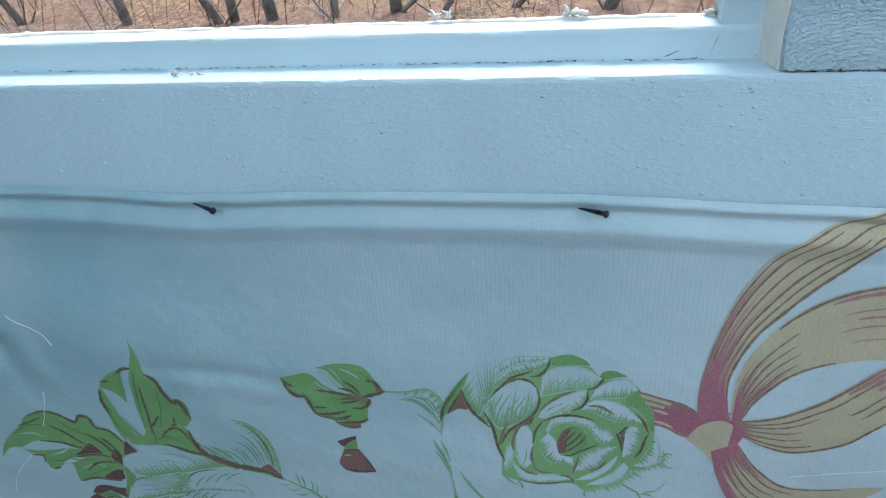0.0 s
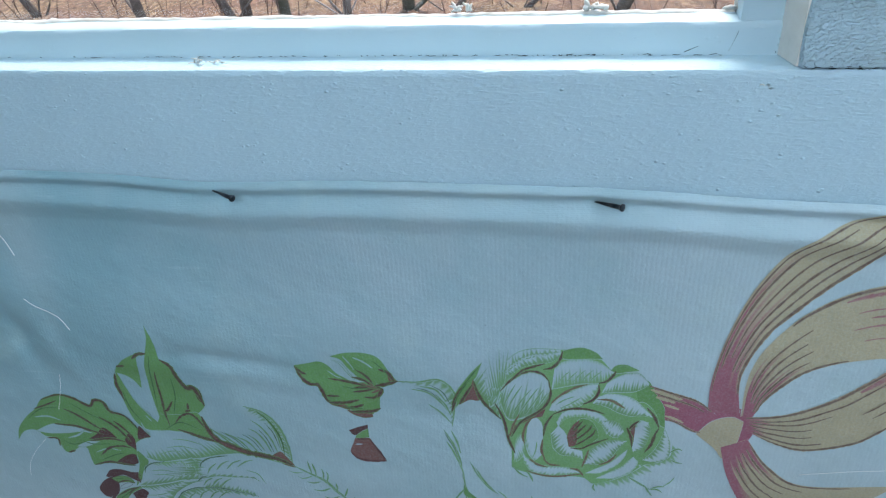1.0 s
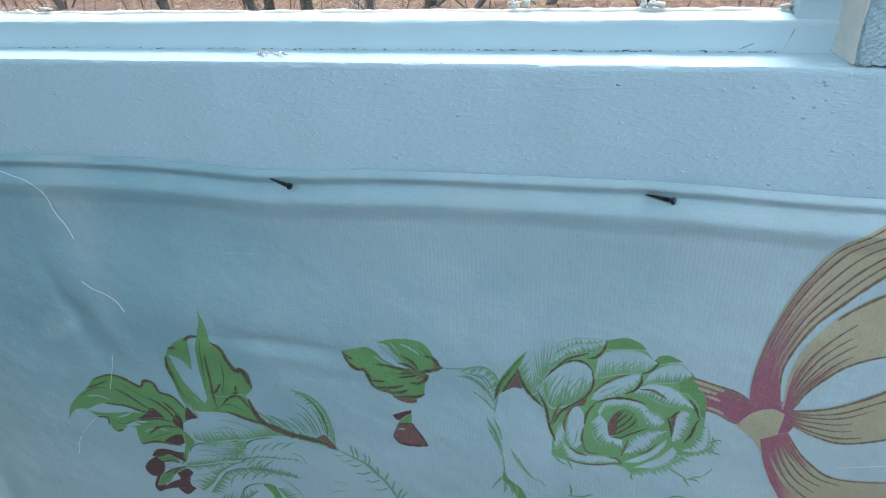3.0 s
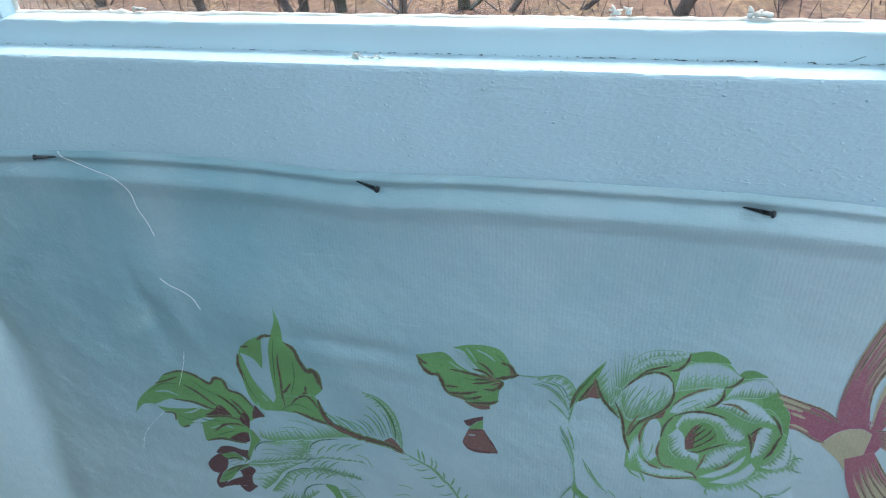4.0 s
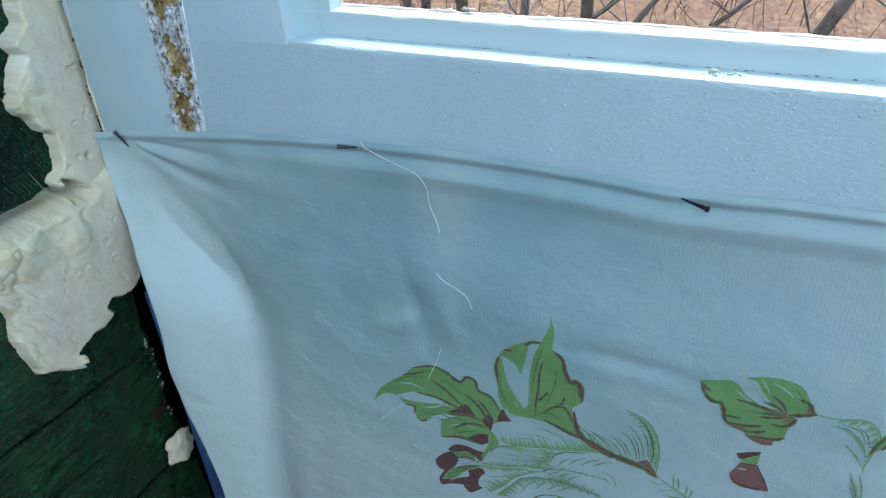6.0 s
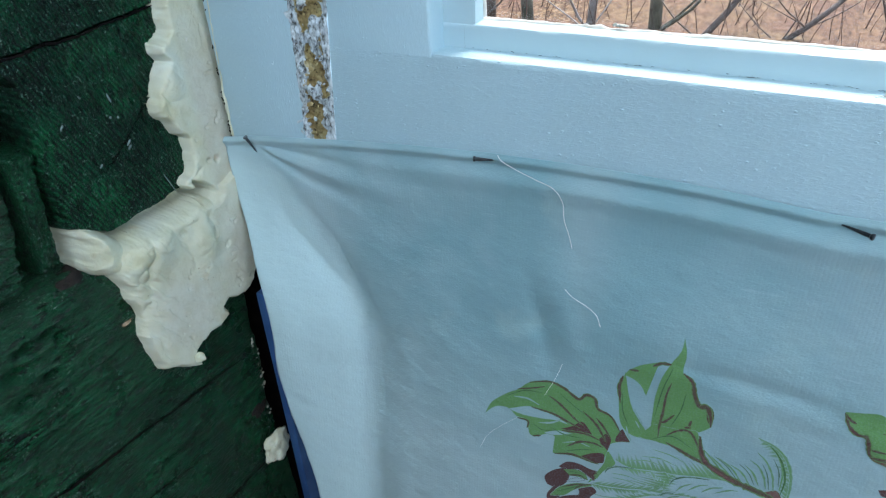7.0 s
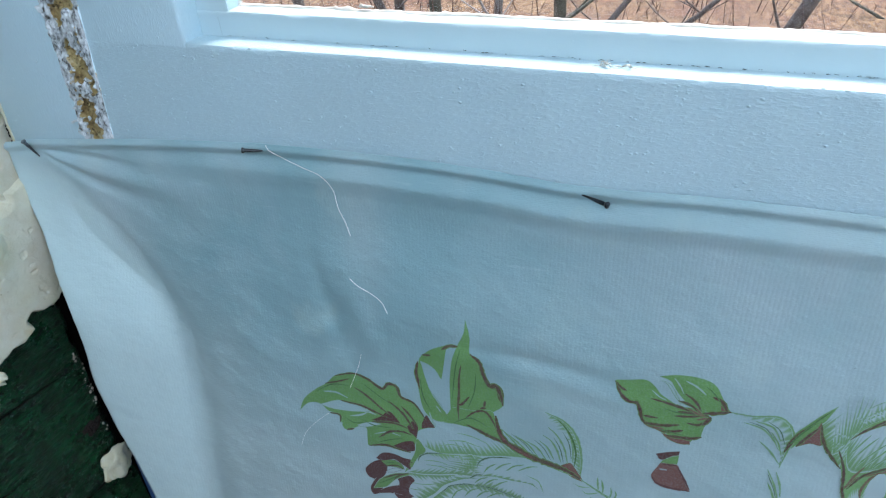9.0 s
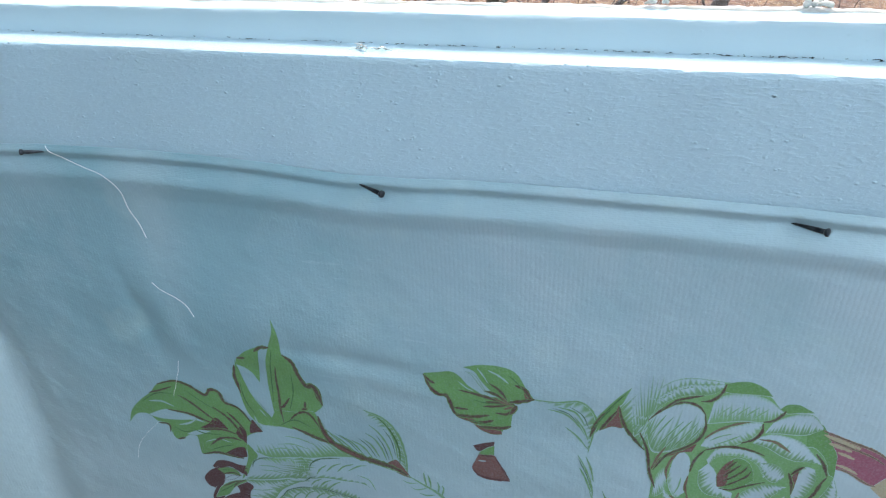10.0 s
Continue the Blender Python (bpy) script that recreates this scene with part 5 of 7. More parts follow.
art = Motif("printed_petal", "large pale printed petal shaded with green strokes")
art.feather(GREEN, [(395.7, 782.4), (413.2, 783.1), (426.5, 786.8), (434.4, 782.3), (438.8, 771.9), (437.3, 757.7), (435.1, 741.4)], [(395.6, 781.3), (412.2, 779.8), (423.1, 776.2), (429.7, 768.5), (432.4, 758.3), (433.7, 750.6), (434.7, 741.3)], 14)
art.band(GREEN, 2.4, [(395.7, 782.4), (412.4, 783), (426.5, 786.3), (434, 782.3), (438.8, 772.4), (437.3, 757.7), (435.2, 742.4)])
art.band(GREEN, 2.2, [(407.8, 776.2), (418.9, 774.2), (426.7, 767.2), (432.3, 757.1)])
art.band(GREEN, 2.2, [(413.8, 779.5), (425.2, 776.9), (432, 766.4)])
art.band(GREEN, 2.2, [(419.4, 762.6), (427.2, 755.1), (434.4, 745.4)])
art.band(GREEN, 2.2, [(425, 772.5), (430.6, 763.9), (434.6, 752.9)])
art.band(GREEN, 2.2, [(428.7, 739.1), (435.2, 726.6), (439.5, 712.4), (440.9, 701.5)])
art.band(GREEN, 2.2, [(430.6, 728.4), (435.8, 717.8), (439.3, 707)])
art.band(GREEN, 2.2, [(434.2, 738.7), (438.2, 728.5), (440.5, 717.6)])
art.band(DARKG, 1.2, [(410.8, 777.6), (421, 774.9), (428.7, 766.1)])
art.band(DARKG, 1.2, [(429.5, 735.6), (435.5, 722.8), (439.1, 711.3)])
art.band(DARKG, 1.2, [(421.3, 781.3), (430, 775.1), (435.1, 763.2)])

art = Motif("printed_petal", "pale oval printed petal under the rose")
art.fill(GREEN, [(435.1, 755.2), (437.6, 771.2), (443.7, 783.1), (450.7, 793.6), (458.3, 802.9)], [(435.1, 755.2), (440.1, 762.6), (445.3, 773), (451.3, 782.1), (458.3, 802.9)])
art.feather(GREEN, [(452.2, 787.2), (455.2, 777.2), (461.4, 766), (469.4, 754.6)], [(461.1, 802.6), (464.1, 792), (468, 779.7), (472.7, 767)], 11)
art.fill(RUST, [(441.8, 763.9), (447.1, 775.3), (450.1, 782), (451.8, 788.2)], [(441.8, 763.9), (448.5, 768.9), (455.8, 770.4), (451.8, 788.2)], GREEN)
art.band(MAROON, 2.6, [(435.6, 756.4), (439.6, 771.9), (445.7, 782.7)], GREEN)
art.band(MAROON, 2.6, [(452.2, 786.2), (454.8, 776.1), (459.8, 765.9), (470.2, 752.5)], GREEN)
art.band(MAROON, 2.6, [(441.3, 763.9), (446.2, 774.1), (450.9, 783.1)], GREEN)
art.band(DARKG, 1.4, [(443.6, 780.4), (449.9, 790.1), (455.5, 798.3)], GREEN)
art.band(DARKG, 1.4, [(436.8, 763.4), (443.5, 777.7), (449, 787)], GREEN)
art.fill(GREEN, [(442.2, 690.5), (444.1, 678), (449.6, 670.7), (456.6, 662.3), (464.1, 634.6)], [(442.2, 690.5), (440.8, 674.4), (445.1, 667.6), (451.9, 654.6), (457.6, 633.5)])
art.band(GREEN, 2.2, [(441.2, 700.3), (441.8, 690.5), (442.8, 681.1)])
art.band(GREEN, 2.2, [(441.4, 679), (436.2, 670.6), (431.8, 662.2)])
art.band(GREEN, 2.2, [(442.5, 671.3), (442.7, 664.7), (441.6, 659)])
art.band(GREEN, 2.2, [(445.6, 670.3), (447.7, 663.9), (448.3, 657)])
art.band(GREEN, 2.2, [(450.5, 668.8), (452.1, 661.8), (451.4, 654.5)])
art.band(GREEN, 2.2, [(447.1, 709.3), (451.9, 696.2), (460, 682.7), (467.8, 675.3)])
art.band(GREEN, 2.2, [(450.4, 703.3), (457, 689.3), (464.7, 678.8)])
art.band(SAGE, 1.6, [(438.5, 707.6), (441.2, 699.1), (442.2, 689.3)])
art.band(SAGE, 1.6, [(466.9, 679), (471.7, 674.4), (474.3, 669.4)])

art = Motif("printed_rose", "open printed rose with white petals and green shading")
art.fill(SAGE, [(467.8, 758.3), (467.5, 776.1), (471.1, 791.5), (478.9, 804.5), (488.6, 811.9), (503.6, 814.5), (518.4, 816.8), (535.2, 810.9), (545.1, 800.7), (559.7, 800.4), (566.9, 793.8), (576.5, 777.7), (580.1, 765.3), (581.2, 755.1)], [(467.8, 758.3), (472.6, 746.1), (474.7, 732.7), (480.2, 720), (477.7, 705.9), (488.4, 701.2), (507.4, 698.6), (528.1, 699.1), (537.5, 693.1), (551.9, 699.2), (563.4, 707.5), (570.6, 715.9), (580.2, 721.9), (581.2, 755.1)])
art.petal(GREEN, [(467.6, 778.1), (471.1, 788.4), (477.4, 798), (485, 805.2), (494.4, 809.5), (503.7, 811.2), (510.3, 815.1)], [(466.8, 787.1), (471.2, 800), (478.1, 809.1), (485.6, 814), (494.2, 816), (503.6, 816.3), (510.3, 816)], 0.95, 0.1, 20)
art.petal(GREEN, [(470.3, 781.4), (477.4, 793), (485, 800), (492.6, 803.3), (500.2, 804.8), (506.1, 807.2), (510.4, 812.8)], [(468.8, 784.7), (474.3, 797.8), (481.9, 806.5), (489.4, 810.5), (498.1, 812.6), (505.1, 813.7), (510.3, 814.6)], 0.75, 0.3, 18)
art.feather(GREEN, [(462.6, 763.9), (467.1, 769.8), (470.3, 780.4), (473.5, 787.6)], [(457.1, 800.4), (462.6, 806.5), (470.4, 810.4), (477.3, 810.9)], 9)
art.petal(GREEN, [(470.7, 780.4), (471.1, 766.9), (475.9, 754.2), (485.5, 756), (495, 762.2), (501.2, 769.5), (503.6, 779.7)], [(470.7, 780.4), (476.6, 789.9), (483.6, 794.9), (490.5, 796.9), (498.2, 795), (502.9, 788.9), (503.6, 779.7)], 0.72, 0.06, 18)
art.fill(GREEN, [(510.7, 815.1), (518.3, 818.1), (525.6, 818.7), (533.1, 815.3), (537.4, 810.7)], [(510.7, 815.1), (511.7, 809.2), (520.6, 809.5), (529, 810.3), (537.4, 810.7)])
art.petal(SAGE, [(505, 782.9), (515.3, 786.4), (525.4, 789.1), (534.7, 790), (541.2, 793.2), (545.2, 799.7)], [(506.4, 800.1), (510.7, 805.8), (518.8, 808.9), (528, 809.8), (536.6, 807.3), (545.2, 799.7)], 0.62, 0.1, 20)
art.fill(GREEN, [(542.8, 802), (546.1, 806.3), (551.9, 807.3), (557.5, 805), (560.9, 803)], [(542.8, 802), (547, 799.4), (552.4, 801), (556.7, 802), (560.9, 803)])
art.petal(GREEN, [(538.2, 782.1), (546.4, 783.4), (553.8, 784.2), (561, 786), (567.8, 791.5)], [(541.4, 790.7), (547.3, 796.4), (554.3, 800.2), (561.5, 800.6), (567.7, 793)], 0.55, 0.1, 16)
art.petal(SAGE, [(503.7, 763.1), (512.4, 762.2), (522.6, 768.3), (530.3, 775.5), (534.5, 782.2), (535.6, 788.6)], [(503.7, 763.1), (506.2, 771), (512.5, 778.2), (521.8, 784.4), (529.2, 787.9), (535.6, 788.6)], 0.4, 0.12, 16)
art.petal(GREEN, [(532.8, 772.6), (541.7, 770.8), (549.6, 766.6), (557.7, 763.9), (565.2, 764.8), (573.2, 763.6)], [(535.5, 778), (542.8, 781.6), (552.2, 781.2), (559.9, 778.3), (566, 772), (573.2, 763.6)], 0.55, 0.1, 16)
art.fill(GREEN, [(560.3, 786.4), (565.6, 795.2), (570.1, 790.8), (574.7, 781.4), (579.2, 772.9), (580.4, 761.8)], [(561.9, 776.1), (566.3, 776.5), (572, 771.1), (575.7, 764.3), (577.9, 757.3), (581.2, 755.1)])
art.petal(SAGE, [(510.5, 747.5), (514.2, 755.1), (523.1, 759), (532.1, 758.5), (539.4, 753.1), (543.5, 744.2)], [(508.8, 751.2), (513.2, 761.8), (523.1, 766.2), (534, 764.8), (542.8, 759.1), (546.7, 748.6)], 0.5, 0.15, 18)
art.petal(GREEN, [(539.6, 756.3), (542.4, 749.1), (546.7, 743), (551.4, 742.6), (554.8, 748.1)], [(539.6, 756.3), (546, 757.9), (551.2, 755.4), (553.8, 751.9), (554.8, 748.1)], 0.3, 0.45, 9)
art.petal(GREEN, [(505.5, 741.4), (507.2, 728.8), (512.7, 721.8), (520.5, 720.8), (528.3, 718.5)], [(510.5, 748.6), (514.7, 743.3), (517.8, 736.6), (519.3, 728.9), (527.9, 725.8)], 0.6, 0, 12)
art.petal(GREEN, [(529, 712.3), (539.5, 713.5), (547.2, 720), (551.6, 729.5), (557.5, 739.5)], [(529, 712.3), (532.4, 725.1), (538.4, 732.2), (545.9, 738.1), (557.5, 739.5)], 0.4, 0.4, 14)
art.fill(GREEN, [(518.1, 729.4), (518, 740.4), (521.1, 750.3), (525.9, 757.1), (532.6, 755.4), (536.5, 748.8), (538.3, 739.4)], [(518.1, 729.4), (522.6, 728.6), (527.4, 729), (532.8, 732.8), (538.3, 739.4)])
art.petal(SAGE, [(488.5, 743.7), (487.9, 731.1), (490.1, 720.8), (494.4, 714.4), (499.2, 719.4)], [(488.5, 743.7), (490, 752.2), (493.2, 755.5), (497.6, 752.6), (499.8, 744), (499.2, 719.4)], 0.12, 0, 8)
art.petal(SAGE, [(479.4, 713.1), (481.1, 712.1), (485.2, 716.9), (486.7, 724.9)], [(479.3, 720.5), (480.4, 731.5), (483.3, 738.1), (485.7, 739.5)], 0.5, 0.3, 8)
art.petal(SAGE, [(485.1, 722.5), (486.9, 711.3), (492.1, 702.8), (501, 699.8), (513.5, 700.7), (528.7, 703.9)], [(485.1, 722.5), (489, 715.5), (496.6, 710.6), (507, 708.8), (519.4, 708.1), (528.7, 703.9)], 0.35, 0.3, 18)
art.petal(SAGE, [(530.3, 703.5), (542.1, 705.2), (551.7, 713.1), (556.9, 722.3), (558.6, 730.8)], [(530.3, 703.5), (537.8, 708.6), (547.5, 715.5), (554.4, 724.8), (558.6, 730.8)], 0.15, 0.1, 8)
art.petal(SAGE, [(538, 699.2), (551.8, 700.4), (561.8, 707.3), (566.4, 717.7), (563.1, 723.9)], [(538, 699.2), (547.4, 705.6), (555.7, 712.4), (560, 719.1), (563.1, 723.9)], 0.1, 0.15, 10)
art.petal(GREEN, [(562.3, 729.1), (560.1, 741), (561.4, 752.2), (565.2, 760), (570.2, 759)], [(562.3, 729.1), (568.1, 733.1), (571.1, 741.9), (572.2, 750.4), (570.2, 759)], 0.1, 0.5, 9)
art.petal(GREEN, [(569.3, 721.3), (576.1, 731.2), (579.8, 743.2), (581.2, 754.5)], [(569.3, 721.3), (578.8, 720), (586.3, 726.3), (585.7, 741.7), (581.2, 754.5)], 0.55, 0.2, 12)
art.feather(SAGE, [(567.4, 715.4), (578.9, 718.8), (587.4, 726.5), (588.2, 739.8)], [(571.4, 707.5), (581.2, 716), (591.3, 719.5), (593.5, 733.5)], 9)
art.feather(SAGE, [(536.7, 693), (551.9, 698.7), (564.1, 707.6), (571.3, 716)], [(537.8, 689.4), (555.2, 692.6), (569.4, 702.5), (578, 712)], 10)
art.fill(RUST, [(518.1, 729.4), (516.8, 740.3), (520.7, 750.8), (524.4, 755.2)], [(518.1, 729.4), (522.8, 731.9), (523.5, 743.1), (524.4, 755.2)], GREEN)
art.band(MAROON, 1.7, [(521.7, 730.7), (527.8, 735.8), (533.8, 742.8), (535.8, 748.2)], GREEN)
art.band(MAROON, 1.7, [(520.6, 735.1), (526, 740.1), (531.2, 746.9), (533.2, 752.2)], GREEN)
art.band(MAROON, 1.7, [(520.4, 739.6), (524.9, 745.4), (529.3, 752.1)], GREEN)
art.band(MAROON, 1.7, [(520.6, 744.8), (523.9, 750.1), (526.8, 755)], GREEN)
art.band(MAROON, 1.7, [(519.3, 728.4), (526.6, 728.4), (533.5, 732.9), (544.9, 740.4)], GREEN)
art.fill(RUST, [(474.2, 730.5), (478.4, 744.5), (488.8, 755.7), (501.3, 764.6)], [(474.2, 730.5), (481.6, 745.9), (492, 754.4), (499.1, 756.5)], SAGE)
art.fill(RUST, [(558.5, 745.3), (559.5, 752), (562.1, 756.8)], [(558.5, 745.3), (561.4, 734.9), (562.1, 756.8)], SAGE)
art.band(MAROON, 2.3, [(470.3, 778.9), (476.6, 787.8), (483.2, 794.4), (490.8, 797.4), (498.5, 795.5), (502.9, 789.9)], SAGE)
art.band(MAROON, 2.3, [(477.4, 787.9), (485.1, 797.5), (492.7, 801.4), (500.2, 804.3)], SAGE)
art.band(MAROON, 2.3, [(498.8, 799.5), (504.8, 801.4), (509.5, 807.6), (511.4, 815.2)], SAGE)
art.band(MAROON, 2.3, [(502.9, 789.9), (504.4, 777.8), (500.8, 767.3), (493.5, 758.7), (484, 750.6), (477.5, 735.8)], SAGE)
art.band(MAROON, 2.3, [(535.8, 790.1), (540.6, 792.1), (544.6, 797.6), (546.1, 801.8)], SAGE)
art.band(MAROON, 2.3, [(535.9, 788.6), (536, 781.9), (532.6, 775.7), (526, 770.8)], SAGE)
art.band(MAROON, 2.3, [(500, 738.6), (501.7, 749.5), (506.5, 760)], SAGE)
art.band(MAROON, 2.3, [(506.5, 760), (516.9, 765.5), (528.5, 766.8), (541, 763.7)], SAGE)
art.band(MAROON, 2.3, [(568.2, 772.2), (573.4, 765.1), (577.4, 755.1)], SAGE)
art.band(MAROON, 2.3, [(466.3, 767.6), (472.2, 752.7), (475.5, 733.9), (480.2, 720)], SAGE)
art.band(MAROON, 2.3, [(558, 751.3), (560.7, 756), (564.1, 760.3)], SAGE)
art.band(MAROON, 2.3, [(556.4, 752.7), (559.8, 743.8), (561.1, 733.7)], SAGE)
art.band(MAROON, 2.3, [(570, 729.8), (573.8, 738.4), (575.5, 748.2), (577.5, 754.6)], SAGE)
art.band(RUST, 2, [(504.7, 769.8), (510.6, 777.5), (519.9, 784.8), (528.8, 788.4)], SAGE)
art.band(RUST, 2, [(490.2, 715.1), (496.6, 710), (503.7, 708)], SAGE)
art.band(RUST, 2, [(500.2, 716.1), (505.3, 710.9), (512.7, 710.4)], SAGE)
art.band(RUST, 2, [(499.6, 735.1), (499.1, 723.9), (501.8, 715.2)], SAGE)
art.band(RUST, 2, [(528, 709.4), (530.3, 719.3), (531.9, 727.2)], SAGE)
art.band(RUST, 2, [(519.4, 708.1), (525.7, 706.4), (529.7, 700.5)], SAGE)
art.band(RUST, 2, [(539.6, 712.9), (546.6, 717.1), (551.6, 724.8)], SAGE)
art.band(RUST, 2, [(486.7, 729.3), (485.7, 737.7), (488.1, 748.8), (492, 754.9)], SAGE)
art.band(RUST, 2, [(483.1, 758), (479.2, 748.5), (476.7, 738.6)], SAGE)
art.band(RUST, 2, [(535.6, 776.5), (545.1, 776), (554.2, 770.3)], SAGE)
art.band(RUST, 2, [(488.3, 703.5), (496.8, 700.4), (511.5, 699.4), (527.9, 702.7)], SAGE)
art.band(GREEN, 1.8, [(477.5, 755.4), (483.5, 769.2), (491.5, 781.7)])
art.band(GREEN, 1.8, [(481.5, 754.7), (487.8, 768.6), (496.1, 783.1)])
art.band(GREEN, 1.8, [(486.3, 756.1), (492.6, 768.9), (500, 782.4)])
art.band(GREEN, 1.8, [(491.1, 758.5), (497.3, 769.2), (502.1, 778.5)])
art.band(GREEN, 1.8, [(474.3, 760.5), (479.1, 772.9), (485.2, 784.3)])
art.band(GREEN, 1.8, [(472.7, 767), (476.7, 776.7), (480.5, 785.1)])
art.band(SAGE, 1.5, [(509.1, 787.9), (511.9, 793.1), (516.2, 798.9)])
art.band(SAGE, 1.5, [(513.7, 788.3), (517.2, 793.5), (521.5, 799.4)])
art.band(SAGE, 1.5, [(518.9, 789.6), (522.4, 795.4), (526.6, 800.9)])
art.band(SAGE, 1.5, [(524.2, 790.5), (527.6, 795.9), (531.8, 801.4)])
art.band(SAGE, 1.5, [(529.4, 791), (533.6, 796.5), (537, 800.9)])
art.band(SAGE, 1.5, [(508.2, 769), (513.5, 773.7), (520.3, 777.5)])
art.band(SAGE, 1.5, [(511.5, 766.1), (518.2, 771), (524.9, 777)])
art.band(SAGE, 1.5, [(492.7, 716.5), (495, 724.6), (495.6, 732.3)])
art.band(GREEN, 2.2, [(488.3, 702.4), (491.4, 698), (493.2, 692.1)])
art.band(GREEN, 2.2, [(478.6, 706), (484.1, 699.5), (489.7, 696.6)])
art.band(GREEN, 2.2, [(537.5, 694.4), (536.9, 689.3), (538.8, 685.7)])
art.band(GREEN, 2.2, [(559.7, 703.5), (568.2, 697.7), (576.9, 691.7)])
art.band(GREEN, 2.2, [(576.9, 691.7), (582.2, 694.8), (586.9, 695.3)])
art.band(GREEN, 2.2, [(576.9, 691.7), (582.5, 691.8), (586, 689.3)])
art.band(GREEN, 2.2, [(573.3, 694.8), (576.3, 689.2), (579.2, 684.7)])
art.band(GREEN, 2.2, [(565.8, 669.1), (571.3, 672.6), (577.9, 672.3)])
art.band(GREEN, 2.2, [(491.9, 661.7), (501.9, 661.5), (510.5, 665.4)])
art.band(GREEN, 2.2, [(493.6, 660.6), (493.5, 668.8), (492.1, 675.4)])
art.band(GREEN, 2.2, [(588.1, 724), (591.9, 721.4), (596.6, 720.3)])
art.band(GREEN, 2.2, [(586.8, 731.4), (591.7, 735.6), (594.9, 734.2)])
art.band(SAGE, 1.4, [(491, 660.3), (504.2, 659), (512, 660.1)])
art.band(SAGE, 1.4, [(567.7, 666.6), (574.9, 669.1), (582.4, 668.8)])
art.band(SAGE, 1.4, [(585.4, 695.1), (590.4, 700.2), (593, 705.3)])

art = Motif("printed_ribbon", "crimson end of the printed ribbon")
art.ribbon(CRIMSON, [(567.9, 791.6), (583.2, 786.8), (599.7, 781.2), (612.6, 770)], [(578.8, 762.1), (587.3, 760.3), (598.9, 753.4), (606.7, 752.2)])
art.along(TAN, 2.2, 0.12, 0, 0.45)
art.along(TAN, 2.0, 0.3, 0.05, 0.35)
art.along(TAN, 1.6, 0.48, 0.15, 0.4)
art.along(TAN, 1.6, 0.85, 0.1, 0.5)
art.along(MAROON, 1.2, 0.02, 0, 0.9)
art.along(MAROON, 1.0, 0.2, 0.05, 0.8)
art.along(MAROON, 1.0, 0.95, 0.1, 0.9)

art = Motif("printed_ribbon", "wide tan loop of the printed ribbon")
art.ribbon(TAN, [(606.7, 771.6), (605.4, 795.5), (607.6, 818.3), (612.7, 844.9), (622.9, 875), (636.6, 898.8), (657.4, 914.4), (684.6, 925.7), (703, 929.9)], [(626.2, 773.3), (622.4, 796.8), (623.6, 813.1), (631.5, 835.9), (644.6, 854.3), (659.5, 873.2), (675.9, 891.8), (687.3, 906.4), (707.7, 911.3)])
art.flood(CRIMSON, 0, 0.62, 0, 1, 12)
art.along(MAROON, 0.9, 0.06, 0.1, 1)
art.along(MAROON, 1.2, 0.2, 0.2, 0.8)
art.along(MAROON, 1.0, 0.42, 0.25, 1)
art.along(MAROON, 1.2, 0.64, 0.2, 0.85)
art.along(MAROON, 1.0, 0.8, 0.2, 1)
art.along(MAROON, 1.6, 0.97, 0.1, 1)

art = Motif("printed_ribbon", "second tan loop of the printed ribbon")
art.ribbon(TAN, [(627.4, 769.8), (626.5, 800.9), (631.4, 824.5), (643.1, 844.1), (656.1, 859.1), (674.7, 871.9), (695.3, 879.3), (715.7, 880.3)], [(634.2, 770.6), (638.9, 785.6), (647, 798.3), (658.1, 810.8), (672.5, 819.2), (690.1, 825), (707.1, 827), (730, 824)])
art.flood(CRIMSON, 0, 0.36, 0.15, 1)
art.along(MAROON, 1.0, 0.28, 0.15, 0.55)
art.along(MAROON, 1.0, 0.45, 0.1, 0.5)
art.along(MAROON, 1.0, 0.62, 0.1, 0.5)
art.along(MAROON, 1.1, 0.8, 0.05, 0.45)
art.along(MAROON, 1.4, 0.97, 0.05, 0.6)
art.along(MAROON, 1.6, 0.03, 0.5, 1)
art.along(CRIMSON, 3.0, 0.1, 0.7, 1)
art.along(CRIMSON, 1.2, 0.3, 0.72, 1)
art.along(CRIMSON, 1.6, 0.4, 0.76, 1)
art.along(CRIMSON, 1.2, 0.52, 0.68, 1)
art.along(CRIMSON, 1.0, 0.7, 0.7, 1)

art = Motif("printed_ribbon", "low tan loop of the printed ribbon")
art.ribbon(TAN, [(630.8, 770.2), (647.5, 773.7), (663.3, 780.6), (680.7, 793.4), (694, 806.8), (708.4, 821.8), (727.3, 835.3)], [(632.4, 758.6), (647.8, 750.1), (666.4, 744.3), (683, 747.6), (701.2, 757.3), (718.9, 776.6), (735.8, 801.5)])
art.along(CRIMSON, 2.5, 0.03, 0.3, 1)
art.along(CRIMSON, 4, 0.1, 0.6, 1)
art.along(CRIMSON, 4, 0.2, 0.7, 1)
art.along(CRIMSON, 4, 0.32, 0.76, 1)
art.along(CRIMSON, 3, 0.45, 0.85, 1)
art.flood(CRIMSON, 0, 0.14, 0, 1)
art.along(MAROON, 1.6, 0.03, 0, 0.8)
art.along(MAROON, 1.1, 0.2, 0.02, 0.8)
art.along(MAROON, 1.0, 0.33, 0.02, 0.45)
art.along(MAROON, 1.0, 0.5, 0.02, 0.35)
art.along(MAROON, 1.0, 0.68, 0.04, 0.35)
art.along(MAROON, 1.2, 0.86, 0.05, 0.4)
art.along(MAROON, 1.4, 0.98, 0.1, 0.8)
art.along(MAROON, 1.0, 0.5, 0.6, 0.9)
art.along(MAROON, 1.0, 0.66, 0.65, 0.95)

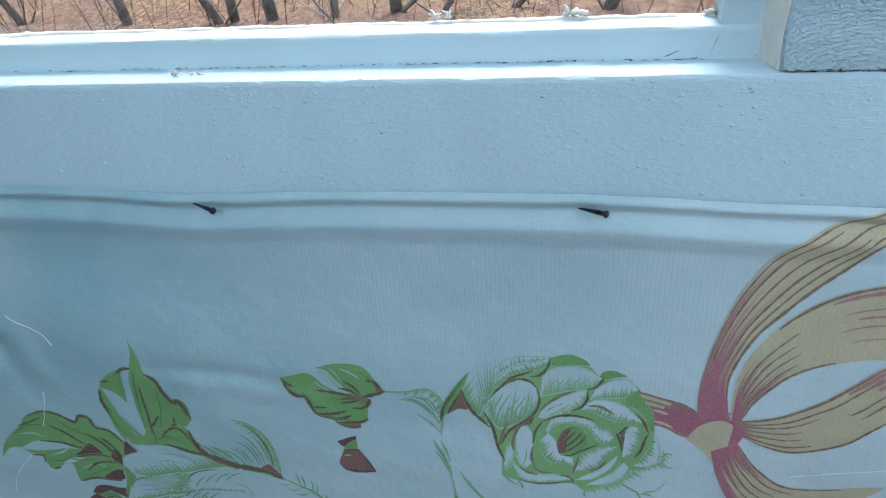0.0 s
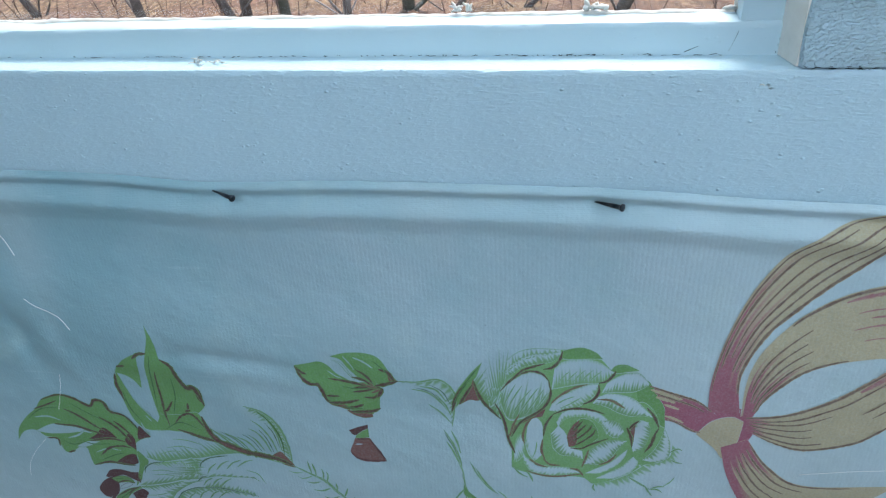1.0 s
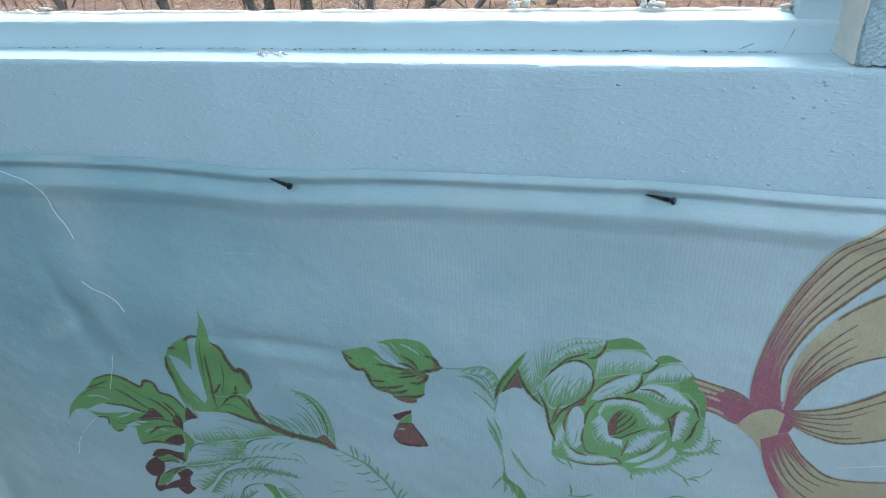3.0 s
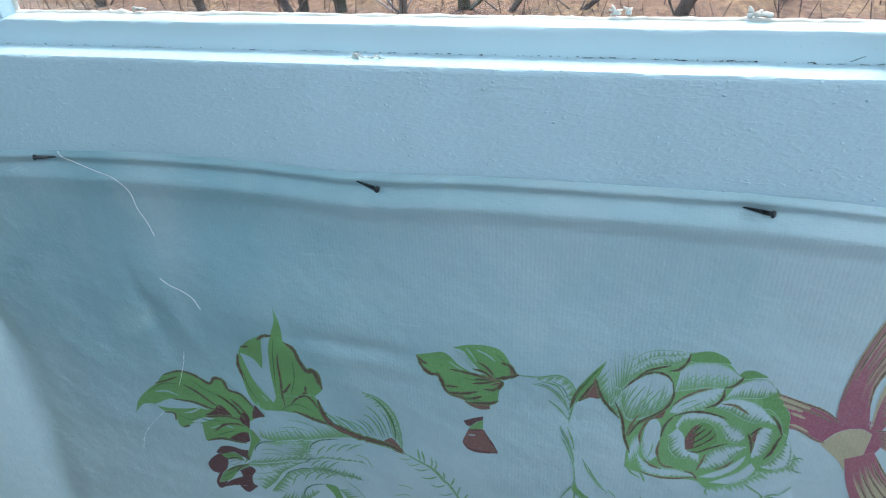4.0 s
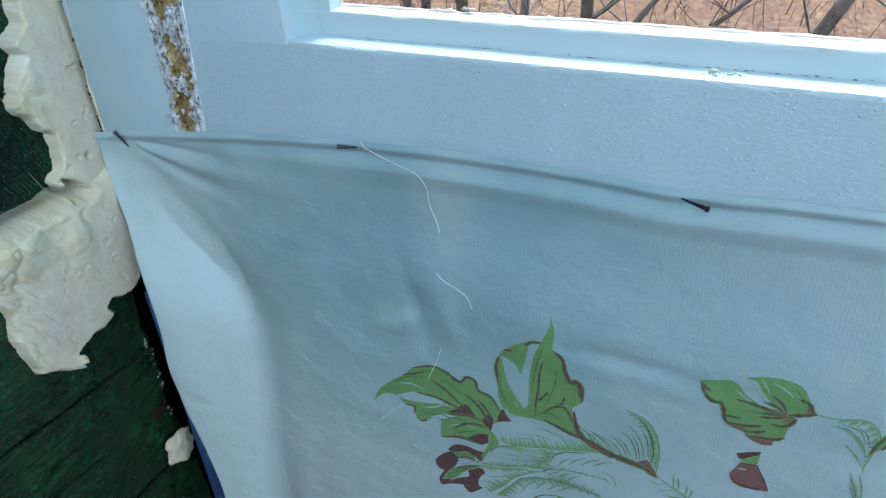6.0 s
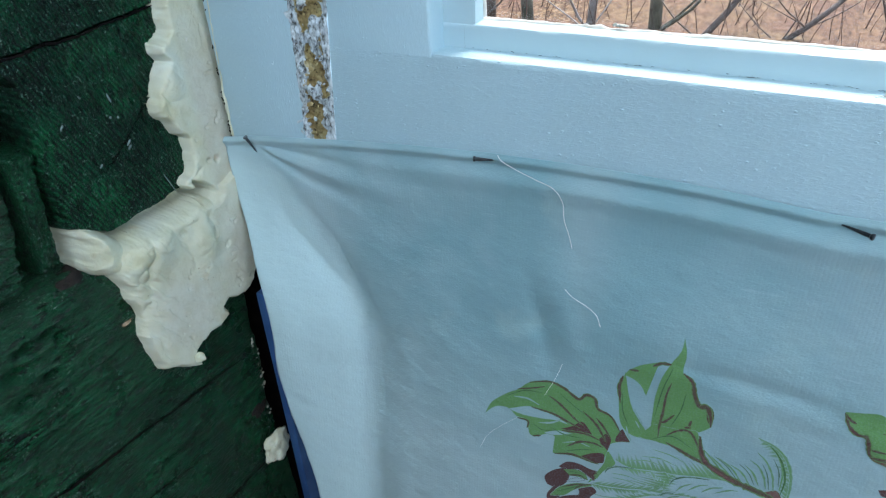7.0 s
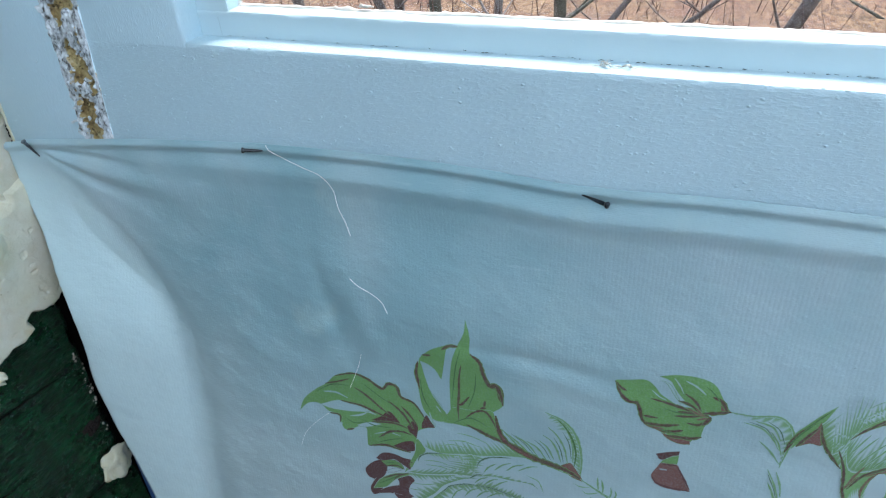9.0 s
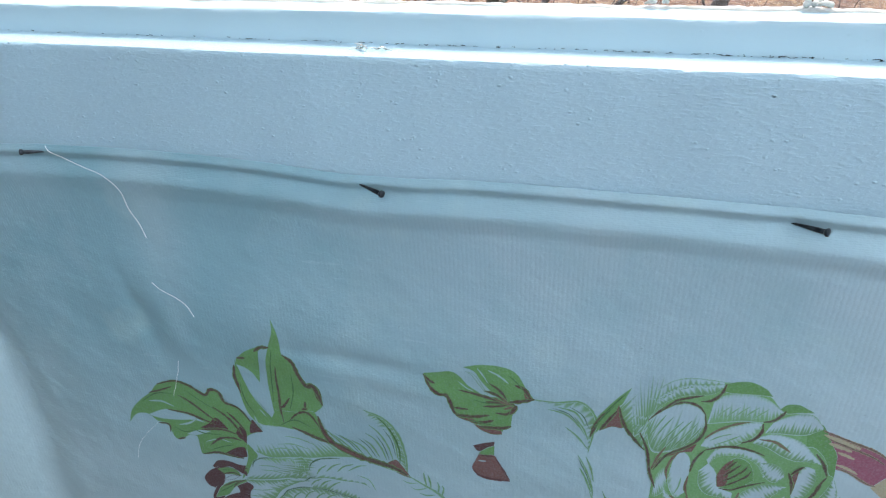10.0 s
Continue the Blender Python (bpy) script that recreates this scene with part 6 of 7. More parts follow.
art = Motif("printed_ribbon", "tan tail of the printed ribbon")
art.ribbon(TAN, [(618.9, 741), (626.9, 712.9), (643.3, 680.6), (672.4, 643.8)], [(634.5, 750.7), (651.4, 726.6), (677.3, 711.3), (733.2, 717.9)])
art.flood(CRIMSON, 0, 0.34, 0, 1)
art.flood(CRIMSON, 0, 0.85, 0, 0.2, 4)
art.along(MAROON, 1.2, 0.97, 0.05, 0.8)
art.along(MAROON, 1.2, 0.8, 0.08, 0.6)
art.along(MAROON, 1.0, 0.62, 0.1, 0.55)
art.along(MAROON, 1.0, 0.45, 0.15, 0.6)
art.along(MAROON, 1.0, 0.3, 0.2, 0.7)

art = Motif("printed_knot", "tan knot of the printed ribbon")
art.fill(CRIMSON, [(606.7, 771.6), (616.3, 773.8), (626.3, 777.5), (635.6, 770.8)], [(606.5, 753.8), (618, 745.3), (629.4, 741.1), (637.1, 755.2), (635.6, 770.8)])
art.fill(TAN, [(601.7, 751.4), (610.4, 764.3), (622.2, 769.2), (630, 766)], [(601.7, 751.4), (614.7, 739.3), (622.5, 729.9), (628.3, 746.6), (630, 766)])

for art in Motif.made:
    art.finish()
# <<< figures

# ---- log wall ----
def log_face(name, ys, zs, face, material):
    yy, zz = np.meshgrid(ys, zs, indexing="ij")
    return grid_mesh(name, np.stack([face(yy, zz), yy, zz], -1), material, flip=True)


def low_log(y, z):
    """The face of the log below the seam: rounded, checked along its length."""
    x = -0.246 + 0.004 * fnoise(y * 9, z * 14, 41)
    x = x - 0.05 * np.clip((z - 0.815) / 0.04, 0, 1) ** 2 - 0.05 * np.clip((0.49 - z) / 0.05, 0, 1) ** 2
    x = x + 0.0016 * fnoise(y * 22, z * 170, 43) - 0.0016 * np.clip(np.abs(fnoise(y * 30, z * 230, 49, 3)) - 0.25, 0, 1) + 0.0012 * fnoise(y * 120, z * 300, 45, 2)
    for z0, slope, wide, deep, a, b in ((0.6355, -0.122, 0.0013, 0.020, -0.7, -0.04), (0.474, -0.05, 0.002, 0.012, -0.12, -0.01),
                                        (0.70, -0.12, 0.0012, 0.004, -0.6, -0.2), (0.55, -0.16, 0.0012, 0.005, -0.5, -0.1)):
        line = z0 + slope * y + 0.004 * fnoise(y * 22, y * 0, 51)
        x = x - deep * (1 - smooth(0.5 * wide, 1.1 * wide, np.abs(z - line))) * smooth(a, a + 0.03, y) * (1 - smooth(b - 0.02, b, y))
    for ky, kz, kr in ((-0.25, 0.766, 0.006), (-0.25, 0.795, 0.007), (-0.215, 0.81, 0.005), (-0.205, 0.802, 0.004), (-0.30, 0.76, 0.008), (-0.225, 0.775, 0.004), (-0.235, 0.81, 0.005), (-0.155, 0.60, 0.005), (-0.17, 0.57, 0.004)):
        x = x - 0.014 * bell(y + 0.3 * kr * fnoise(z * 300, y * 300, 53), ky, kr * 1.5) * bell(z, kz, kr * 0.8) + 0.003 * bell(y, ky, kr * 2.6) * bell(z, kz - 1.6 * kr, kr * 0.8)
    return x - 0.03 * smooth(-0.013, 0.002, y + 0.006 * fnoise(z * 40, z * 0, 47))



def log_part(name, ys, zs, face, material, parent, label=""):
    return tagged(new(name, log_face(name, ys, zs, face, material)), label, "log wall", kind="structure")

log_part("wall_log_low", np.linspace(-0.62, 0.01, 380), np.linspace(0.42, 0.865, 760), low_log, green_side, None, "dark green painted log with long cracks")


def bottom_log(y, z):
    x = -0.262 + 0.004 * fnoise(y * 9, z * 14, 61) + 0.0016 * fnoise(y * 25, z * 190, 63)
    return x - 0.05 * np.clip((z - 0.43) / 0.04, 0, 1) ** 2


log_part("wall_log_bottom", np.linspace(-0.75, 0.01, 90), np.linspace(0.0, 0.47, 60), bottom_log, green_side, None, "dark green painted log near the floor")


def upper_log(y, z):
    """The log of the next course, set back, its end frayed."""
    x = -0.254 + 0.003 * fnoise(y * 12, z * 20, 71) - 0.06 * np.clip((0.856 - z) / 0.03, 0, 1) ** 2
    x = x - 0.05 * np.clip((z - 0.940) / 0.02, 0, 1) ** 2
    x = x + 0.0042 * fnoise(y * 18, z * 130 + y * 60, 73) + 0.0018 * fnoise(y * 100, z * 420, 75, 2)
    return x - 0.035 * smooth(-0.004, 0.004, y + 0.1985 - 0.165 * (z - 0.918) + 0.004 * fnoise(z * 60, z * 0, 77))


log_part("wall_log_upper", np.linspace(-0.75, -0.17, 220), np.linspace(0.835, 1.02, 150), upper_log, green_side, None, "dark green log with a splintered edge")


def end_grain(y, z):
    """The sawn end of the cross log: flat, ribbed, its lower corner rounded off, split by checks."""
    x = -0.247 + 0.0022 * fnoise(y * 14, z * 14, 81)
    x = x + 0.0016 * fnoise((y + 0.3 * z) * 300, z * 26, 83, 2) + 0.0016 * fnoise(y * 170, z * 170, 85, 3)
    low_edge = 0.858 + 0.55 * np.clip(-0.135 - y, 0, 1) + 0.10 * np.clip(y + 0.09, 0, 1) + 0.004 * fnoise(y * 40, y * 0, 87)
    x = x - 0.05 * (1 - smooth(-0.004, 0.005, z - low_edge))
    side = -0.166 - 0.6 * np.clip(z - 0.998, 0, 0.05) + 0.004 * fnoise(z * 45, z * 0, 89)
    x = x - 0.055 * (1 - smooth(-0.005, 0.002, y - side))
    check = 1.021 + 0.04 * (y + 0.1) + 0.004 * fnoise(y * 26, y * 0, 91)
    x = x - 0.02 * (1 - smooth(0.0008, 0.0018, np.abs(z - check))) * (1 - smooth(-0.05, -0.02, y))
    second = 0.945 + 0.75 * (y + 0.075) + 0.003 * fnoise(y * 50, y * 0, 93)
    return x - 0.004 * (1 - smooth(0.0004, 0.0009, np.abs(z - second))) * smooth(-0.13, -0.10, y) * (1 - smooth(-0.06, -0.04, y))


log_part("wall_log_end", np.linspace(-0.225, 0.01, 300), np.linspace(0.83, 1.12, 480), end_grain, green_end, None, "dark green painted sawn end of a cross log")


def stub(y, z):
    """A broken stub between the cross log and the next log."""
    x = -0.254 + 0.004 * fnoise(y * 40, z * 40, 121) + 0.003 * fnoise(y * 160, z * 160, 123, 3)
    side = smooth(-0.003, 0.003, y + 0.1935 - 0.08 * (z - 0.9) + 0.003 * fnoise(z * 40, z * 0, 125)) * (1 - smooth(-0.003, 0.003, y + 0.1715 - 0.06 * (z - 0.9) + 0.003 * fnoise(z * 50, z * 0, 127)))
    return x - 0.05 * (1 - side) - 0.05 * (1 - smooth(0.845, 0.856, z)) - 0.05 * smooth(0.948, 0.958, z)


log_part("wall_log_stub", np.linspace(-0.215, -0.155, 90), np.linspace(0.835, 0.965, 160), stub, green_split, None, "splintered dark green stub between two logs")


def top_log(y, z):
    x = -0.255 + 0.004 * fnoise(y * 9, z * 14, 95) + 0.0016 * fnoise(y * 25, z * 190, 97)
    return x - 0.05 * np.clip((1.075 - z) / 0.03, 0, 1) ** 2


log_part("wall_log_top", np.linspace(-0.75, -0.18, 100), np.linspace(1.045, 1.35, 90), top_log, green_side, None, "dark green painted log above the cracked one")

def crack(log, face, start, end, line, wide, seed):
    """A black strip over a split in a log for the shade inside it, broken in places and uneven in width."""
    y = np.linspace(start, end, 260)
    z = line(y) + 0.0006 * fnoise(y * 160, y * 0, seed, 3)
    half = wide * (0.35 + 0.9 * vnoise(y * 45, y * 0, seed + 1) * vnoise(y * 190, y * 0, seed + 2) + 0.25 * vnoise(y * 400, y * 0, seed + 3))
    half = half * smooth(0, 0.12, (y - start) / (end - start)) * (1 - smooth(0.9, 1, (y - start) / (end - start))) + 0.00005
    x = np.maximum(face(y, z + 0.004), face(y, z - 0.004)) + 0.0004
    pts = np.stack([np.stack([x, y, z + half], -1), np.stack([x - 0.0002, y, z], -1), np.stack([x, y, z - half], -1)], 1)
    return child("crack", grid_mesh("crack", pts, gap_black), bpy.data.objects[log], "black strip for the shade in a split of the painted wood")


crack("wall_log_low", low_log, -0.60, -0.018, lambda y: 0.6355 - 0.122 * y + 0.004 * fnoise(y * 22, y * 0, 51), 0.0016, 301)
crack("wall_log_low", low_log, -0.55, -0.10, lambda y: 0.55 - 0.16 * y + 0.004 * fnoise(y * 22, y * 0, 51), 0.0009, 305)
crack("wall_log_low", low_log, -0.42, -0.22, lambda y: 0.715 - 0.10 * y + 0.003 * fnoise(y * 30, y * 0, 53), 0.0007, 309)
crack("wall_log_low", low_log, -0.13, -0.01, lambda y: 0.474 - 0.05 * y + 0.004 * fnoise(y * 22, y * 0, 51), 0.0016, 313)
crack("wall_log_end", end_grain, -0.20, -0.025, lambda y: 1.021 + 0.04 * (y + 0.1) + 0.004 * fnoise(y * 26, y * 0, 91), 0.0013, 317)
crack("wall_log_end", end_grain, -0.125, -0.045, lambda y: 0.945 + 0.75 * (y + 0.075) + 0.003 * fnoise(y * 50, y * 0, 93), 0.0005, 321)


# black backing that gives openings between the log faces their deep shade
tagged(new("wall_log_backing", block_mesh("wall_log_backing", (-0.42, BACK, 0.0), (-0.285, 0.0, TOP), gap_black, 0)), "black backing for the shade between the log faces", "wall", kind="structure")
tagged(new("wall_log_rest", block_mesh("wall_log_rest", (-0.285, BACK, 0.0), (-0.245, -0.751, TOP), green_side, 0.01)), "dark green painted log wall", "wall", kind="structure")
tagged(new("wall_log_crown", block_mesh("wall_log_crown", (-0.285, -0.75, 1.351), (-0.245, 0.0, TOP), green_side, 0.01)), "dark green painted log wall", "wall", kind="structure")


def lump(name, y, z, x, ry, rz, rx, material, seed, label, category, rough=0.25):
    """A small crumpled lump."""
    bm = bmesh.new()
    bmesh.ops.create_icosphere(bm, subdivisions=4, radius=1)
    for v in bm.verts:
        k = 1 + rough * noise.noise(v.co * 1.6 + Vector((seed, 0, 0))) + 0.4 * rough * noise.noise(v.co * 5 + Vector((0, seed, 0)))
        v.co = Vector((x + v.co.x * rx * k, y + v.co.y * ry * k, z + v.co.z * rz * k))
    me = bpy.data.meshes.new(name)
    bm.to_mesh(me)
    bm.free()
    me.polygons.foreach_set("use_smooth", [True] * len(me.polygons))
    me.materials.append(material)
    return tagged(new(name, me), label, category)


lump("foam_crumb", -0.029, 0.503, -0.232, 0.0185, 0.0195, 0.010, foam_mat, 3.1, "small round crumb of cured foam stuck beside the jamb", "foam", 0.5)
lump("foam_crumb", -0.101, 0.7035, -0.226, 0.005, 0.005, 0.005, foam_mat, 5.7, "tiny bead of cured foam beside the sliced slab", "foam", 0.3)
lump("wood_chip", -0.176, 0.824, -0.268, 0.033, 0.017, 0.014, bare_wood, 4.3, "weathered bare wood splinter in the log seam", "wood chip", 0.25)
lump("wood_chip", -0.150, 0.776, -0.2445, 0.005, 0.0018, 0.002, plain("pale_splinter", (0.30, 0.20, 0.12), (0.45, 0.33, 0.22), 200), 2.2, "pale wood splinter stuck to the green log", "wood chip", 0.5)
lump("tow_tuft", -0.197, 0.984, -0.264, 0.011, 0.016, 0.010, tow_mat, 9.1, "grey tuft of tow in the gap between logs", "tow", 0.7)


def scuff(log, face, y, z, long, wide, lean, material, label):
    """A pale scrape where the green paint was knocked off."""
    bm = bmesh.new()
    x = float(face(np.array([y]), np.array([z]))[0])
    m = Matrix.Translation((x + 0.0006, y, z)) @ Matrix.Rotation(lean, 4, "X") @ Matrix.Diagonal((0.0007, wide, long, 1))
    for v in bmesh.ops.create_icosphere(bm, subdivisions=2, radius=1, matrix=m)["verts"]:
        v.co += Vector((0, 1, 1)) * 0.3 * wide * noise.noise(v.co * 900)
    me = bpy.data.meshes.new("scuff")
    bm.to_mesh(me)
    bm.free()
    me.materials.append(material)
    return child("scuff", me, bpy.data.objects[log], label)


scuffed = plain("scraped_pale_paint", (0.10, 0.17, 0.18), (0.26, 0.34, 0.35), 300, 0.6, 0.3)
for y, z, long, wide, lean in ((-0.0969, 0.9677, 0.0045, 0.0008, 0.2), (-0.1013, 0.9528, 0.0012, 0.0011, 0), (-0.0942, 0.9501, 0.0013, 0.001, 0.4), (-0.092, 0.927, 0.0035, 0.001, -0.8), (-0.0917, 0.9227, 0.0028, 0.0012, -0.8), (-0.123, 0.9188, 0.0022, 0.0009, -0.9), (-0.1436, 0.9596, 0.003, 0.0008, -0.7), (-0.1218, 0.9764, 0.0016, 0.0008, 0.3), (-0.0635, 0.8761, 0.013, 0.0005, 0.35), (-0.1697, 0.9254, 0.0022, 0.0008, 0.5), (-0.188, 0.9159, 0.0035, 0.0016, 1.2)):
    scuff("wall_log_end", end_grain, y, z, long, wide, lean, scuffed, "pale scrape in the green paint")
scuff("wall_log_low", low_log, -0.0266, 0.556, 0.007, 0.012, 0.5, bare_wood, "bare brown patch where paint flaked off")
scuff("wall_log_low", low_log, -0.0353, 0.5619, 0.005, 0.009, 0.2, bare_wood, "bare brown patch where paint flaked off")


def crumbs_row():
    """White drips of filler along the raw edge of the log."""
    bm, rng = bmesh.new(), random.Random(17)
    for k in range(26):
        z = rng.uniform(0.535, 0.66)
        y = -0.0125 + rng.uniform(-0.004, 0.003) - 0.05 * max(0, 0.56 - z)
        r = rng.uniform(0.0006, 0.0020)
        x = float(low_log(np.array([y]), np.array([z]))[0])
        bmesh.ops.create_icosphere(bm, subdivisions=1, radius=r, matrix=Matrix.Translation((x + 0.2 * r, y, z)) @ Matrix.Diagonal((0.7, 1, rng.uniform(0.8, 1.6), 1)))
    me = bpy.data.meshes.new("filler_crumbs")
    bm.to_mesh(me)
    bm.free()
    me.materials.append(putty)
    return tagged(new("filler_crumbs", me), "white crumbs of filler along the log edge", "crumbs", kind="stuff")


crumbs_row()

# ---- mounting foam ----
foam = base("mounting_foam", (-0.25, -0.05, 0.8), label="cream cured mounting foam squeezed out between logs and jamb", category="foam")


def shore(y, z, line):
    """Distance to a closed line of (y, z) knots, positive inside it."""
    p = np.array(line)
    q = np.roll(p, -1, 0)
    best, odd = np.full(y.shape, 1e9), np.zeros(y.shape, bool)
    for (y0, z0), (y1, z1) in zip(p, q):
        dy, dz = y1 - y0, z1 - z0
        t = np.clip(((y - y0) * dy + (z - z0) * dz) / (dy * dy + dz * dz + 1e-12), 0, 1)
        best = np.minimum(best, np.hypot(y - y0 - t * dy, z - z0 - t * dz))
        if dz:
            odd ^= ((z0 > z) != (z1 > z)) & (y < y0 + (z - z0) * dy / dz)
    return np.where(odd, best, -best)


def foam_part(name, line, ground, face, crisp, billow, sliced, label, seed, step=0.0009):
    """A body of foam as relief on the log wall, inside a torn outline.
    face(y, z): how far it stands out; billow(y, z): how lumpy its skin is; sliced(y, z): where a blade has cut it flat."""
    p = np.array(line)
    y, z = np.meshgrid(np.arange(p[:, 0].min() - 0.008, p[:, 0].max() + 0.008, step), np.arange(p[:, 1].min() - 0.008, p[:, 1].max() + 0.008, step), indexing="ij")
    wy, wz = y + 0.004 * fnoise(y * 60, z * 60, seed + 20, 2), z + 0.004 * fnoise(y * 60, z * 60, seed + 21, 2)
    d = shore(y, z, line) + 0.0016 * fnoise(y * 140, z * 140, seed, 3) + 0.0007 * fnoise(y * 500, z * 500, seed + 1, 2)
    crisp = crisp * (1 + (0.7 if crisp > 0.005 else 0.0) * smooth(0.80, 0.85, z))
    t = np.clip(np.abs(d) / crisp, 0, 1)
    rise = np.sign(d) * np.sqrt(t * (2 - t))
    soft = smooth(0, crisp * 1.2, d)
    lumps = np.abs(fnoise(wy * 30, wz * 30, seed + 4, 2))
    folds = np.abs(fnoise(wy * 75 + wz * 25, wz * 65, seed + 6, 2))
    cut = np.clip(sliced(y, z), 0, 1)
    rough = np.clip(billow(y, z), 0, 1) * (1 - 0.85 * cut)
    skin = 0.0120 * np.sqrt(lumps + 0.02) - 0.0055 + 0.0035 * np.sqrt(folds + 0.02) - 0.0016
    x = ground + (face(y, z) - ground) * rise + soft * (rough * skin + 0.0006 * fnoise(y * 70, z * 70, seed + 8, 3))
    pores = smooth(0.70, 0.78, vnoise(y * 260, z * 260, seed + 11) * vnoise(y * 60, z * 60, seed + 12) + 0.10)
    x = x - 0.0016 * pores * soft * (0.4 + 0.6 * cut)
    torn = smooth(0.86, 0.92, vnoise(wy * 90, wz * 60, seed + 13)) * (1 - cut)
    x = x - 0.0014 * torn * soft
    x = x - 0.032 * smooth(-0.0004, 0.0012, shore(y, z, FOAM_TEAR) + 0.0008 * fnoise(y * 300, z * 300, seed + 17, 2))
    loose = rough * soft + 0.5 * (1 - soft)
    y, z = y + 0.0016 * loose * fnoise(y * 110, x * 160 + z * 60, seed + 15, 3), z + 0.0022 * loose * fnoise(z * 110, x * 160 + y * 60, seed + 16, 3)
    keep = d > -0.0035
    keep = keep[:-1, :-1] | keep[1:, 1:] | keep[1:, :-1] | keep[:-1, 1:]
    me = grid_mesh(name, np.stack([x, y, z], -1), foam_mat, flip=True, keep=keep)
    attribute = me.attributes.new("cut", "FLOAT", "POINT")
    attribute.data.foreach_set("value", cut.ravel())
    ob = child(name, me, foam, label)
    ob.matrix_parent_inverse = Matrix.Translation((0.25, 0.05, -0.8))
    return ob


def near(y, z, y0, z0, ry, rz):
    return np.exp(-((y - y0) / ry) ** 2 - ((z - z0) / rz) ** 2)


FOAM_BEAD = ((-0.03, 1.3), (-0.036, 1.2), (-0.026, 1.12), (-0.039, 1.0765), (-0.0292, 1.0337), (-0.0322, 1.0158), (-0.0326, 1.0054), (-0.0377, 1.0), (-0.047, 0.9969), (-0.0472, 0.9892), (-0.0414, 0.9819), (-0.0478, 0.9765), (-0.0532, 0.9682), (-0.0578, 0.9606), (-0.0583, 0.9536), (-0.0647, 0.9518), (-0.0649, 0.9457), (-0.0611, 0.9379), (-0.055, 0.9308), (-0.0502, 0.919), (-0.0417, 0.9111), (-0.0411, 0.9023), (-0.0414, 0.8904), (-0.0453, 0.8786), (-0.0533, 0.8764), (-0.0561, 0.8701), (-0.0508, 0.8621), (-0.043, 0.8589), (-0.0411, 0.8666), (-0.0314, 0.8588), (-0.0243, 0.8467), (0.03, 0.862), (0.03, 1.3))
FOAM_SLAB = ((-0.0171, 0.8645), (-0.0332, 0.8641), (-0.0282, 0.8514), (-0.0347, 0.8483), (-0.0468, 0.8525), (-0.0632, 0.851), (-0.0758, 0.8509), (-0.0907, 0.8511), (-0.1051, 0.8512), (-0.1193, 0.8521), (-0.1318, 0.8516), (-0.1439, 0.8494), (-0.1498, 0.8385), (-0.1514, 0.8296), (-0.1485, 0.8212), (-0.1453, 0.8082), (-0.1445, 0.7984), (-0.1401, 0.7859), (-0.1398, 0.7721), (-0.1451, 0.7574), (-0.1438, 0.7387), (-0.1406, 0.7222), (-0.1389, 0.7182), (-0.1371, 0.711), (-0.125, 0.704), (-0.1079, 0.6916), (-0.0972, 0.686), (-0.0917, 0.6854), (-0.0959, 0.6948), (-0.0952, 0.7065), (-0.0852, 0.7107), (-0.0754, 0.7136), (-0.0634, 0.7123), (-0.0538, 0.7164), (-0.0452, 0.7193), (-0.0514, 0.7324), (-0.0471, 0.7353), (-0.0367, 0.7304), (-0.0239, 0.7293), (-0.0137, 0.7337), (-0.0047, 0.7427), (0.0051, 0.7548), (0.012, 0.78), (0.025, 0.88))
FOAM_ARM = ((-0.1176, 0.8526), (-0.1289, 0.8501), (-0.1355, 0.8583), (-0.1436, 0.8687), (-0.1526, 0.8754), (-0.1588, 0.8787), (-0.1619, 0.8747), (-0.1614, 0.8664), (-0.1636, 0.8568), (-0.1657, 0.847), (-0.1655, 0.8407), (-0.16, 0.8333), (-0.149, 0.8263), (-0.1416, 0.8249), (-0.1292, 0.8186), (-0.1208, 0.8356))
# the torn hole under the drip of the bead, with a split below it
FOAM_TEAR = ((-0.0485, 0.8735), (-0.0425, 0.8690), (-0.0290, 0.8580), (-0.0405, 0.8580), (-0.0455, 0.8440), (-0.0475, 0.8440), (-0.0440, 0.8570), (-0.0540, 0.8600), (-0.0480, 0.8655))
foam_part("bead", FOAM_BEAD, -0.2475,
          lambda y, z: -0.2305 + 0.05 * np.clip(y + 0.03, -0.1, 0.03) + 0.003 * near(y, z, -0.046, 0.995, 0.014, 0.012) + 0.002 * near(y, z, -0.046, 0.95, 0.016, 0.025) - 0.008 * near(y, z, -0.0165, 0.882, 0.0022, 0.0024) - 0.003 * near(y, z, -0.026, 0.884, 0.002, 0.002),
          0.0036, lambda y, z: 0.12 + 0.6 * (1 - smooth(-0.046, -0.030, y)),
          lambda y, z: 0.9 * smooth(-0.034, -0.018, y) * (1 - smooth(0.94, 1.04, z)) + 0.2 * smooth(-0.034, -0.02, y), "foam bead along the jamb, cut flat on one side", 201)
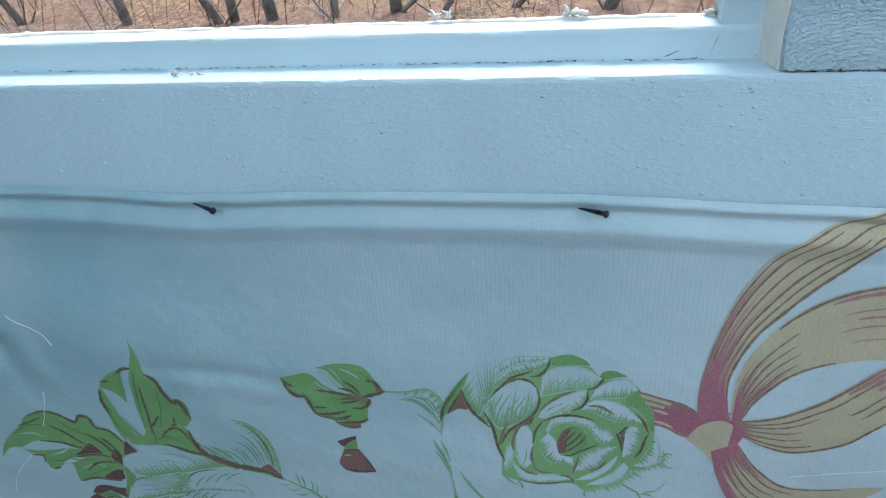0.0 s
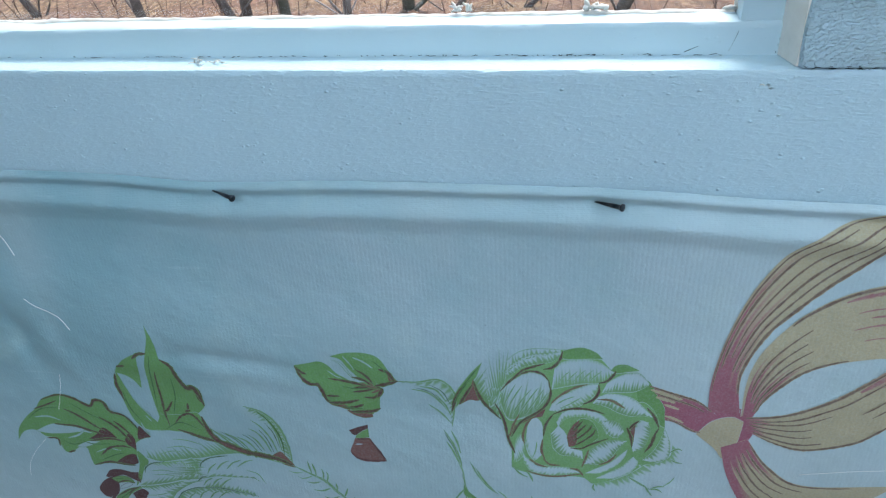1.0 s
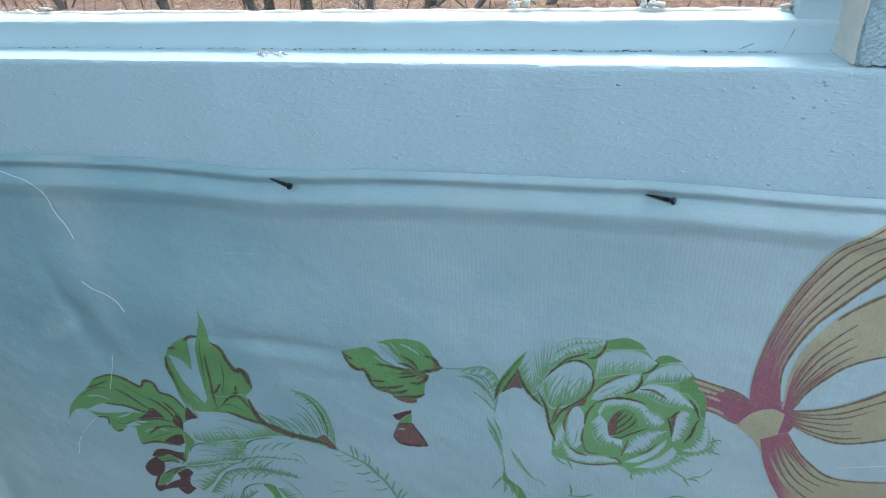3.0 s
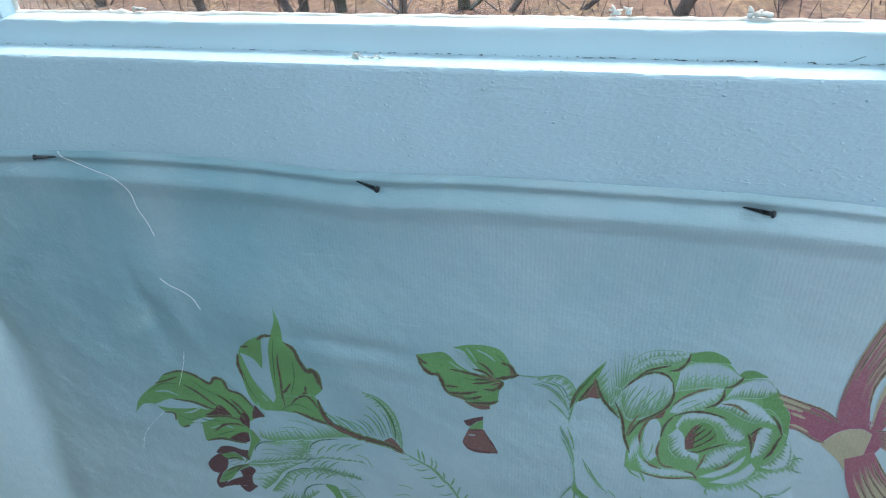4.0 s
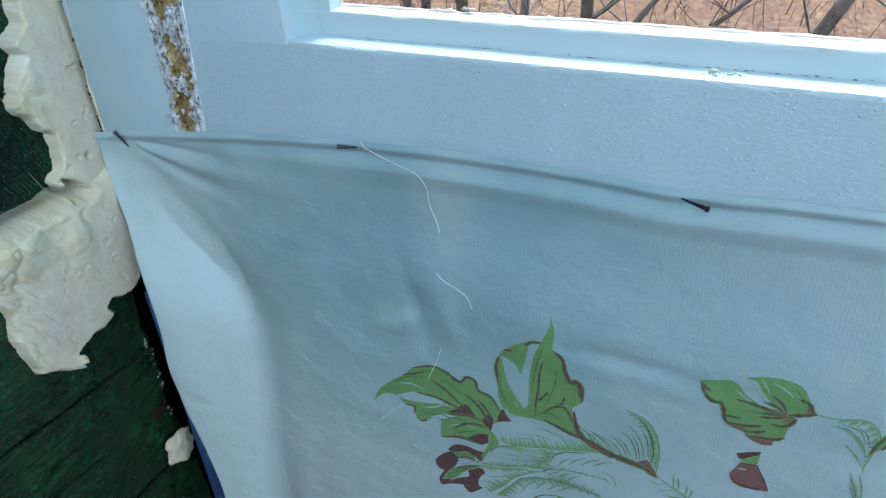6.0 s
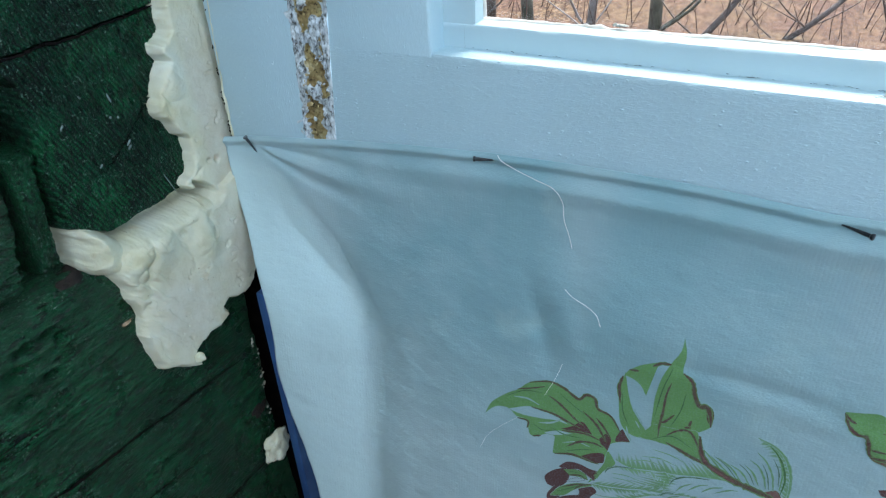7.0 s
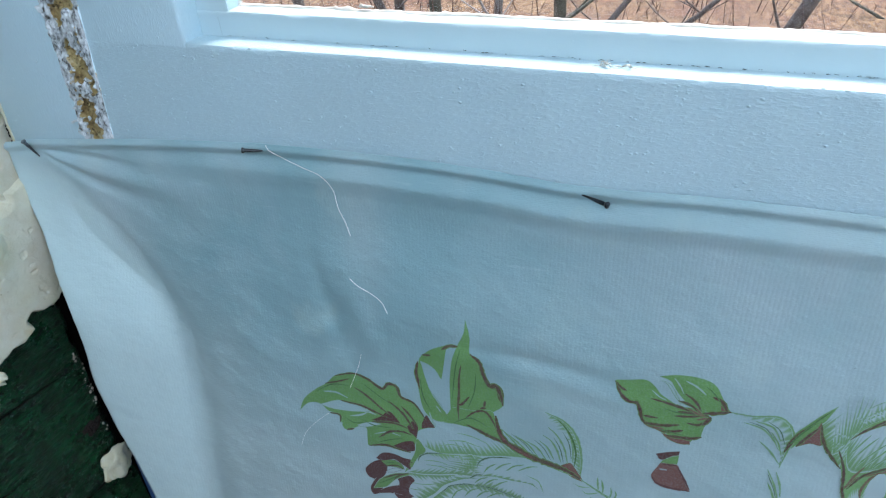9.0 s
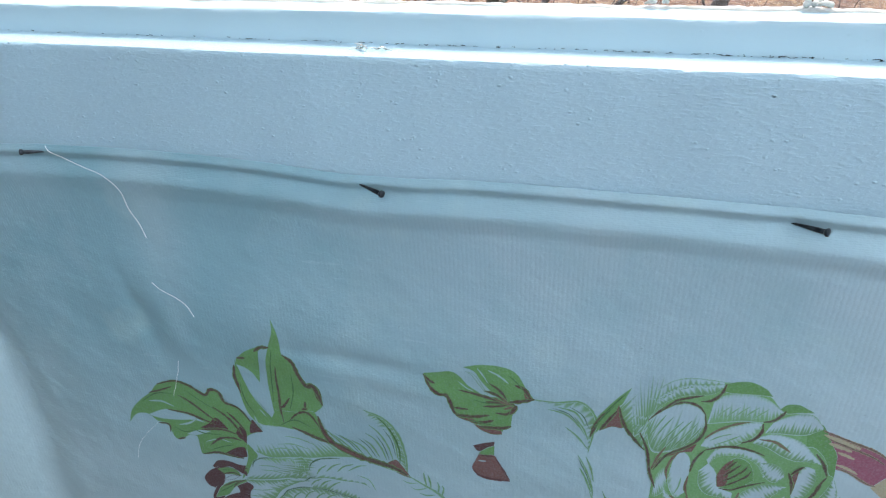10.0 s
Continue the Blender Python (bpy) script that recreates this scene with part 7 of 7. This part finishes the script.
foam_part("sliced_slab", FOAM_SLAB, -0.2505,
          lambda y, z: -0.2265 + 0.05 * np.clip(y + 0.06, -0.1, 0.06) + 0.0065 * near(y, z, -0.118, 0.838, 0.026, 0.020) + 0.0060 * near(y, z, -0.060, 0.818, 0.015, 0.032)
          - 0.0040 * near(y, z, -0.138, 0.785, 0.012, 0.04) + 0.0022 * smooth(0.3, 0.7, (y * 60 + z * 42 + 0.9 * fnoise(y * 40, z * 40, 229)) % 1.0) * near(y, z, -0.130, 0.785, 0.020, 0.06)
          - 0.0150 * near(y, z, -0.058, 0.864, 0.034, 0.012),
          0.0065, lambda y, z: 0.9 * near(y, z, -0.118, 0.838, 0.040, 0.026) + 1.1 * near(y, z, -0.060, 0.822, 0.018, 0.040) + 0.8 * near(y, z, -0.138, 0.79, 0.018, 0.05) + 0.08,
          lambda y, z: 1.25 * near(y, z, -0.095, 0.755, 0.036, 0.046) + 1.0 * near(y, z, -0.018, 0.80, 0.026, 0.070), "flat sliced face of cured foam", 221)
foam_part("lump", FOAM_ARM, -0.2565, lambda y, z: -0.2265 - 0.004 * (1 - smooth(0.845, 0.866, z)), 0.009,
          lambda y, z: 0.30 + 0.5 * smooth(-0.150, -0.135, y), lambda y, z: 0 * y, "swollen lump of foam cut off at its end", 241)


def foam_rim():
    """The torn rim of foam that laps on the jamb."""
    z = np.linspace(0.875, 1.3, 420)
    r = 0.0004 + 0.0010 * fnoise(z * 60, z * 0, 261, 3) + 0.0014 * np.clip(fnoise(z * 25, z * 0, 263, 2), 0, 1)
    x = -0.2195 + 0.004 * smooth(0.93, 1.03, z) + 0.0016 * fnoise(z * 70, z * 0, 265, 2)
    a = np.linspace(-0.3, 2 * math.pi - 0.3, 10)
    pts = np.stack([x[:, None] + np.cos(a) * r[:, None] * 1.6, -0.0004 + np.sin(a) * r[:, None] * 0.8 + 0 * z[:, None], z[:, None] + 0.0006 * fnoise(z[:, None] * 300, a * 3 + 0 * z[:, None], 267)], -1)
    ob = child("rim", grid_mesh("rim", pts, foam_mat), foam, "torn foam rim lapping on the jamb")
    ob.matrix_parent_inverse = Matrix.Translation((0.25, 0.05, -0.8))
    bm, rng = bmesh.new(), random.Random(71)
    for k in range(18):
        zc = 0.885 + 0.16 * rng.random()
        xc = -0.2195 + 0.004 * float(smooth(0.93, 1.03, zc)) - rng.uniform(-0.0002, 0.0012)
        bmesh.ops.create_icosphere(bm, subdivisions=1, radius=1, matrix=Matrix.Translation((xc, -0.0024, zc)) @ Matrix.Rotation(rng.uniform(-0.5, 0.5), 4, "Y") @ Matrix.Diagonal((0.0003, 0.0009, rng.uniform(0.0004, 0.0026), 1)))
    me = bpy.data.meshes.new("crack")
    bm.to_mesh(me)
    bm.free()
    me.materials.append(gap_black)
    ob = tagged(child("crack", me, foam, "dark broken crack between foam and jamb"), kind="stuff")
    ob.matrix_parent_inverse = Matrix.Translation((0.25, 0.05, -0.8))


foam_rim()

# ---- nails ----
def nail(tip, head_at, thick, material, label):
    """A tapered nail that sticks out of the cloth: shank, collar and flat head."""
    a, b = Vector((tip[0], float(cloth_y(*tip)) + 0.002, tip[1])), Vector(head_at)
    top = base("nail", a, label=label, category="nail", group="nails that hold the cloth")
    n = 9
    pts = [a.lerp(b, k / (n - 1)) for k in range(n)]
    shank = child("shank", tube_mesh("shank", pts, [thick * (0.2 + 0.8 * min(1, k / 6)) for k in range(n)], material, 10), top)
    way = (b - a).normalized()
    cap = child("head", tube_mesh("head", [b - way * 0.0016, b - way * 0.0005, b + way * 0.0005, b + way * 0.0008],
                                  [thick, thick * 1.6, thick * 1.6, thick * 1.2], material, 14), top)
    for o in (shank, cap):
        o.matrix_parent_inverse = Matrix.Translation(-a)
    return top


nail((-0.1910, 0.8865), (-0.1945, -0.0100, 0.9065), 0.0014, dim_steel, "bent grey nail through the corner of the cloth")
nail((0.0545, 0.9240), (0.038, -0.0105, 0.926), 0.0014, steel, "dark nail driven slanting through the hem")
nail((0.2855, 0.9225), (0.3055, -0.0125, 0.922), 0.0014, steel, "dark nail driven slanting through the hem")
nail((0.5235, 0.9218), (0.5415, -0.0105, 0.924), 0.0014, steel, "dark nail driven slanting through the hem")


# ---- loose threads and flecks ----
def thread(knots, radius, label, hang=0.0):
    line = curve_through(knots, 48) / 1000
    lift = 0.0006 + 0.0012 * vnoise(np.arange(48) * 0.22, np.zeros(48), len(knots))
    lift = lift + hang * np.sin(np.linspace(0.05, math.pi - 0.4, 48))
    pts = [(a + c * (0.31 - a) / 0.4, float(cloth_y(a, b)) - c, b + c * (1.15 - b) / 0.4) for (a, b), c in zip(line, lift)]
    return tagged(new("loose_thread", tube_mesh("loose_thread", pts, [radius] * 48, thread_mat, 6)), label, "thread")


thread([(53.8, 928.4), (66.5, 920.1), (83.7, 915.6), (101.3, 911.5), (107.8, 901.8), (109.6, 885.9), (114.2, 874.2), (117.5, 863.7)], 0.00027, "long white thread end hanging over the hem")
thread([(116.6, 830.4), (124.2, 825), (135.5, 820.2), (143.6, 814.9), (147.7, 806.2)], 0.00026, "short curled white thread on the cloth")
thread([(119.7, 758.9), (115, 742.6), (106.6, 721.7)], 0.00016, "short fine thread lying on the printed leaf")
thread([(82.5, 687.5), (66.9, 671.6), (54.3, 654.9), (47.6, 637.8)], 0.00011, "hair-thin thread below the printed leaf")
thread(((672.7, 721.1), (701.2, 728.8), (729.7, 735), (740.3, 737.2)), 0.00015, "straight fine thread across the printed bow")


# ---- outside ----
def slope(x, y):
    x, y = np.asarray(x, float), np.asarray(y, float)
    return -0.5 + 0.06 * fnoise(x * 0.7, y * 0.7, 111) + 0.02 * np.clip(y - 4, 0, 60)


def leaf_litter():
    """Last year's leaves and matted grass: warm browns broken up at the size of a leaf."""
    m = Nodes("dry_leaf_litter", 0.9, spec=0.2)
    leaf = m.noise(26, 5, 0.75, m.scaled(1, 0.45, 1))
    patch = m.noise(1.6, 5, 0.65)
    a = m.ramp(leaf, (0.30, (0.020, 0.012, 0.007)), (0.46, (0.090, 0.054, 0.028)), (0.58, (0.185, 0.125, 0.066)), (0.72, (0.30, 0.215, 0.125)))
    b = m.ramp(leaf, (0.30, (0.016, 0.009, 0.007)), (0.5, (0.10, 0.056, 0.033)), (0.72, (0.22, 0.135, 0.085)))
    m.colour(m.mix(m.ramp(patch, (0.4, 0.0), (0.6, 1.0)), a, b))
    m.bump(leaf, 0.6, 0.03)
    return m.mat


gx, gy = np.meshgrid(np.concatenate([[-900, -200, -60], np.linspace(-30, 30, 161), [60, 200, 900]]), np.concatenate([[-1500, -200, -60, -25, -10, -5, -2, -0.5], np.linspace(0.12, 30, 121), [60, 200, 1500]]), indexing="ij")
ground = new("ground", grid_mesh("ground", np.stack([gx, gy, slope(gx, gy)], -1), leaf_litter()))
tagged(ground, "ground covered with brown dry leaves and grass", "ground", kind="structure")

bark = plain("grey_brown_bark", (0.060, 0.046, 0.036), (0.15, 0.12, 0.095), 14, 0.9, 0.6, 0, 0.01)
pale_bark = plain("pale_birch_bark", (0.14, 0.125, 0.11), (0.28, 0.26, 0.24), 10, 0.8, 0.4, 0, 0.006)
moss_bark = plain("mossy_bark", (0.055, 0.055, 0.035), (0.13, 0.12, 0.085), 14, 0.9, 0.6, 0, 0.01)


def sapling(x, y, lean, bend, thick, high, material, seed, limbs, label):
    """A bare young tree: bent tapered trunk and forked limbs."""
    rng = random.Random(seed)
    foot = Vector((x, y, float(slope(x, y)) - 0.05))
    top = base("tree", foot, label=label, category="tree")

    def path(start, way, length, curve, steps=9):
        pts, p, w = [start], start.copy(), way.normalized()
        for _ in range(steps):
            w = (w + Vector((rng.uniform(-curve, curve), rng.uniform(-curve, curve), 0.04))).normalized()
            p = p + w * length / steps
            pts.append(p.copy())
        return pts

    stem = path(foot, Vector((lean, bend, 1)), high, 0.10, 14)
    child("trunk", tube_mesh("trunk", stem, [thick * (1.25 - 0.95 * k / 14) for k in range(15)], material, 9), top).matrix_parent_inverse = Matrix.Translation(-foot)
    for k in range(limbs):
        at = stem[rng.randint(0, 5)]
        way = Vector((rng.uniform(-1, 1), rng.uniform(-0.6, 0.6), rng.uniform(0.1, 0.9)))
        limb = path(at, way, high * rng.uniform(0.12, 0.35), 0.22, 8)
        r = thick * rng.uniform(0.25, 0.45)
        child("limb", tube_mesh("limb", limb, [r * (1 - 0.8 * j / 8) for j in range(9)], material, 6), top).matrix_parent_inverse = Matrix.Translation(-foot)
    return top


TREES = ((-4.5, 5.4, -0.5, 0.0, 0.045, 4, bark, 1), (-3.38, 5.3, -0.3, 0.0, 0.05, 5, bark, 2), (-2.5, 5.3, -0.5, 0.1, 0.045, 5, bark, 3),
         (-2.4, 5.35, 0.08, 0.0, 0.05, 5, bark, 4), (-2.05, 5.35, -0.12, 0.0, 0.06, 6, moss_bark, 5), (-1.5, 5.35, 0.0, 0.0, 0.04, 6, pale_bark, 6),
         (-1.0, 5.5, 0.03, 0.0, 0.06, 6, moss_bark, 7), (-0.62, 5.4, 0.85, 0.1, 0.03, 4, bark, 8), (-0.05, 5.4, 1.3, 0.2, 0.025, 3, bark, 9),
         (0.72, 5.35, 0.45, 0.0, 0.06, 5, bark, 10), (1.5, 5.8, 0.1, 0.0, 0.05, 5, moss_bark, 11), (-3.9, 6.6, 0.1, 0.0, 0.05, 6, bark, 12))
for k, (x, y, a, b, r, h, mat, seed) in enumerate(TREES):
    sapling(x, y, a, b, 0.72 * r, h, mat, seed, 9, "bare young tree with a grey-brown trunk")


def dry_brush():
    """Thin upright stems and twigs that stand in the leaf litter."""
    rng = random.Random(77)
    verts, faces = [], []
    for k in range(1500):
        x, y = rng.uniform(-9, 6), rng.uniform(4.2, 13)
        z = float(slope(x, y)) - 0.02
        p = Vector((x, y, z))
        way = Vector((rng.uniform(-0.5, 0.5), rng.uniform(-0.3, 0.3), 1)).normalized()
        high, r = rng.uniform(0.25, 1.1), rng.uniform(0.002, 0.006)
        side, start = Vector((1, 0, 0)), len(verts)
        for f in (0, 0.35, 0.7, 1):
            c = p + way * high * f + Vector((rng.uniform(-0.03, 0.03), 0, 0))
            w = r * (1 - 0.7 * f)
            for a in range(3):
                verts.append(c + w * Vector((math.cos(2.1 * a), math.sin(2.1 * a), 0)))
        for g in range(3):
            for a in range(3):
                b = (a + 1) % 3
                faces.append((start + 3 * g + a, start + 3 * g + b, start + 3 * g + 3 + b, start + 3 * g + 3 + a))
    twig = plain("dry_twigs", (0.030, 0.014, 0.010), (0.085, 0.045, 0.030), 5, 0.9, 0.2)
    return tagged(new("dry_brush", mesh_of("dry_brush", verts, faces, twig)), "thin dry reddish stems standing in fallen leaves", "brush", kind="stuff")


dry_brush()
